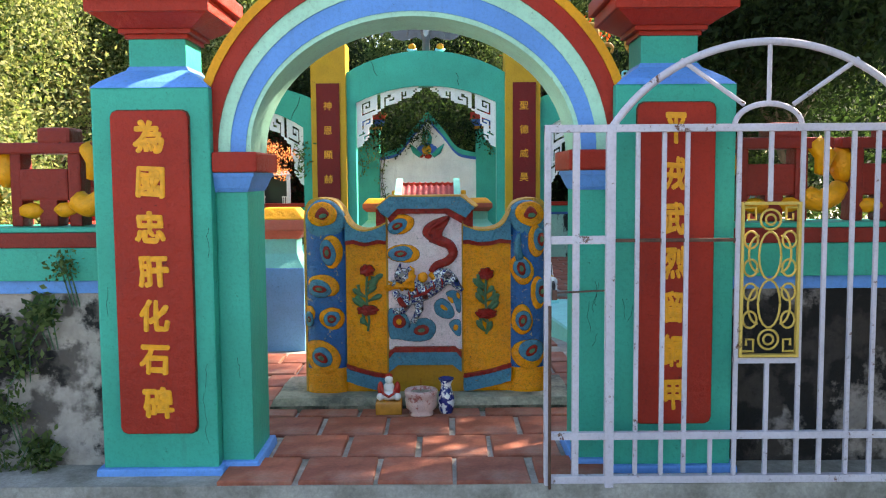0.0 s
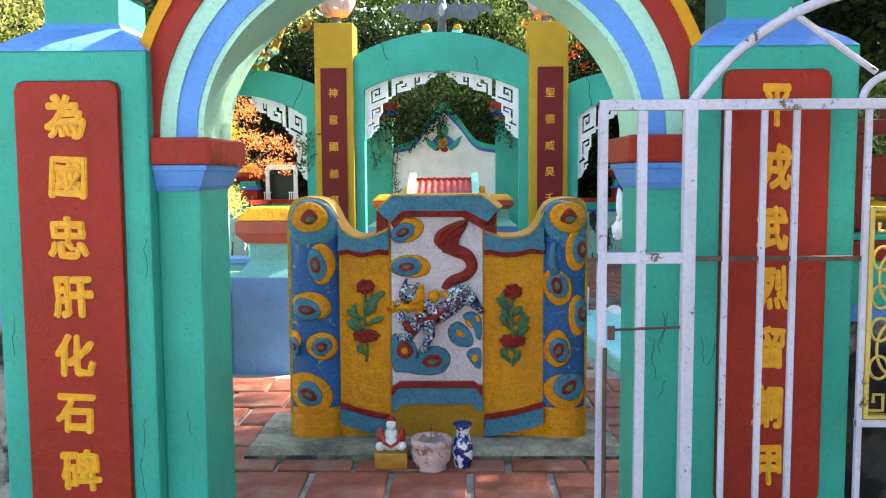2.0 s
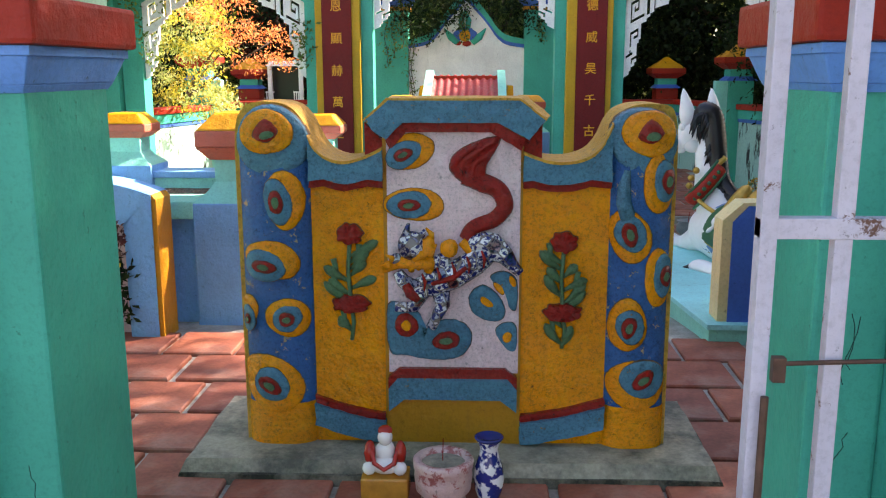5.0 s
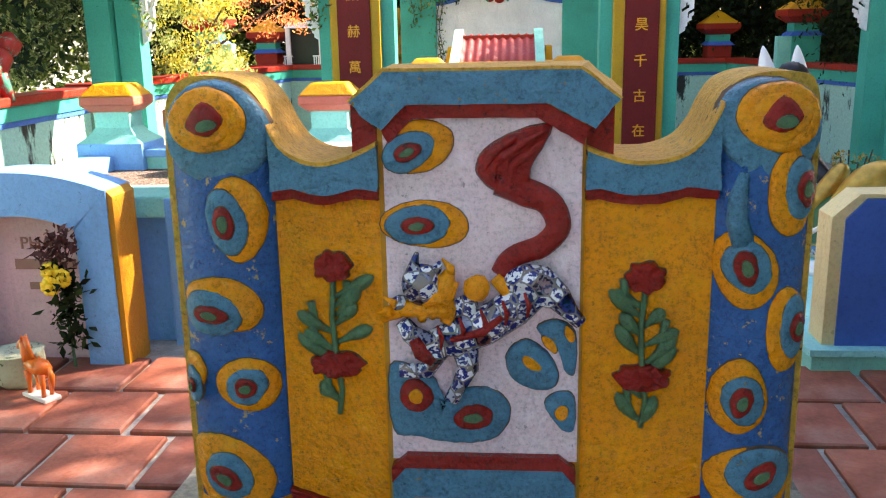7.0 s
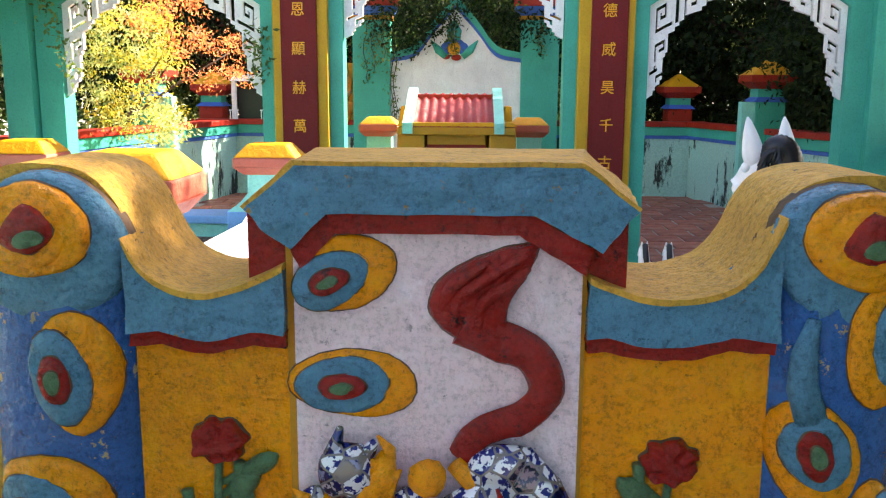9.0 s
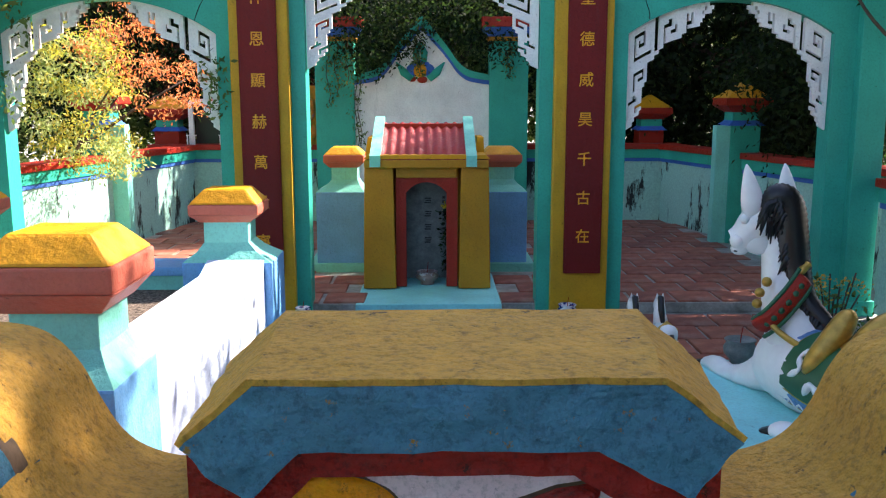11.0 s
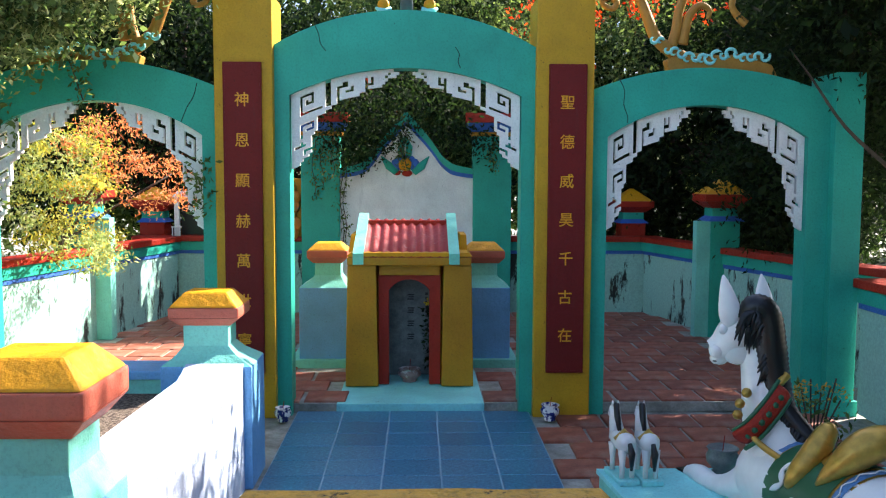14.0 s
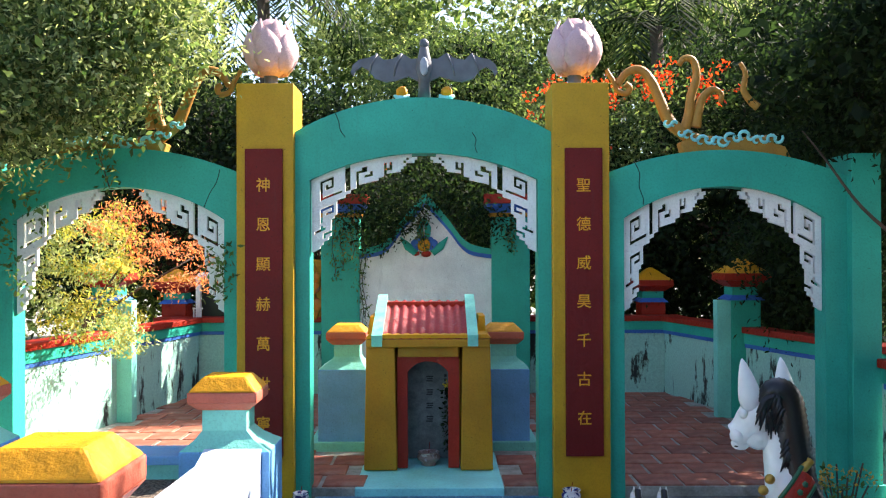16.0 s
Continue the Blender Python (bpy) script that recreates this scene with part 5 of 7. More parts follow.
def horse_statue():
    b = bmesh.new()
    def put(g, i):
        for f in g.faces:
            f.material_index = i
        join(b, g)
    def taper(line, r0, r1):
        return [r0 + (r1 - r0) * k / (len(line) - 1) for k in range(len(line))]
    spine = smooth_line([(1.69, 9.30, 0.31), (1.73, 9.12, 0.335), (1.84, 8.85, 0.325), (1.93, 8.55, 0.325), (2.02, 8.2, 0.31)], 5)
    fat = [0.12, 0.15, 0.175, 0.19, 0.20, 0.205] + [0.215, 0.22, 0.222, 0.225, 0.226, 0.228, 0.23, 0.23, 0.232] + [0.232, 0.23, 0.225, 0.22, 0.20, 0.15]
    g = tube(spine, fat, 22)
    line = smooth_line([(1.745, 9.10, 0.40), (1.69, 9.18, 0.60), (1.66, 9.235, 0.80), (1.64, 9.26, 0.98), (1.625, 9.27, 1.10)], 5)
    tube(line, [0.185, 0.175, 0.162, 0.152, 0.143, 0.135, 0.128, 0.12, 0.113, 0.106, 0.10, 0.095, 0.091, 0.088, 0.086, 0.085, 0.083, 0.08, 0.076, 0.07, 0.06], 18, g)
    line = smooth_line([(1.625, 9.25, 1.13), (1.56, 9.275, 1.08), (1.49, 9.295, 1.0), (1.44, 9.31, 0.955), (1.422, 9.315, 0.945)], 4)
    tube(line, [0.06, 0.078, 0.088, 0.094, 0.098, 0.098, 0.094, 0.088, 0.081, 0.075, 0.07, 0.068, 0.068, 0.066, 0.06, 0.05, 0.03], 18, g)
    ball((1.54, 9.27, 0.975), 0.088, g, 3, 0.05, (0.95, 0.72, 0.95))
    ball((1.435, 9.275, 0.965), 0.05, g, 2, 0, (0.8, 0.9, 0.9))
    ball((1.455, 9.29, 0.92), 0.045, g, 2, 0, (1.1, 0.9, 0.8))
    ball((1.452, 9.235, 1.085), 0.03, g, 2, 0, (0.9, 0.8, 1.0))
    for xa, xb, yo in ((1.497, 1.447, -0.02), (1.69, 1.664, 0.03)):
        tube(smooth_line([(xa, 9.25 + yo, 1.10), ((xa * 2 + xb) / 3, 9.25 + yo, 1.19), (xb, 9.26 + yo, 1.362)], 5), [0.03, 0.044, 0.053, 0.058, 0.06, 0.058, 0.052, 0.042, 0.03, 0.017, 0.004], 14, g, 0.55)
    line = smooth_line([(1.68, 9.28, 0.27), (1.60, 9.38, 0.20), (1.535, 9.55, 0.145), (1.50, 9.70, 0.155), (1.475, 9.79, 0.13)], 5)
    tube(line, [0.14, 0.13, 0.118, 0.106, 0.096, 0.086, 0.078, 0.072, 0.068, 0.066, 0.065, 0.065, 0.066, 0.066, 0.064, 0.061, 0.058, 0.056, 0.054, 0.052, 0.046], 14, g)
    line = smooth_line([(1.88, 8.36, 0.24), (1.72, 8.42, 0.17), (1.58, 8.53, 0.135), (1.49, 8.66, 0.145), (1.455, 8.70, 0.125)], 5)
    tube(line, [0.17, 0.16, 0.145, 0.128, 0.112, 0.098, 0.09, 0.084, 0.08, 0.077, 0.074, 0.071, 0.07, 0.07, 0.069, 0.067, 0.064, 0.06, 0.056, 0.052, 0.045], 14, g)
    put(g, 0)
    g = tube([(1.48, 9.785, 0.125), (1.455, 9.85, 0.09)], [0.056, 0.05], 12)
    tube([(1.47, 8.695, 0.125), (1.42, 8.725, 0.088)], [0.058, 0.048], 12, g)
    ball((1.425, 9.27, 0.91), 0.011, g, 1, 0, (1, 1.8, 0.5))
    mane = smooth_line([(1.555, 9.22, 1.13), (1.60, 9.21, 1.20), (1.66, 9.21, 1.16), (1.685, 9.20, 1.0), (1.705, 9.18, 0.84), (1.74, 9.12, 0.68), (1.84, 9.02, 0.55)], 12)
    nm = len(mane) - 1
    tube(mane, [(0.045 + 0.035 * math.sin(math.pi * k / nm)) * (1.0 + 0.07 * (k % 2)) for k in range(nm + 1)], 14, g)
    rng = random.Random(8)
    for k in range(64):
        f = k / 63
        q = mane[int(f * nm)]
        reach = 0.045 + 0.045 * abs(math.sin(f * 14)) ** 3
        dz = -0.07 - 0.06 * rng.random()
        tube([q + Vector((-0.01, -0.02, 0)), q + Vector((-reach * 0.6, -0.055, 0.25 * dz)), q + Vector((-reach, -0.05, dz))], [0.02, 0.016, 0.003], 6, g)
        tube([q, q + Vector((0.04, -0.02, 0.01)), q + Vector((0.062, -0.02, -0.04))], [0.018, 0.014, 0.004], 6, g)
    for k in range(9):
        tube([(1.57 + 0.006 * k, 9.20, 1.13), (1.555 + 0.01 * k, 9.185, 1.07), (1.55 + 0.012 * k, 9.19, 1.0 - 0.02 * (k % 3))], [0.018, 0.014, 0.003], 6, g)
    put(g, 1)
    # gilt saddle, strap, collar and bells
    g = tube(smooth_line([(1.62, 8.80, 0.40), (1.69, 8.79, 0.50), (1.77, 8.80, 0.60), (1.84, 8.82, 0.70)], 4), [0.012, 0.03, 0.042, 0.05, 0.054, 0.056, 0.058, 0.06, 0.06, 0.058, 0.052, 0.042, 0.02], 12)
    tube(smooth_line([(1.70, 8.66, 0.46), (1.78, 8.62, 0.56), (1.90, 8.60, 0.66), (2.02, 8.61, 0.67), (2.14, 8.64, 0.56)], 4), [0.012, 0.022, 0.034, 0.046, 0.056, 0.066, 0.074, 0.08, 0.082, 0.082, 0.08, 0.076, 0.07, 0.062, 0.05, 0.036, 0.02], 12, g)
    ball((1.87, 8.71, 0.54), 0.11, g, 2, 0, (1.1, 1.1, 0.45))
    tube(smooth_line([(1.535, 9.065, 0.60), (1.57, 9.01, 0.55), (1.64, 8.955, 0.50), (1.71, 8.915, 0.475)], 4), 0.016, 8, g)
    tube(smooth_line([(1.575, 9.075, 0.695), (1.63, 9.075, 0.76), (1.69, 9.10, 0.82), (1.745, 9.12, 0.87)], 4), [0.014] * 9 + [0.022] * 4, 8, g)
    tube(smooth_line([(1.535, 9.06, 0.60), (1.585, 9.03, 0.655), (1.64, 9.06, 0.745)], 4), 0.012, 8, g)
    for q in ((1.545, 9.13, 0.775), (1.512, 9.13, 0.72), (1.498, 9.12, 0.665)):
        ball(q, 0.026, g, 2)
    put(g, 2)
    def cloth(y0, y1, a0, a1, lift, i):
        """A patch laid over the flank; a: degrees from the belly side up to the back."""
        gg = bmesh.new()
        rows = []
        for s in range(13):
            y = y0 + (y1 - y0) * s / 12
            cx = 1.84 + (8.85 - y) * 0.3
            r = 0.229 + lift
            low = 10 * math.sin(math.pi * s / 12)
            rows.append([gg.verts.new((cx - r * math.cos(radians(a)), y, 0.325 + r * math.sin(radians(a)))) for a in [a0 - low + (a1 - a0 + low) * k / 12 for k in range(13)]])
        for p, q in zip(rows, rows[1:]):
            for k in range(12):
                gg.faces.new((p[k], p[k + 1], q[k + 1], q[k]))
        put(gg, i)
    cloth(9.01, 8.50, -26, 100, 0.006, 2)
    cloth(9.00, 8.51, -22, 100, 0.010, 4)
    cloth(8.955, 8.555, -8, 100, 0.014, 2)
    cloth(8.945, 8.565, -5, 100, 0.018, 3)
    def vine(s, a, r=0.251):
        y = 8.945 + (8.565 - 8.945) * s
        return (1.84 + (8.85 - y) * 0.3 - r * math.cos(radians(a)), y, 0.325 + r * math.sin(radians(a)))
    g = tube(smooth_line([vine(0.15, 8), vine(0.3, 20), vine(0.22, 34), vine(0.3, 48)], 4), [0.004, 0.012, 0.018, 0.014, 0.01, 0.014, 0.018, 0.014, 0.01, 0.012, 0.014, 0.01, 0.003], 8)
    tube(smooth_line([vine(0.45, -6), vine(0.55, 8), vine(0.7, 4), vine(0.85, 16)], 4), [0.004, 0.014, 0.022, 0.022, 0.018, 0.012, 0.016, 0.02, 0.018, 0.014, 0.01, 0.008, 0.003], 8, g)
    for a in range(5):
        loop = [vine(1.07 + 0.03 * math.sin(k * 1.57), -14 + 22 * a + 5.5 * k, 0.242) for k in range(5)]
        tube(smooth_line(loop, 2), 0.004, 5, g)
    for a in range(6):
        loop = [vine(0.08 + 0.16 * a + 0.04 * k, -24 - 6 * math.sin(math.pi * (0.1 + 0.16 * a)) + 5 * math.sin(k * 1.57), 0.242) for k in range(5)]
        tube(smooth_line(loop, 2), 0.004, 5, g)
    put(g, 0)
    band = smooth_line([(1.50, 9.10, 0.545), (1.535, 9.045, 0.60), (1.595, 9.03, 0.675), (1.665, 9.05, 0.755), (1.71, 9.07, 0.81)], 4)
    put(tube(band, [0.03] + [0.052] * 15 + [0.03], 10, None, 0.5), 6)
    g = tube([v + Vector((0.03, -0.015, -0.045)) for v in band], 0.011, 7)
    tube([v + Vector((-0.03, -0.005, 0.045)) for v in band], 0.011, 7, g)
    for k in range(3, 14, 2):
        ball(band[k] + Vector((0, -0.024, 0)), 0.016, g, 1, 0, (1.2, 0.5, 1.2))
    put(g, 3)
    for v in b.verts:
        v.co = Vector((v.co.x * 1.045 + 0.005, v.co.y * 1.045 - 0.219, v.co.z * 1.045 - 0.081))
        v.co.z = max(v.co.z, 0.071)
    solid("horse_statue", b, [plain("white_enamel", srgb(240, 240, 236), 0.3, 0, 0.04), BLACK, plain("old_gold_paint", srgb(196, 154, 70), 0.34, 0.55, 0.25), plain("green_enamel", srgb(30, 92, 58), 0.4), plain("blue_border_enamel", srgb(84, 130, 178), 0.4, 0, 0.35, 60), YEL, RED],
          "white reclining horse statue with black mane and gilt saddle", "statue", smooth=True)


horse_statue()
HW = [plain("white_glaze_small", srgb(228, 228, 224), 0.3, 0, 0.05), BLACK, plain("gilt_small", srgb(200, 160, 70), 0.4), TURQ]
standing_horse("horse_figurine", 1.10, 9.90, 0.071, 0.44, 97, HW, "small white horse figurine with black mane on the platform", "pair of small horses")
standing_horse("horse_figurine", 1.245, 9.89, 0.071, 0.44, 92, HW, "small white horse figurine with black mane on the platform", "pair of small horses")


def censer(x, y, z, s, mat, label, category="incense bowl", squat=1.0):
    p = thing("incense_bowl", (x, y, z), label, category)
    turned = [(0.06, 0), (0.065, 0.02), (0.055, 0.03), (0.1, 0.08), (0.105, 0.12), (0.085, 0.15), (0.1, 0.17), (0.095, 0.175), (0.07, 0.16), (0, 0.15)]
    part("bowl", lathe([(r * s, h * s * squat) for r, h in turned], (x, y, z), 22), mat, p, smooth=True)
    part("sticks", tube([(x, y, z + 0.15 * s * squat), (x + 0.01, y, z + 0.15 * s * squat + 0.1 * s)], 0.003, 5), S_RED, p)
    return p


censer(1.73, 9.96, 0.071, 0.95, STONE, "grey stone incense bowl on the turquoise platform")
censer(1.02, 12.2, -0.22, 0.8, BW, "blue and white incense bowl at the foot of the pillar")
censer(-1.27, 12.2, -0.22, 0.7, BW, "blue and white incense bowl at the foot of the arch")

pl = thing("potted_plant", (2.5, 10.45, -0.2), "straggly plant with dry ochre flowers in a pot", "plant")
part("pot", lathe([(0.1, 0), (0.15, 0.2), (0.16, 0.22), (0.13, 0.22), (0, 0.2)], (2.5, 10.45, -0.2), 18), TERRA, pl, smooth=True)
for k in range(9):
    part("stem", tube([(2.5, 10.45, 0.0), (2.41 + 0.022 * k, 10.42, 0.24), (2.32 + 0.045 * k, 10.40 + 0.02 * (k % 3), 0.40 + 0.05 * (k % 4))], 0.006, 5), BARK, pl)
leaf_cloud("leaves", [(2.34 + 0.04 * k, 10.40 + 0.05 * (k % 3), 0.1 + 0.075 * (k % 5)) for k in range(9)], 26, 0.05, LEAF, 8, pl, 0.08)
leaf_cloud("blossoms", [(2.36, 10.36, 0.47), (2.43, 10.36, 0.51), (2.39, 10.36, 0.43), (2.58, 10.4, 0.48), (2.66, 10.4, 0.45)], 22, 0.032, plain("ochre_petal", srgb(196, 146, 44), 0.6), 9, pl, 0.035)

# ---- tomb pavilion behind the inner arch ----
pv = thing("tomb_pavilion", (-0.2, 13.5, -0.15), "ochre masonry tomb house with a red ridged roof", "tomb house")
part("step", box(-0.842, 0.474, 12.49, 13.9, -0.235, -0.145, 0.008), TURQ, pv, "turquoise step slab")
for x0, x1 in ((-0.812, -0.497), (0.106, 0.414)):
    part("pier", frustum(x0, x1, 13.1, 13.95, -0.136, x0 + 0.022, x1 - 0.022, 13.12, 13.95, 1.03, 0.01), MUST, pv)
part("beam", box(-0.79, 0.388, 13.08, 13.97, 1.03, 1.105, 0.01), MUST, pv)
part("lintel", box(-0.49, 0.09, 13.16, 13.9, 0.93, 1.028, 0.008), MUST, pv)
ar = arc3(-0.40, 0.78, -0.205, 0.885, -0.01, 0.78, 12)
part("door_surround", slab([(-0.498, -0.136), (-0.40, -0.136)] + ar + [(-0.01, -0.136), (0.096, -0.136), (0.096, 0.928), (-0.498, 0.928)], 13.2, 13.32), RED, pv, "red arched surround")
part("stele", slab(arc3(-0.42, 0.80, -0.205, 0.90, 0.01, 0.80, 12) + [(0.01, -0.136), (-0.42, -0.136)], 13.62, 13.72), STONE, pv, "grey granite stele")
DARKINK = plain("dark_ink", srgb(40, 44, 44), 0.6)
for k in range(4):
    for dx0, dx1, dz in ((-0.034, 0.034, 0.022), (-0.026, 0.03, 0.0), (-0.036, 0.026, -0.022)):
        part("lettering_bar", box(-0.19 + dx0, -0.19 + dx1, 13.612, 13.622, 0.655 + dz - 0.135 * k, 0.667 + dz - 0.135 * k), DARKINK, pv)
for k in range(9):
    part("lettering_bar", box(-0.045, -0.02, 13.612, 13.622, 0.68 - 0.045 * k, 0.705 - 0.045 * k), DARKINK, pv)
part("back_wall", box(-0.79, 0.39, 13.73, 13.94, -0.13, 1.03), MUST, pv)
# sloping roof
def roof_z(y):
    return 1.075 + (y - 13.1) * 0.345
b = bmesh.new()
n = 54
rows = []
for y in (13.1, 13.55, 14.02):
    rows.append([b.verts.new((-0.635 + 0.815 * k / n, y, roof_z(y) + 0.03 + 0.014 * math.cos(2 * math.pi * k / 6))) for k in range(n + 1)])
for p, q in zip(rows, rows[1:]):
    for k in range(n):
        b.faces.new((p[k], p[k + 1], q[k + 1], q[k]))
low = [b.verts.new((v.co.x, v.co.y, v.co.z - 0.03)) for v in rows[0]]
for k in range(n):
    b.faces.new((low[k], low[k + 1], rows[0][k + 1], rows[0][k]))
part("roof", b, paint("ridged_red_roof", srgb(166, 58, 58), srgb(176, 110, 104), 0.4, 0.55), pv, "faded red ridged roof", True)
for x in (-0.735, 0.175):
    b = bmesh.new()
    vs = [b.verts.new((x + dx, y, roof_z(y) + dz)) for y in (13.06, 14.06) for dx in (0, 0.10) for dz in (-0.02, 0.085)]
    for f in ((0, 1, 3, 2), (4, 6, 7, 5), (0, 4, 5, 1), (2, 3, 7, 6), (1, 5, 7, 3), (0, 2, 6, 4)):
        b.faces.new([vs[i] for i in f])
    part("verge", b, MINT, pv, "mint roof verge")
part("roof_bed", slab([(-0.80, 1.114), (0.40, 1.114), (0.36, 1.15), (-0.76, 1.15)], 13.1, 14.0), YEL, pv, "yellow eaves course")
for x0, x1 in ((-0.81, -0.71), (0.27, 0.37)):
    part("shoulder", slab([(x0, 1.12), (x1, 1.12), (x1 - 0.01, 1.30), (x0 + 0.03, 1.30)], 13.5, 14.0), YEL, pv)
part("rear_gable", slab([(-0.70, 1.115), (0.26, 1.115), (0.26, 1.42), (-0.70, 1.42)], 13.9, 14.03), RED, pv)
censer(-0.20, 13.36, -0.145, 1.1, paint("brown_white_ceramic", srgb(150, 120, 112), srgb(210, 200, 196), 0.46, 0.3), "brown and white incense bowl inside the tomb house", squat=0.68)
fb = thing("flower_bunch", (-0.02, 13.45, -0.136), "thin bunch of yellow flowers inside the tomb house", "flowers")
leaf_cloud("leaves", [(-0.02, 13.45, 0.0 + 0.08 * k) for k in range(8)], 16, 0.05, LEAFD, 12, fb, 0.02)
leaf_cloud("blooms", [(-0.03, 13.44, 0.62)], 24, 0.04, plain("yellow_bloom", srgb(230, 200, 40), 0.5), 13, fb, 0.02)

tomb_post(-1.378, -0.86, 14.05, 14.6, -0.15, 0.70, "tomb post in blue, mint and brick red with yellow cap", (-1.085, 0.215, 0.22, 0.95, 1.085, 1.165), "rear tomb posts")
tomb_post(0.33, 0.862, 14.05, 14.6, -0.15, 0.70, "tomb post in blue, mint and brick red with yellow cap", (0.595, 0.215, 0.22, 0.95, 1.085, 1.165), "rear tomb posts")
rw = thing("tomb_wall", (-0.27, 15.5, -0.15), "mint kerb wall round the rear tomb", "low wall", "tomb walls")
part("kerb", box(-1.47, 0.94, 13.98, 14.7, -0.16, -0.06, 0.008), MINT, rw)
for x0, x1 in ((-1.38, -1.12), (0.58, 0.84)):
    part("side", box(x0, x1, 14.61, 16.8, -0.16, 0.5, 0.01), LAV, rw)
part("mound", box(-1.1, 0.56, 14.2, 16.7, -0.16, 0.30, 0.02), CEMENT, rw)

# ---- shrine wall at the rear ----
sh = thing("shrine_wall", (-0.3, 17.85, -0.15), "white gabled shrine wall with blue scalloped edge and lotus relief", "shrine wall")
half = [(0.0, 2.62), (0.14, 2.48), (0.28, 2.33), (0.40, 2.18), (0.52, 2.02), (0.68, 1.91), (0.97, 1.86)]
gx = -0.29
curve = [(gx - x, z) for x, z in half[::-1]] + [(gx + x, z) for x, z in half[1:]]
curve = [(v.x, v.z) for v in smooth_line([(x, 0, z) for x, z in curve], 5)]
part("panel", slab(curve + [(0.68, -0.15), (-1.26, -0.15)], 17.70, 17.86), WHITE, sh, "white field")
part("navy_edge", strip([(x, z + 0.06) for x, z in curve], curve, 17.675, 17.87), NAVY, sh)
part("teal_edge", strip([(x, z + 0.20 - 0.06 * abs(x - gx)) for x, z in curve], [(x, z + 0.058) for x, z in curve], 17.66, 17.88), TEAL, sh)
for x0, x1 in ((-1.82, -1.26), (0.68, 1.24)):
    part("pier", box(x0, x1, 17.62, 17.92, -0.15, 2.47, 0.01), TEAL, sh)
    b = box(x0 - 0.03, x1 + 0.03, 17.59, 17.95, 2.47, 2.53, 0.006)
    part("pier_ochre_band", b, MUST, sh)
    part("pier_navy_band", frustum(x0 - 0.03, x1 + 0.03, 17.59, 17.95, 2.531, x0 - 0.10, x1 + 0.10, 17.52, 18.02, 2.66, 0.006), NAVY, sh)
    part("pier_cap", box(x0 - 0.12, x1 + 0.12, 17.50, 18.04, 2.662, 2.80, 0.01), RED, sh)
b = bmesh.new()
lx, lz, ly = -0.31, 2.06, 17.70
flw = bmesh.new()
for k in range(7):
    t = math.pi * (k / 6)
    ball((lx + 0.15 * math.cos(t), ly, lz + 0.11 * math.sin(t) - 0.04), 0.075, flw, 2, 0.1, (1, 0.35, 1), k)
part("lotus_petals", flw, NAVY, sh, "blue moulded petals", True)
part("lotus_heart", ball((lx, ly - 0.02, lz), 0.10, None, 2, 0.1, (1, 0.4, 1)), YEL, sh, "ochre heart", True)
for s in (-1, 1):
    b = bmesh.new()
    tube([(lx + s * 0.12, ly - 0.01, lz - 0.12), (lx + s * 0.24, ly - 0.015, lz - 0.02), (lx + s * 0.35, ly - 0.01, lz + 0.12)], [0.05, 0.06, 0.008], 8, b, 0.5)
    tube([(lx + s * 0.05, ly - 0.01, lz + 0.12), (lx + s * 0.06, ly - 0.015, lz + 0.25), (lx, ly - 0.01, lz + 0.42)], [0.04, 0.05, 0.008], 8, b, 0.5)
    part("lotus_leaf", b, TEAL, sh, "green moulded leaf", True)
b = ball((lx + 0.03, ly - 0.01, lz - 0.13), 0.06, None, 2, 0.1, (1.3, 0.5, 0.8))
ball((lx - 0.12, ly - 0.01, lz - 0.12), 0.05, b, 2, 0.1, (1.2, 0.5, 0.8))
part("lotus_red", b, RED, sh, "red moulded petals", True)
# small ochre relief panel beside the pier
rp = thing("relief_panel", (-1.98, 17.8, 0.9), "small ochre moulded relief beside the shrine wall", "relief")
b = bmesh.new()
for k in range(6):
    ball((-1.96 + 0.05 * math.sin(k * 2.2), 17.84, 1.05 + 0.13 * k), 0.1, b, 2, 0.25, (0.9, 0.4, 1), k)
part("scrolls", b, paint("ochre_relief", srgb(200, 120, 40), srgb(90, 120, 150), 0.4), rp, smooth=True)
part("backing", box(-2.1, -1.84, 17.86, 17.9, 0.951, 1.85, 0.01), MUST, rp)
# little white spirit house on the rear wall
sp = thing("spirit_house", (-3.45, 18.0, 0.95), "little white spirit house standing on the rear wall", "spirit house")
part("deck", box(-3.78, -3.13, 17.86, 18.25, 0.951, 0.985, 0.006), WHITE, sp)
part("roof", frustum(-3.76, -3.15, 17.9, 18.25, 1.57, -3.70, -3.21, 17.95, 18.2, 1.66, 0.006), WHITE, sp)
for x in (-3.74, -3.20):
    part("column", box(x, x + 0.07, 17.93, 18.0, 0.986, 1.57, 0.004), WHITE, sp)
# Black panel stands in for the unlit inside of the little house.
part("back", box(-3.70, -3.17, 18.18, 18.22, 0.986, 1.57), BLACK, sp, "black back panel painting the shaded interior")
for k in range(4):
    for x in (-3.76, -3.28):
        part("baluster", box(x + 0.035 * k, x + 0.015 + 0.035 * k, 17.87, 17.885, 0.986, 1.12), WHITE, sp)
for x in (-3.77, -3.29):
    part("handrail", box(x, x + 0.15, 17.865, 17.89, 1.121, 1.14), WHITE, sp)

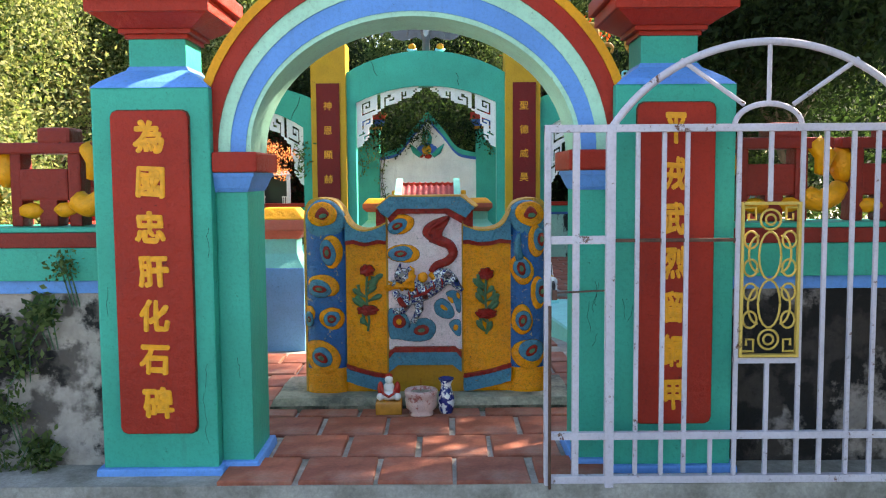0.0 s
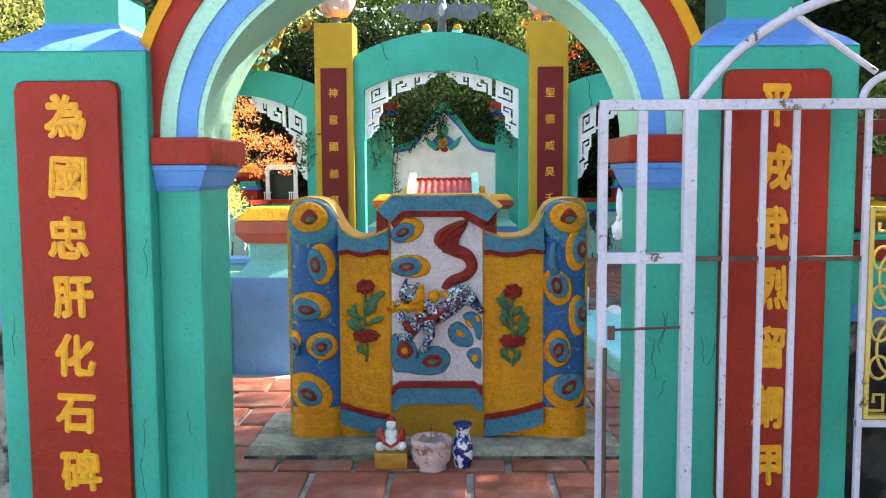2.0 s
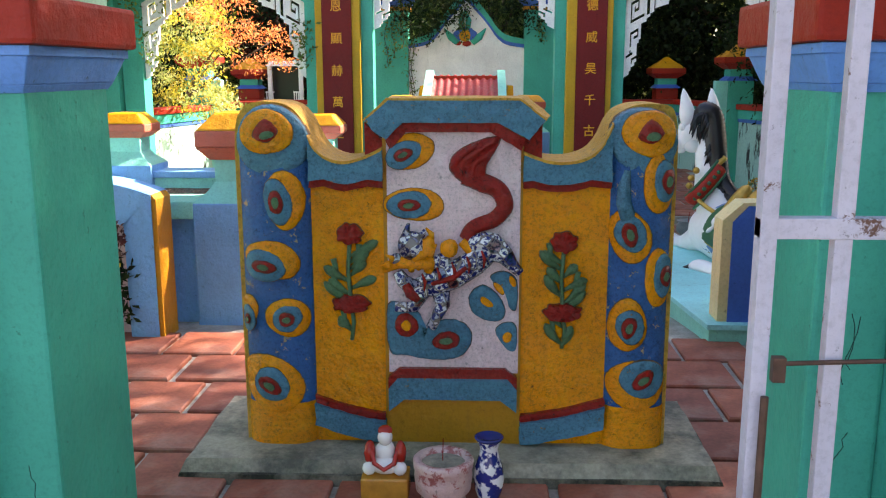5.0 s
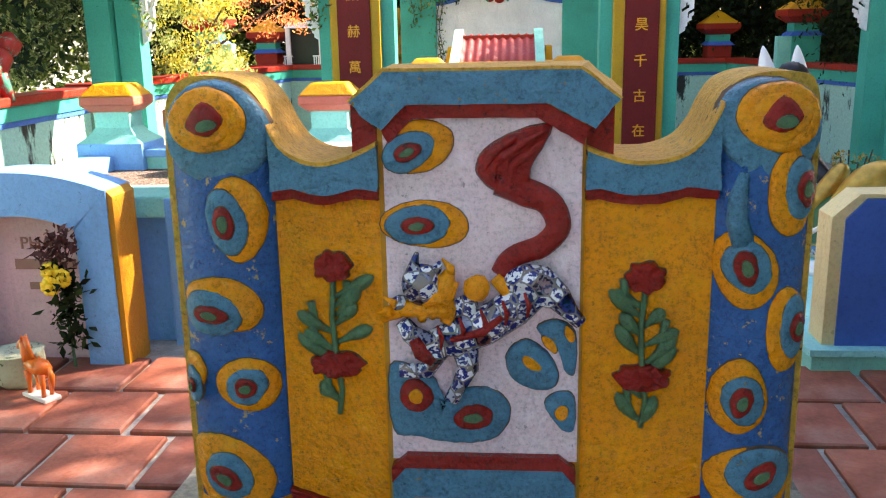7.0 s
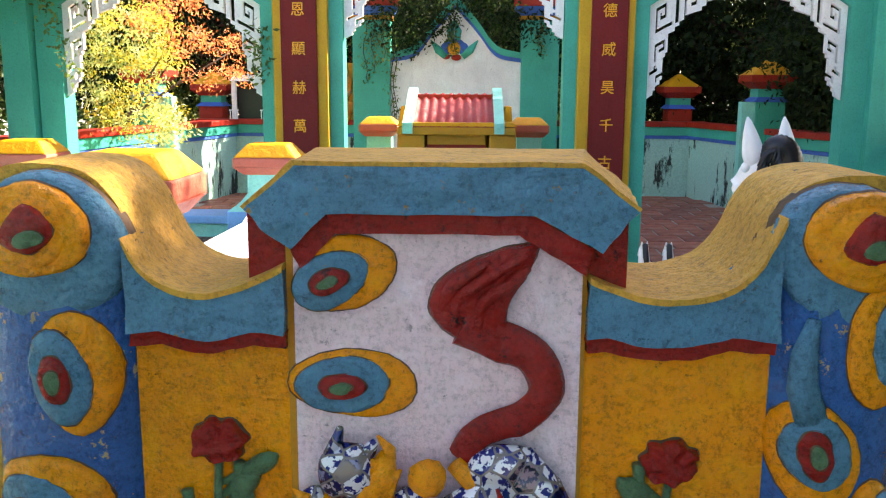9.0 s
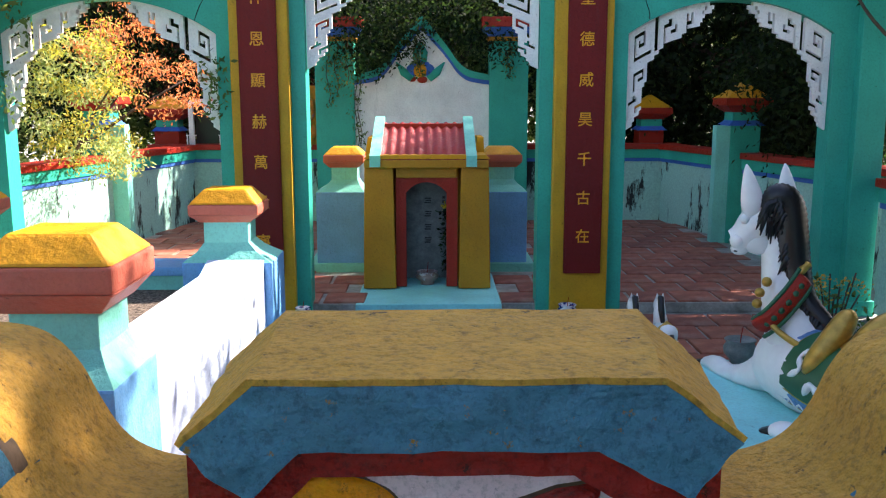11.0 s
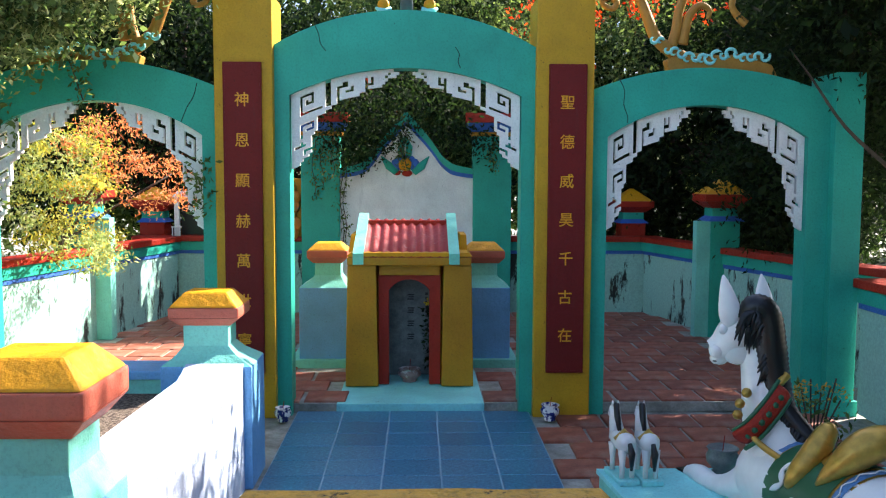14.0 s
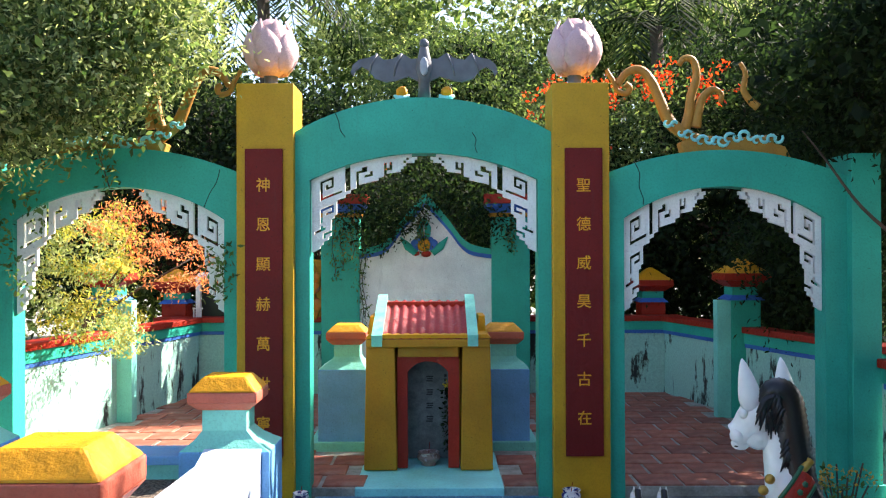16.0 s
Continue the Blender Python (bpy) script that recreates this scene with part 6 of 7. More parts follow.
# ---- white fretwork fringes ----
FRET = """
############..######################..
############..####################.###
###.....####..####..######.#.####.###.
###.###.####..##....######.#.#####....
###.#.#.####..##.####.####...####.....
###.#...####..##.##...####.#####......
###.########..##.#########............
###.########..##.#######..............
###........#..##......................
##############........................
############..........................
#########.............................
###.....#.............................
###.###.#.............................
###.#...#.............................
###.#####.............................
###.####..............................
#######...............................
###.###...............................
#....##...............................
#######...............................
####..................................
####.##...............................
######................................
####..................................
###...................................
""".split()


def fringe(parent, xj, s, head, cu, cd):
    """Pierced meander board from the jamb at xj, cut to follow the arch line head(x); cu, cd: size of one step."""
    b = bmesh.new()
    seen = {}
    def vert(u, d, y):
        if (u, d, y) not in seen:
            x = xj + s * (0.008 + u * cu)
            seen[u, d, y] = b.verts.new((x, y, head(x) - 0.012 - d * cd))
        return seen[u, d, y]
    on = lambda r, c: 0 <= r < len(FRET) and 0 <= c < len(FRET[r]) and FRET[r][c] == "#"
    ya, yb = 12.51, 12.56
    for r in range(len(FRET)):
        for c in range(len(FRET[r])):
            if not on(r, c):
                continue
            for y in (ya, yb):
                b.faces.new((vert(c, r, y), vert(c + 1, r, y), vert(c + 1, r + 1, y), vert(c, r + 1, y)))
            for dr, dc, p, q in ((-1, 0, (c, r), (c + 1, r)), (1, 0, (c, r + 1), (c + 1, r + 1)), (0, -1, (c, r), (c, r + 1)), (0, 1, (c + 1, r), (c + 1, r + 1))):
                if not on(r + dr, c + dc):
                    b.faces.new((vert(*p, ya), vert(*q, ya), vert(*q, yb), vert(*p, yb)))
    part("fretwork", b, WHITE, parent, "white pierced fretwork")


def head_line(x0, zi, zm, x1):
    pts = arc3(x0, zi, (x0 + x1) / 2, zm, x1, zi, 40)
    return lambda x: float(np.interp(x, [p[0] for p in pts], [p[1] for p in pts])) + 0.012


for par, x0, x1, zi, zm, ku, kd in ((mid, -1.226, 0.776, 2.565, 2.80, 0.0246, 0.0246), (right, 1.53, 3.30, 2.22, 2.50, 0.0192, 0.0318), (left, -3.82, -1.975, 2.22, 2.51, 0.0198, 0.0318)):
    hl = head_line(x0, zi, zm, x1)
    fringe(par, x0, 1, hl, ku, kd)
    fringe(par, x1, -1, hl, ku, kd)

# ---- lotus buds, bat and scrolls on the inner arch ----
def lotus(x):
    p = thing("lotus_finial", (x, 12.6, 3.40), "pale pink cement lotus bud finial on the pillar", "finial", "lotus finials")
    part("stalk", lathe([(0.065, 0), (0.06, 0.06), (0.065, 0.12)], (x, 12.6, 3.40), 14), GREY, p, "dark grey stalk")
    part("heart", lathe([(0.06, 0.10), (0.2, 0.2), (0.235, 0.33), (0.2, 0.46), (0.13, 0.55), (0.05, 0.61), (0.01, 0.62)], (x, 12.6, 3.40), 20), PINK, p, smooth=True)
    for ring, (cnt, r0, top, zmid, out) in enumerate(((6, 0.245, 0.50, 0.28, 0.025), (6, 0.225, 0.60, 0.42, 0.0))):
        for k in range(cnt):
            a = 2 * math.pi * (k + 0.5 * ring) / cnt - math.pi / 2
            b = bmesh.new()
            rows = []
            for i in range(7):
                t = i / 6
                z = 0.12 + (top - 0.12) * t
                r = r0 * math.sin(math.pi * (0.22 + 0.56 * t)) + out * t * t * 1.6
                hw = 0.62 * math.sin(math.pi * (0.16 + 0.84 * t)) ** 0.8 if t < 1 else 0.0
                rows.append([b.verts.new((x + (r - 0.012 * abs(u)) * math.cos(a + u * hw), 12.6 + (r - 0.012 * abs(u)) * math.sin(a + u * hw), 3.40 + z)) for u in (-1, -0.5, 0, 0.5, 1)])
            for q, w in zip(rows, rows[1:]):
                for j in range(4):
                    b.faces.new((q[j], q[j + 1], w[j + 1], w[j]))
            bmesh.ops.remove_doubles(b, verts=b.verts, dist=0.0005)
            bmesh.ops.solidify(b, geom=b.faces[:], thickness=0.012)
            part("petal", b, PINK, p, smooth=True)
    return p


lotus(-1.59)
lotus(1.125)
bat = thing("bat_finial", (-0.22, 12.6, 3.275), "grey cement bat with spread wings on the arch crown", "finial")
for s in (-1, 1):
    top = [(0.03, 3.66), (0.12, 3.655), (0.20, 3.71), (0.27, 3.66), (0.36, 3.645), (0.42, 3.70), (0.50, 3.665), (0.58, 3.65), (0.64, 3.60), (0.655, 3.53), (0.63, 3.505), (0.61, 3.55), (0.56, 3.585), (0.50, 3.56), (0.44, 3.48), (0.34, 3.45), (0.24, 3.465), (0.14, 3.50), (0.06, 3.46), (0.03, 3.44)]
    part("wing", slab([(-0.22 + s * u, z) for u, z in (top if s > 0 else top[::-1])], 12.57, 12.61, 0.0), GREY, bat)
    for u in (0.2, 0.42):
        b = tube([(-0.22 + s * u, 12.565, 3.70), (-0.22 + s * (u + 0.05), 12.56, 3.60), (-0.22 + s * (u + 0.07), 12.565, 3.5)], [0.012, 0.01, 0.005], 6)
        part("wing_finger", b, GREY, bat, smooth=True)
    b = bmesh.new()
    ball((-0.22 + s * 0.2, 12.58, 3.355), 0.055, b, 2, 0.1, (1, 0.8, 1))
    part("foot_fruit", b, YEL, bat, "yellow fruit", True)
    part("foot_leaf", tube([(-0.22 + s * 0.13, 12.58, 3.31), (-0.22 + s * 0.22, 12.57, 3.30), (-0.22 + s * 0.27, 12.58, 3.33)], [0.03, 0.035, 0.01], 8), TURQ, bat, "turquoise leaf", True)
part("body", tube([(-0.22, 12.57, 3.80), (-0.22, 12.56, 3.72), (-0.22, 12.55, 3.58), (-0.22, 12.56, 3.46), (-0.22, 12.58, 3.28)], [0.03, 0.045, 0.075, 0.05, 0.06], 12), GREY, bat, smooth=True)
part("breast", ball((-0.22, 12.485, 3.57), 0.05, None, 2, 0, (0.8, 0.4, 1.7)), plain("pale_grey_paint", srgb(150, 160, 172), 0.5), bat, "pale breast", True)
part("head", ball((-0.22, 12.55, 3.785), 0.045, None, 2), GREY, bat, smooth=True)


def scroll(cx, s):
    """Ochre dragon-tail scrolls with turquoise foliage on a side arch."""
    p = thing("ridge_scroll", (cx, 12.6, 2.8), "ochre dragon-tail scrollwork with turquoise leaves on the side arch", "ridge ornament", "ridge scrolls")
    X = lambda u: cx + s * u
    for pts, r0, r1 in (
        ([(-0.98, 3.56), (-0.92, 3.46), (-0.88, 3.37), (-0.80, 3.345), (-0.77, 3.40), (-0.81, 3.43)], 0.02, 0.03),
        ([(-0.88, 3.42), (-0.80, 3.53), (-0.68, 3.56), (-0.58, 3.46), (-0.50, 3.28), (-0.42, 3.10), (-0.28, 2.98), (-0.1, 2.90), (0.2, 2.88), (0.5, 2.90)], 0.03, 0.075),
        ([(-0.33, 3.60), (-0.28, 3.66), (-0.20, 3.64), (-0.17, 3.50), (-0.22, 3.32), (-0.24, 3.16), (-0.28, 3.02)], 0.025, 0.05),
        ([(0.04, 3.26), (0.05, 3.34), (-0.03, 3.38), (-0.12, 3.30), (-0.16, 3.16), (-0.18, 3.04)], 0.02, 0.05),
        ([(0.22, 3.62), (0.27, 3.52), (0.25, 3.38), (0.31, 3.28), (0.38, 3.22)], 0.02, 0.04),
    ):
        line = smooth_line([(X(u), 12.6, z) for u, z in pts], 5)
        m = len(line) - 1
        part("tail", tube(line, [r0 + (r1 - r0) * k / m for k in range(m + 1)], 10, None, 0.8), paint("ochre_scroll_paint", srgb(172, 124, 52), srgb(110, 90, 50), 0.32) if "ochre_scroll_paint" not in bpy.data.materials else bpy.data.materials["ochre_scroll_paint"], p, smooth=True)
    rng = random.Random(3)
    for k in range(17):
        u = -0.46 + 0.98 * k / 16
        z = 2.885 + 0.62 * max(0, -u - 0.2) + rng.uniform(-0.02, 0.04)
        t0, turn, r = rng.uniform(-0.4, 0.6), (1 if k % 2 else -1), rng.uniform(0.03, 0.065)
        curl = []
        for i in range(10):
            a, q = t0 + turn * i * 0.55, r * (1 - i / 13)
            curl.append((X(u) + q * math.cos(a), 12.515, z + 0.03 + q * math.sin(a)))
        part("curl_leaf", tube(curl, [0.010, 0.014, 0.016, 0.016, 0.014, 0.012, 0.011, 0.010, 0.008, 0.004], 7), TURQ, p, "turquoise moulded leaf", True)
    hump = [(X(-0.30), 2.76), (X(-0.34), 2.90), (X(-0.18), 2.965), (X(0.1), 2.945), (X(0.38), 2.93), (X(0.6), 2.86), (X(0.66), 2.74)]
    part("bed", slab(hump, 12.53, 12.67, 0.015), bpy.data.materials["ochre_scroll_paint"], p)


scroll(2.39, 1)
def crack(parent, pts):
    part("crack", tube(smooth_line([(x, 12.449, z) for x, z in pts], 3), 0.004, 5), bpy.data.materials["crack_dirt"], parent, "hairline crack")


crack(mid, [(-1.0, 3.15), (-0.97, 3.08), (-0.955, 3.0), (-0.91, 2.94)])
crack(mid, [(0.245, 2.8), (0.225, 2.86), (0.235, 2.92), (0.20, 2.98)])
crack(right, [(1.62, 2.72), (1.67, 2.62), (1.665, 2.5), (1.70, 2.4), (1.70, 2.34)])
crack(left, [(-2.15, 2.33), (-2.1, 2.45), (-2.04, 2.55), (-2.01, 2.66)])
scroll(-2.84, -1)

# ---- side wall ornaments ----
def wall_beast(x, y, z, face, label):
    p = thing("wall_ornament", (x, y, z), label, "ornament", "wall ornaments")
    b = bmesh.new()
    M = pose(x, y, z, 0, 0, face)
    g = tube(smooth_line([(-0.45, 0, 0.05), (-0.25, 0, 0.22), (0.0, 0, 0.30), (0.2, 0, 0.26), (0.36, 0, 0.42)], 4), [0.03, 0.06, 0.09, 0.11, 0.13, 0.14, 0.14, 0.14, 0.13, 0.12, 0.11, 0.1, 0.1, 0.1, 0.1, 0.1, 0.06], 10)
    ball((0.42, 0, 0.48), 0.11, g, 2, 0.2)
    for lx in (-0.1, 0.22):
        tube([(lx, 0.06, 0.25), (lx + 0.05, 0.08, 0.0)], [0.07, 0.05], 8, g)
        tube([(lx, -0.06, 0.25), (lx + 0.05, -0.08, 0.0)], [0.07, 0.05], 8, g)
    bmesh.ops.transform(g, matrix=M, verts=g.verts)
    part("body", g, paint("red_teal_beast", srgb(150, 40, 32), srgb(50, 150, 120), 0.46) if "red_teal_beast" not in bpy.data.materials else bpy.data.materials["red_teal_beast"], p, smooth=True)
    return p


wall_beast(-4.45, 10.6, 0.95, 80, "red and teal moulded beast on the side wall")
wall_beast(3.85, 10.9, 0.95, 100, "red and teal moulded beast on the side wall")

# ---- iron gate leaf ----
gt = thing("iron_gate", (1.45, 4.22, -0.08), "grey-white painted iron gate leaf with yellow cast panel, standing open", "gate")
GY = 4.22


def rail(x0, x1, z0, z1, d=0.035, mat=None, name="rail", label=""):
    return part(name, box(x0, x1, GY - d / 2, GY + d / 2, z0, z1, 0.003), mat or IRON, gt, label)


rail(0.505, 2.40, 1.715, 1.752, 0.04)
rail(0.505, 2.40, -0.05, -0.012, 0.04)
rail(0.505, 2.40, 0.175, 0.212, 0.036)
rail(0.505, 0.845, 1.165, 1.205, 0.038)
for x, w, z0, z1, d in ((0.505, 0.032, -0.07, 1.75, 0.042), (0.645, 0.034, -0.01, 1.715, 0.03), (0.81, 0.045, -0.10, 1.75, 0.045), (2.36, 0.045, -0.10, 1.75, 0.045)):
    rail(x, x + w, z0, z1, d, None, "stile")
for x in (0.955, 1.085, 1.20, 1.455, 1.77, 1.885, 2.02, 2.14, 2.25):
    rail(x, x + 0.022, -0.012 if x not in (1.2,) else 0.0, 1.715, 0.02, None, "bar")
for z0, z1 in ((-0.012, 0.175), (0.21, 0.575), (1.37, 1.715)):
    rail(1.612, 1.634, z0, z1, 0.02, None, "bar")
rail(1.335, 1.355, -0.012, 0.175, 0.02, None, "bar")
rail(1.455, 1.79, 0.56, 0.588, 0.03)
rail(0.846, 1.455, 1.172, 1.19, 0.016, STEEL, "tie_rod", "rusty tie rod")
ac = arc3(0.835, 1.735, 1.605, 2.15, 2.375, 1.735, 36)
part("top_arch", tube([(x, GY, z) for x, z in ac], 0.019, 8), IRON, gt, smooth=True)
ac2 = arc(1.605, 1.745, 0.165, 0.105, 180, 0, 20)
part("inner_arch", tube([(x, GY, z) for x, z in ac2], 0.014, 8), IRON, gt, smooth=True)
for (xa, za), (xb, zb) in (((1.17, 2.065), (1.485, 1.845)), ((1.605, 2.15), (1.605, 1.85)), ((2.04, 2.065), (1.725, 1.845))):
    part("spoke", tube([(xa, GY, za), (xb, GY, zb)], 0.012, 6), IRON, gt)
part("bolt", tube([(0.54, GY - 0.03, 0.925), (0.80, GY - 0.03, 0.935)], 0.005, 8), STEEL, gt, "rusty sliding bolt")
part("bolt_plate", box(0.54, 0.565, GY - 0.042, GY - 0.02, 0.89, 0.94, 0.003), STEEL, gt)
part("drop_bar", tube([(0.53, GY - 0.035, -0.07), (0.53, GY - 0.035, 0.86)], 0.008, 8), STEEL, gt, "rusty drop bar")
pn = part("cast_panel", strip([(1.478, 0.592), (1.478, 1.368), (1.775, 1.368), (1.775, 0.592), (1.478, 0.592)], [(1.492, 0.606), (1.492, 1.354), (1.761, 1.354), (1.761, 0.606), (1.492, 0.606)], GY - 0.02, GY + 0.01), IRONY, gt, "yellow cast iron panel")
pc, pz = 1.6265, 0.98


def loop_tube(cx, cz, a, c, name="panel_scroll", t0=0, t1=360, r=0.006):
    line = [(x, GY - 0.005, z) for x, z in arc(cx, cz, a, c, t0, t1, 18)]
    part(name, tube(line, r, 6), IRONY, pn, smooth=True)


for dz in (-0.12, 0.12):
    loop_tube(pc, pz + dz, 0.055, 0.12)
for dz in (-0.30, 0.30):
    loop_tube(pc, pz + dz, 0.05, 0.05)
    loop_tube(pc, pz + dz, 0.025, 0.025)
for s in (-1, 1):
    for dz in (-0.20, -0.06, 0.06, 0.20):
        loop_tube(pc + s * 0.095, pz + dz, 0.034, 0.042)
    for dz in (-0.13, 0.13):
        loop_tube(pc + s * 0.055, pz + dz, 0.05, 0.09, t0=90 if s < 0 else -90, t1=270 if s < 0 else 90)
    for dz in (-1, 1):
        k = [(pc + s * 0.13, pz + dz * 0.36), (pc + s * 0.075, pz + dz * 0.36), (pc + s * 0.075, pz + dz * 0.30), (pc + s * 0.11, pz + dz * 0.30), (pc + s * 0.11, pz + dz * 0.33)]
        part("panel_key", tube([(x, GY - 0.005, z) for x, z in k], 0.007, 4), IRONY, pn)

# ---- trees and creepers ----
def clump_points(blobs, n, seed):
    """Twig ends scattered near the skin of some ellipsoids."""
    rng = np.random.default_rng(seed)
    out = []
    vol = np.array([b[3] * b[4] + b[4] * b[5] + b[3] * b[5] for b in blobs])
    for (cx, cy, cz, rx, ry, rz), share in zip(blobs, vol / vol.sum()):
        m = max(3, int(n * share))
        d = rng.normal(0, 1, (m, 3))
        d /= np.linalg.norm(d, axis=1)[:, None]
        r = rng.uniform(0.55, 1.05, (m, 1)) ** 0.6
        out.append(np.array([cx, cy, cz]) + d * r * np.array([rx, ry, rz]))
    return np.concatenate(out)


def tree(x, y, h, blobs, n, per, size, mat, seed, label, spread=0.22, trunk=0.14, slender=0.45, z0=-0.2, inner=None):
    p = thing("tree", (x, y, z0), label, "tree", "trees round the yard")
    b = tube(smooth_line([(x, y, z0), (x + 0.1, y, h * 0.35), (x - 0.1, y + 0.1, h * 0.7), (x, y, h)], 4), [trunk * (1 - 0.8 * k / 12) for k in range(13)], 9)
    part("trunk", b, BARK, p, smooth=True)
    for k, q in enumerate(blobs):
        part("limb", tube(smooth_line([(x, y, h * (0.35 + 0.05 * (k % 5))), ((x + q[0]) / 2, (y + q[1]) / 2, (h * 0.5 + q[2]) / 2 + 0.2), (q[0], q[1], q[2])], 4), [trunk * 0.5 * (1 - 0.85 * i / 8) for i in range(9)], 6), BARK, p, smooth=True)
    leaf_cloud("crown", clump_points(blobs, int(n * 1.35), seed), int(per * 1.25), size * 0.8, mat, seed + 1, p, spread, 0.3, slender=slender)
    # Inner fill in a darker leaf, so the crown's depth shade is coloured in.
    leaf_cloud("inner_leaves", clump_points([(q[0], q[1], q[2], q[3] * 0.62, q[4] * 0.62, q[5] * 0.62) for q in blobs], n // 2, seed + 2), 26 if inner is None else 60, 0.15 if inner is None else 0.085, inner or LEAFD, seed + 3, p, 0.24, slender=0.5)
    return p


# sunlit trees beyond the west wall; sunlight is also put into their leaf colour
tree(-6.3, 8.5, 3.2, [(-6.0, 8.0, 2.6, 1.3, 1.6, 1.5), (-6.8, 9.5, 3.4, 1.6, 1.8, 1.4), (-5.8, 6.8, 1.6, 0.9, 1.2, 1.2), (-7.5, 7.0, 2.6, 1.4, 1.4, 1.8), (-5.4, 10.4, 3.0, 1.1, 1.3, 1.8), (-5.0, 9.0, 1.6, 0.6, 0.9, 0.9)], 1250, 62, 0.085, leaf("sun_painted_pale_leaf", srgb(86, 104, 56), srgb(170, 168, 118), (1.3, 1.35, 0.9)), 21, "bushy pale green tree in full sun", inner=LEAF)
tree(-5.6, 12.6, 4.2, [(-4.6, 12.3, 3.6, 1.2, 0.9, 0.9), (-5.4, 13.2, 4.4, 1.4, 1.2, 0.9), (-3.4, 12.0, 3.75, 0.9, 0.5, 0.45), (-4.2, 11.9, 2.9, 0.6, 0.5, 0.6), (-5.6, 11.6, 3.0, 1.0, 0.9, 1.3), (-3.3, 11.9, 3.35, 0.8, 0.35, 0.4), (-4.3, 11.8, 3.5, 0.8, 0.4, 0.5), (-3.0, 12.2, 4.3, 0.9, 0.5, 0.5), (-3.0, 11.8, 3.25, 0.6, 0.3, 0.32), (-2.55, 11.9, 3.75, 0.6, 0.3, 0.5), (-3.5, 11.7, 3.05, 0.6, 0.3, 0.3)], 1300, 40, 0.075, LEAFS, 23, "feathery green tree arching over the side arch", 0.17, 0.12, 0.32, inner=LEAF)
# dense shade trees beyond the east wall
# High and lane-side boughs are unseen, added to block sun and sky light.
tree(5.6, 8.0, 3.9, [(5.4, 7.5, 2.8, 1.3, 1.7, 1.6), (6.4, 9.5, 3.8, 1.6, 1.8, 1.7), (6.0, 5.4, 2.6, 1.4, 1.3, 1.9), (5.2, 7.5, 6.0, 1.0, 1.2, 0.9), (5.9, 8.2, 6.9, 1.0, 0.9, 0.7), (5.0, 8.4, 5.3, 1.0, 1.1, 0.9), (5.6, 9.4, 5.0, 0.9, 0.8, 0.9), (3.7, 4.4, 4.7, 1.7, 1.5, 0.7), (5.2, 4.6, 4.4, 1.3, 1.4, 0.9), (4.6, 2.6, 4.0, 1.7, 1.5, 0.9), (4.6, 2.4, 2.6, 1.3, 1.5, 1.6), (6.2, 2.4, 2.8, 1.3, 1.8, 1.9), (6.0, 10.7, 7.0, 1.2, 1.1, 0.5), (4.5, 8.2, 5.2, 0.8, 0.8, 0.5)], 1700, 34, 0.13, LEAFD, 25, "dense dark green shade tree with added unseen boughs")
# Never in view; added to darken the right garden wall.
tree(6.4, 0.6, 4.4, [(5.3, 1.2, 3.6, 1.5, 1.5, 1.8), (4.5, 2.6, 4.6, 1.5, 1.3, 0.9), (6.8, -0.6, 4.0, 1.8, 1.8, 2.0), (5.4, -1.8, 4.6, 1.7, 1.6, 1.4)], 700, 34, 0.14, LEAFD, 37, "unseen tree added beside the lane to block sky light")
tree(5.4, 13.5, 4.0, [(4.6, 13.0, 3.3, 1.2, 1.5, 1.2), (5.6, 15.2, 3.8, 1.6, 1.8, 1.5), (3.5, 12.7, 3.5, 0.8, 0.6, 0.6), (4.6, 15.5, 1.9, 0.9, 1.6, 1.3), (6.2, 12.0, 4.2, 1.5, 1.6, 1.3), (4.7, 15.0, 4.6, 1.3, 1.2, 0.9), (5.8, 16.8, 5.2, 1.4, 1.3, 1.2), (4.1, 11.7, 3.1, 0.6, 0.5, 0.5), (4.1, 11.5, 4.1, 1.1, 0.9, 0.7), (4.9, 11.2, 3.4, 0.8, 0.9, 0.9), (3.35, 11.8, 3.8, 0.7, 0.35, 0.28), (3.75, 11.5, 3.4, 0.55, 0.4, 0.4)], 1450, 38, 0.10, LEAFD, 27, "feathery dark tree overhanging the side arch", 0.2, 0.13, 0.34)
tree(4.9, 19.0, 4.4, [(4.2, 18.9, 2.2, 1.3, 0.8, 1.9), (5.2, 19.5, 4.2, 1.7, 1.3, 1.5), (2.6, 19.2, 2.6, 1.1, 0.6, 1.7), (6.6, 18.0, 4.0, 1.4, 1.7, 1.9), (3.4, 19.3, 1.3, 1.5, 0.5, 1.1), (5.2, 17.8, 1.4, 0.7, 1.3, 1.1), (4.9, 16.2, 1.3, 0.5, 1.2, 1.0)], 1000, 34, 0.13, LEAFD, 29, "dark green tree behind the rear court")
# trees behind the rear wall
tree(0.2, 20.6, 4.6, [(0.0, 20.5, 3.9, 1.7, 0.9, 1.5), (-1.3, 20.3, 3.0, 1.1, 0.7, 1.5), (1.4, 20.2, 2.9, 1.1, 0.7, 1.6), (0.4, 21.3, 5.2, 1.6, 1.0, 0.9)], 620, 40, 0.10, LEAF, 31, "leafy tree behind the shrine wall")
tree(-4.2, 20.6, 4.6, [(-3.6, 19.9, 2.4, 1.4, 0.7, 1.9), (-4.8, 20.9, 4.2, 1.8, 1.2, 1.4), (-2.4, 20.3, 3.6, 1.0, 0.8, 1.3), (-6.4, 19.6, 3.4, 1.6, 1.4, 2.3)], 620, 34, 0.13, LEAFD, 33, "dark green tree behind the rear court")
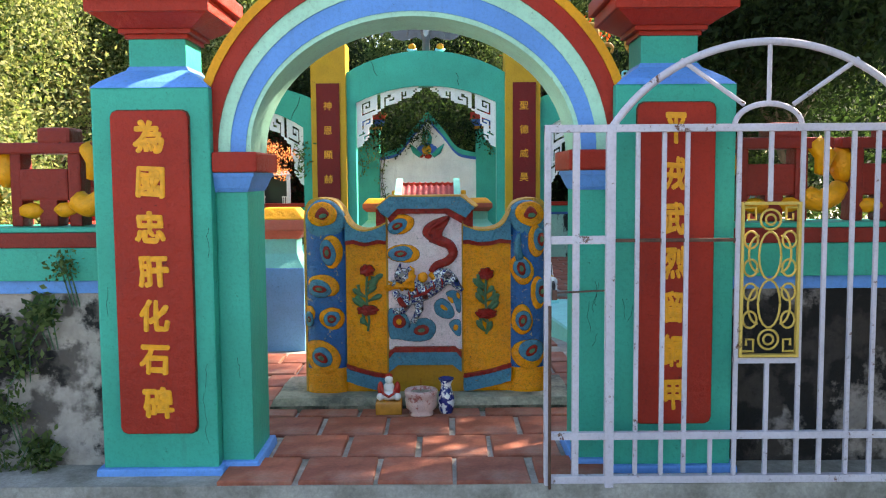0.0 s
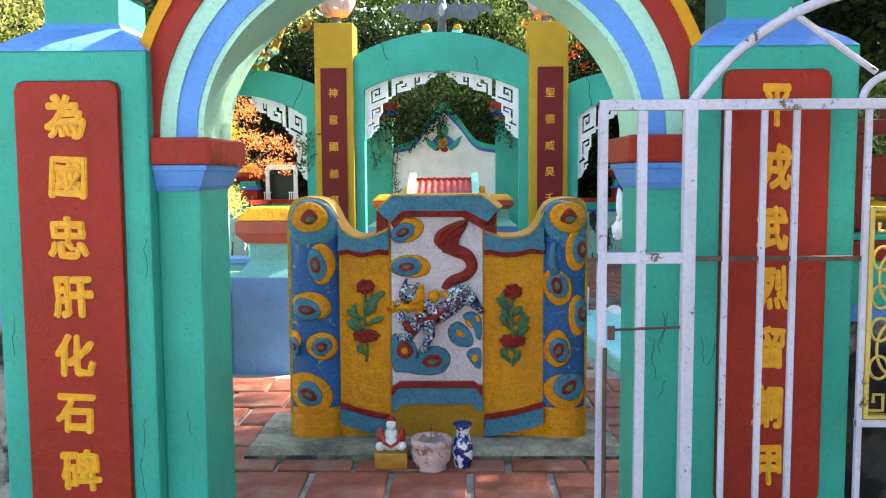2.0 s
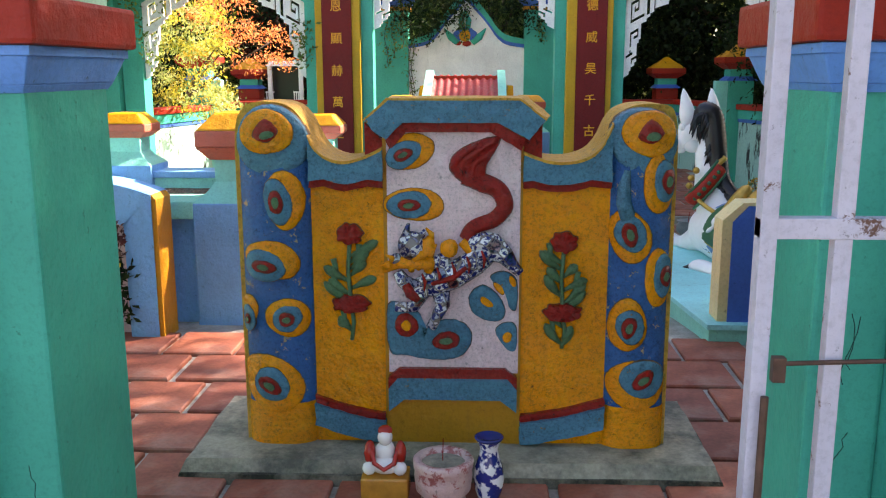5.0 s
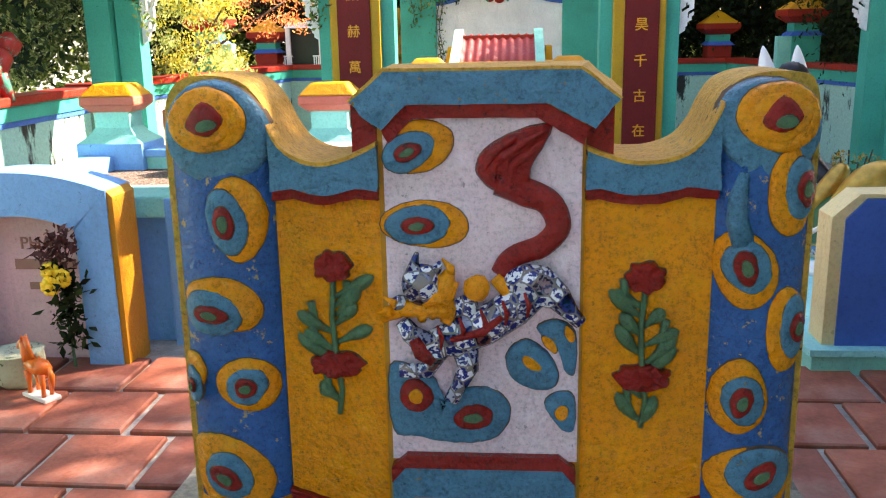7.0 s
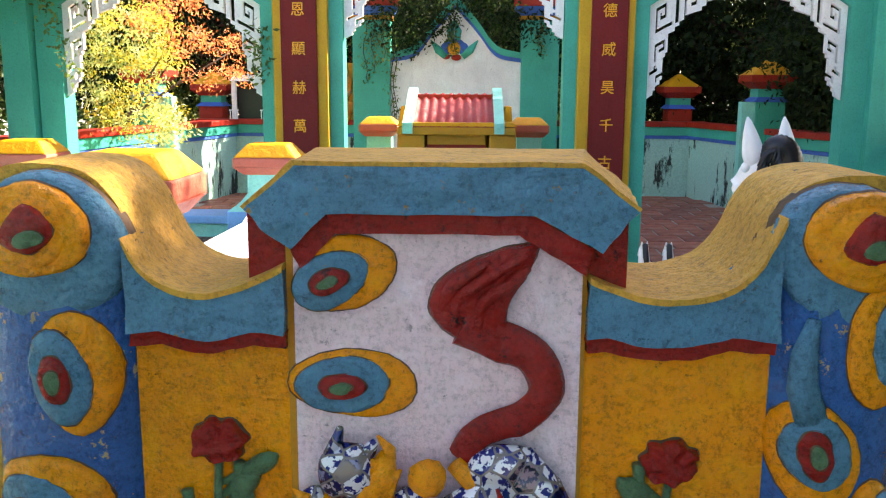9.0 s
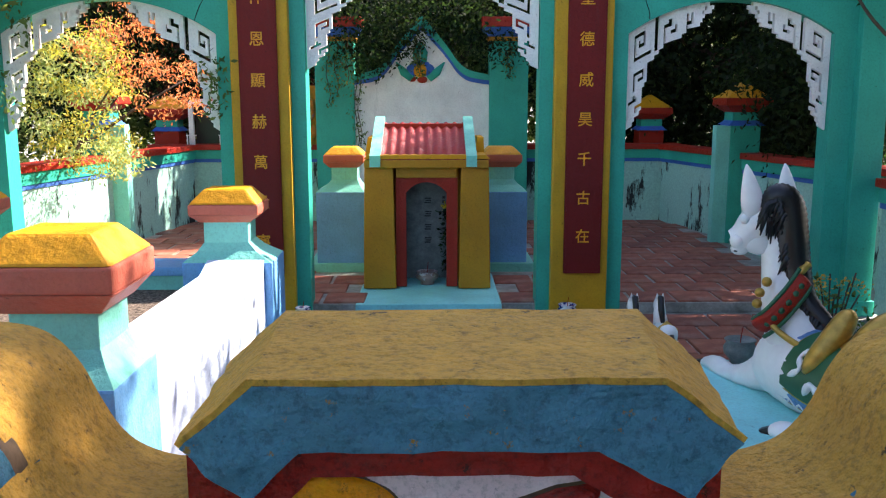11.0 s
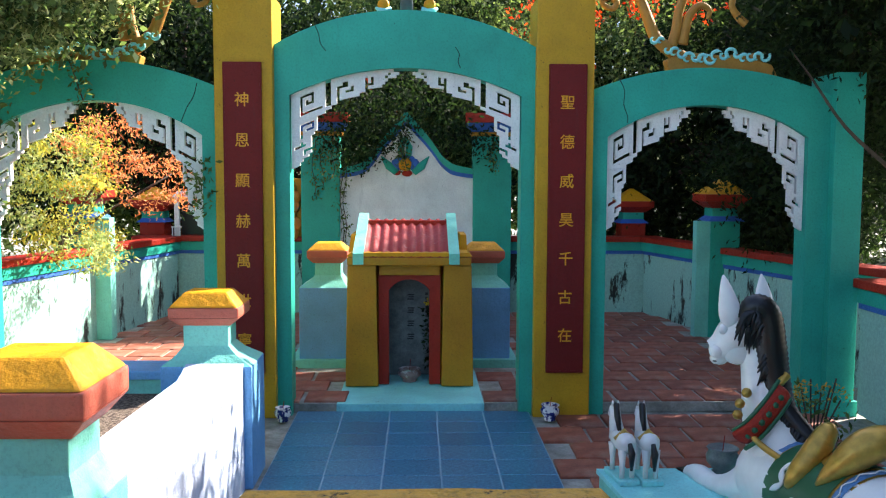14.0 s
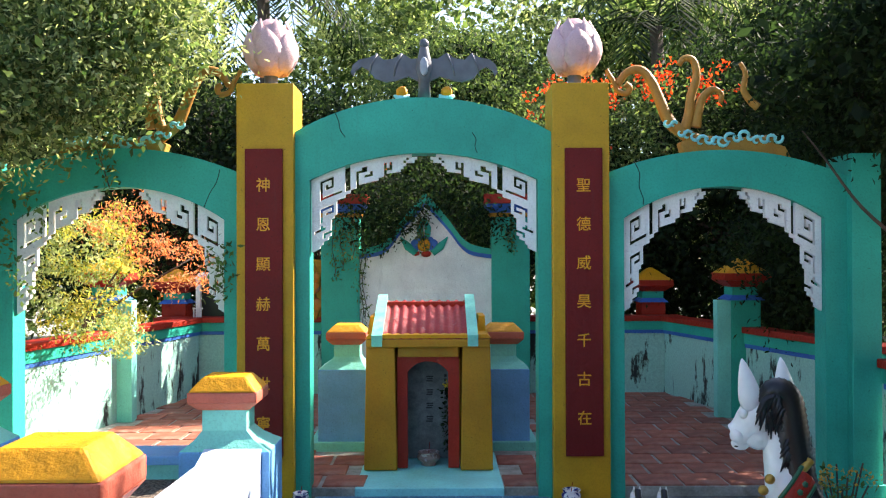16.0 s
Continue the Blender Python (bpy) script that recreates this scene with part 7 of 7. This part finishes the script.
woods = []
rng = random.Random(11)
for k in range(84):
    a = -15 + 30 * k / 83
    woods.append((a + rng.uniform(-0.6, 0.6), 25 + rng.uniform(-2, 2.5), rng.uniform(2.0, 8.6) - (4.2 if -5.4 < a < -3.6 else 0), 1.9, 1.5, 2.0))
for k in range(16):
    woods.append((-14 + 28 * k / 15, 27, 2.0, 2.2, 1.0, 2.6))
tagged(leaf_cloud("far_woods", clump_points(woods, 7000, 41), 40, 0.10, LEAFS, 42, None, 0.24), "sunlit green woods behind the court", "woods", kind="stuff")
# Leaves darker than the outer woods paint the shade deep inside them.
tagged(leaf_cloud("woods_depth", clump_points([(q[0], q[1] + 1.0, q[2], q[3] * 0.8, q[4] * 0.6, q[5] * 0.8) for q in woods], 3600, 47), 30, 0.26, LEAF, 48, None, 0.4, slender=0.6), "inner foliage of the woods, depth shade put into darker leaves", "woods", kind="stuff")
hedge = [(rng.uniform(-16, -8.5), rng.uniform(-2, 20), rng.uniform(1, 3.5), 1.8, 2.2, 2.2) for k in range(14)] + [(rng.uniform(8.0, 13), rng.uniform(-2, 22), rng.uniform(1, 3.2), 1.8, 2.2, 2.3) for k in range(16)]
tagged(leaf_cloud("side_woods", clump_points(hedge, 1500, 43), 26, 0.2, LEAFD, 44, None, 0.34), "green woods beside the yard", "woods", kind="stuff")
# Unseen trees, added behind the start of the camera path.
front = [(-14 + 2.2 * k, -9.5 - (k % 3), 2.0 + (k % 2), 1.8, 1.5, 2.6) for k in range(14)]
tagged(leaf_cloud("front_woods", clump_points(front, 600, 45), 26, 0.22, LEAFD, 46, None, 0.36), "added unseen green trees across the lane", "woods", kind="stuff")


def palm(x, y, h, seed):
    rng = random.Random(seed)
    p = thing("palm_tree", (x, y, -0.2), "tall palm with drooping fronds above the woods", "palm tree", "palms")
    part("trunk", tube([(x, y, -0.2), (x + 0.15, y, h * 0.5), (x, y, h)], [0.2, 0.15, 0.13], 9), BARK, p, smooth=True)
    for k in range(15):
        t, up = 2 * math.pi * k / 15 + rng.uniform(-0.15, 0.15), rng.uniform(-0.3, 1.2)
        line = smooth_line([(x, y, h), (x + 0.7 * math.cos(t), y + 0.7 * math.sin(t), h + 0.5 * up + 0.25), (x + 1.5 * math.cos(t), y + 1.5 * math.sin(t), h + 0.5 * up - 0.1), (x + 2.1 * math.cos(t), y + 2.1 * math.sin(t), h + 0.2 * up - 0.9)], 7)
        b = bmesh.new()
        for i, q in enumerate(line[2:-1]):
            d = (line[i + 3] - q).normalized()
            for s in (-1, 1):
                side = d.cross(Vector((0, 0, 1))).normalized() * s
                e = q + side * 0.42 + d * 0.2 - Vector((0, 0, 0.22))
                b.faces.new([b.verts.new(v) for v in (q, q + (e - q) * 0.5 + d * 0.035, e, q + (e - q) * 0.5 - d * 0.035)])
        tube(line, [0.03 - 0.0012 * i for i in range(len(line))], 5, b)
        part("frond", b, LEAFD, p)


palm(4.3, 22.4, 6.5, 3)
palm(-3.7, 22.8, 7.3, 4)

# withered shrub inside the rear court
wsb = thing("shrub", (-4.35, 15.0, -0.2), "half-withered shrub with rust and yellow leaves over the wall", "shrub")
for q in ((-3.4, 13.9, 1.8), (-3.2, 14.6, 2.1), (-3.7, 14.4, 1.3), (-3.0, 15.2, 1.9)):
    part("branch", tube(smooth_line([(-4.35, 15.0, -0.2), (-4.2, 14.8, 1.0), q], 4), [0.04 - 0.004 * i for i in range(9)], 6), BARK, wsb, smooth=True)
leaf_cloud("rust_leaves", clump_points([(-3.4, 14.4, 2.15, 0.5, 0.5, 0.35), (-2.9, 15.0, 1.95, 0.5, 0.4, 0.12), (-3.0, 14.8, 1.6, 0.45, 0.4, 0.12), (-3.6, 14.9, 2.5, 0.4, 0.4, 0.3)], 46, 51), 62, 0.05, DRY, 52, wsb, 0.075, 0.5, slender=0.32)
leaf_cloud("yellow_leaves", clump_points([(-3.75, 14.0, 1.45, 0.6, 0.5, 0.55), (-3.6, 13.7, 2.0, 0.5, 0.4, 0.5), (-3.9, 14.6, 1.2, 0.5, 0.5, 0.4)], 46, 53), 70, 0.055, LEAFY, 54, wsb, 0.085, 0.6, slender=0.32)
leaf_cloud("green_leaves", clump_points([(-4.0, 14.2, 1.8, 0.5, 0.6, 0.6), (-3.5, 13.9, 1.1, 0.35, 0.4, 0.25)], 52, 55), 60, 0.06, LEAFS, 56, wsb, 0.085, 0.6, slender=0.34)
dk = [(-2.7, 19.3, 1.9, 0.9, 0.5, 1.2), (-3.9, 19.2, 1.6, 0.8, 0.5, 1.0)]
tagged(leaf_cloud("thicket", clump_points(dk, 120, 57), 34, 0.1, leaf("dead_brown_leaf", srgb(40, 30, 22), srgb(96, 60, 40), (1.2, 0.9, 0.6)), 58, None, 0.14), "dead brown thicket behind the rear wall", "shrub", kind="stuff")
# orange blossom over the woods
leaf_cloud_pts = clump_points([(2.05, 18.6, 4.35, 0.7, 0.3, 0.45), (2.25, 18.4, 3.7, 0.25, 0.2, 0.4), (-0.95, 18.8, 3.42, 0.25, 0.2, 0.12), (3.6, 17.6, 4.4, 0.9, 0.3, 0.35), (-0.55, 18.8, 3.75, 0.12, 0.1, 0.08)], 44, 61)
fs = thing("flowering_shrub", (2.1, 19.3, -0.2), "tall shrub with orange red blossoms behind the wall", "shrub")
part("stem", tube(smooth_line([(2.1, 19.3, -0.2), (2.2, 19.0, 2.0), (2.1, 18.7, 4.3)], 4), 0.04, 6), BARK, fs, smooth=True)
leaf_cloud("blossoms", leaf_cloud_pts, 16, 0.08, FLAME, 62, fs, 0.07)
leaf_cloud("leaves", clump_points([(2.2, 18.9, 3.6, 0.9, 0.4, 0.9), (3.5, 18.2, 3.9, 0.9, 0.5, 0.8)], 130, 63), 30, 0.09, LEAF, 64, fs, 0.16)
# creepers hanging over the shrine wall
cr_v = thing("creeper", (-0.6, 17.9, 2.6), "green creeper hanging over the shrine wall", "creeper")
hang = []
rng = random.Random(5)
for x, z0, z1 in ((-1.62, 2.5, 1.6), (-1.5, 2.5, 1.75), (-1.22, 2.3, 0.9), (-1.18, 2.1, 1.0), (-1.35, 2.6, 1.9), (0.95, 2.4, 2.0), (-0.33, 2.55, 2.0), (-0.38, 2.5, 2.15)):
    line = [(x + 0.03 * math.sin(k * 1.3), 17.52, z0 + (z1 - z0) * k / 7) for k in range(8)]
    part("stem", tube(line, 0.006, 5), BARK, cr_v)
    hang += line
leaf_cloud("hanging_leaves", hang, 14, 0.055, LEAF, 66, cr_v, 0.05, 0.8)
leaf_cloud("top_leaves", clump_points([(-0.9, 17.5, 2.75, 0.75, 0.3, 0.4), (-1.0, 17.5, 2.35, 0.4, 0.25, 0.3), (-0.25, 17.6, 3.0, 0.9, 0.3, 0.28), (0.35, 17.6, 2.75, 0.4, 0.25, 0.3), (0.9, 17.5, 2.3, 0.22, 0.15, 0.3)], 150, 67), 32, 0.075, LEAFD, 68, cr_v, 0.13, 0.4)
# branch and creeper by the side arches
tw_b = thing("branch", (3.3, 12.2, 2.6), "bare twig reaching past the side arch", "branch")
part("twig", tube(smooth_line([(3.9, 12.2, 1.95), (3.5, 12.2, 2.3), (3.2, 12.2, 2.7), (3.0, 12.2, 2.95)], 4), [0.02 - 0.0012 * k for k in range(13)], 6), BARK, tw_b, smooth=True)
lv = thing("creeper", (-2.9, 12.3, 2.6), "creeper trailing over the side arch", "creeper")
leaf_cloud("leaves", [(-3.1 + 0.03 * k, 12.36, 2.95 - 0.07 * k) for k in range(7)] + [(-1.98, 12.36, 2.0 - 0.06 * k) for k in range(8)] + [(-3.95 + 0.04 * k, 12.25, 2.4 - 0.1 * (k % 9)) for k in range(12)], 16, 0.06, LEAF, 70, lv, 0.06, 0.6)
part("stem", tube([(-3.1, 12.4, 2.95), (-2.95, 12.38, 2.5)], 0.006, 5), BARK, lv)
# weeds before the garden wall
for x, z, r, seed in ((-2.28, 0.64, 0.16, 72), (-2.12, 0.82, 0.09, 73), (-2.17, 0.04, 0.09, 74), (-1.99, 1.05, 0.045, 75), (-2.42, 0.42, 0.2, 76), (-2.36, -0.02, 0.12, 77), (-2.3, 0.25, 0.05, 79)):
    w = thing("weed", (x, 4.5, -0.13), "green weeds growing from the old wall", "weed", "wall weeds")
    yw = 4.5 if x < -1.8 else 4.37
    for k in range(3):
        part("stem", tube([(x + 0.02 * k, 4.56 if x < -1.8 else 4.392, max(-0.13, z - 0.25)), (x + r * (k - 1) * 0.5, yw - 0.02, z - 0.02), (x + r * (k - 1), yw - 0.03, z + r * 0.6)], 0.004, 5), S_GREEN, w)
    leaf_cloud("leaves", clump_points([(x, yw - 0.03, z, r, 0.05, r)], 16, seed), 12, 0.05 if r > 0.05 else 0.028, LEAF, seed + 20, w, 0.03, slender=0.55)

# ---- floor tiles, piece by piece ----
def tile_mesh(name, sx, sy, h, mat, seed):
    rng = random.Random(seed)
    j = lambda: rng.uniform(-0.004, 0.004)
    b = bmesh.new()
    e = 0.007
    lo = [b.verts.new((x + j(), y + j(), 0)) for x, y in ((-sx, -sy), (sx, -sy), (sx, sy), (-sx, sy))]
    hi = [b.verts.new((v.co.x, v.co.y, h - e)) for v in lo]
    tp = [b.verts.new((v.co.x * (1 - e / sx), v.co.y * (1 - e / sy), h + j() * 0.3)) for v in lo]
    for k in range(4):
        b.faces.new((lo[k], lo[(k + 1) % 4], hi[(k + 1) % 4], hi[k]))
        b.faces.new((hi[k], hi[(k + 1) % 4], tp[(k + 1) % 4], tp[k]))
    b.faces.new(tp)
    me = bpy.data.meshes.new(name)
    b.to_mesh(me)
    b.free()
    me.materials.append(mat)
    return me


def lay_tile(me, x, y, z, parent, tilt=0.0, turn=0.0):
    o = new("tile", me)
    o.parent = parent
    o.matrix_local = Matrix.Translation(-at_world(parent)) @ pose(x, y, z, tilt, 0, turn)


rng = random.Random(9)
terra = [tile_mesh("terracotta", 0.188, 0.188, 0.03, TERRA, k) for k in range(6)]
for r in range(20):
    y = 4.40 + 0.41 * r
    if y > 12.4:
        break
    for c in range(-9, 10):
        x = CX + 0.405 * (c + 0.5 * (r % 2)) + rng.uniform(-0.006, 0.006)
        if y < 5.0 and not -1.15 < x < 0.86:
            continue
        if y < 7.5 and not -3.2 < x < 2.6 or y >= 7.5 and not -1.12 < x < 3.5:
            continue
        if -1.0 < x < 0.7 and 5.75 < y < 6.4 or 7.3 < y < 10.1 and x > 1.05 or -1.35 < x < 1.0 and 9.9 < y < 12.6:
            continue
        slope = math.degrees(math.atan((floor_z(y + 0.2) - floor_z(y - 0.2)) / 0.4))
        lay_tile(terra[rng.randrange(6)], x, y, floor_z(y) - 0.028 + rng.uniform(-0.003, 0.003), ground, slope, rng.uniform(-0.6, 0.6))
for r in range(13):
    y = 12.74 + 0.405 * r
    for c in range(-10, 10):
        x = CX + 0.405 * (c + 0.5 * (r % 2)) + rng.uniform(-0.006, 0.006)
        if not -3.8 < x < 3.3 or y > 17.8 or -0.95 < x < 0.55 and y < 17.4 or -1.45 < x < 0.95 and y > 13.9 and y < 16.9:
            continue
        lay_tile(terra[rng.randrange(6)], x, y, -0.165 + rng.uniform(-0.003, 0.003), back_floor, 0, rng.uniform(-0.5, 0.5))
bed = bmesh.new()
for r in range(9):
    ya, yb = 12.492 - 0.341 * r, 12.492 - 0.341 * (r + 1)
    q = [bed.verts.new(v) for v in ((-1.186, yb, floor_z(yb) + 0.0035), (0.868, yb, floor_z(yb) + 0.0035), (0.868, ya, floor_z(ya) + 0.0035), (-1.186, ya, floor_z(ya) + 0.0035))]
    bed.faces.new(q)
part("grout", bed, plain("white_grout", srgb(148, 172, 186), 0.8), ground, "white grout between blue tiles")
glaz = [tile_mesh("blue_tile", 0.203, 0.168, 0.02, BTILE, 30 + k) for k in range(3)]
for r in range(9):
    for c in range(5):
        lay_tile(glaz[(r + c) % 3], -0.98 + 0.411 * c, 12.32 - 0.341 * r, floor_z(12.32 - 0.341 * r) - 0.012, ground)
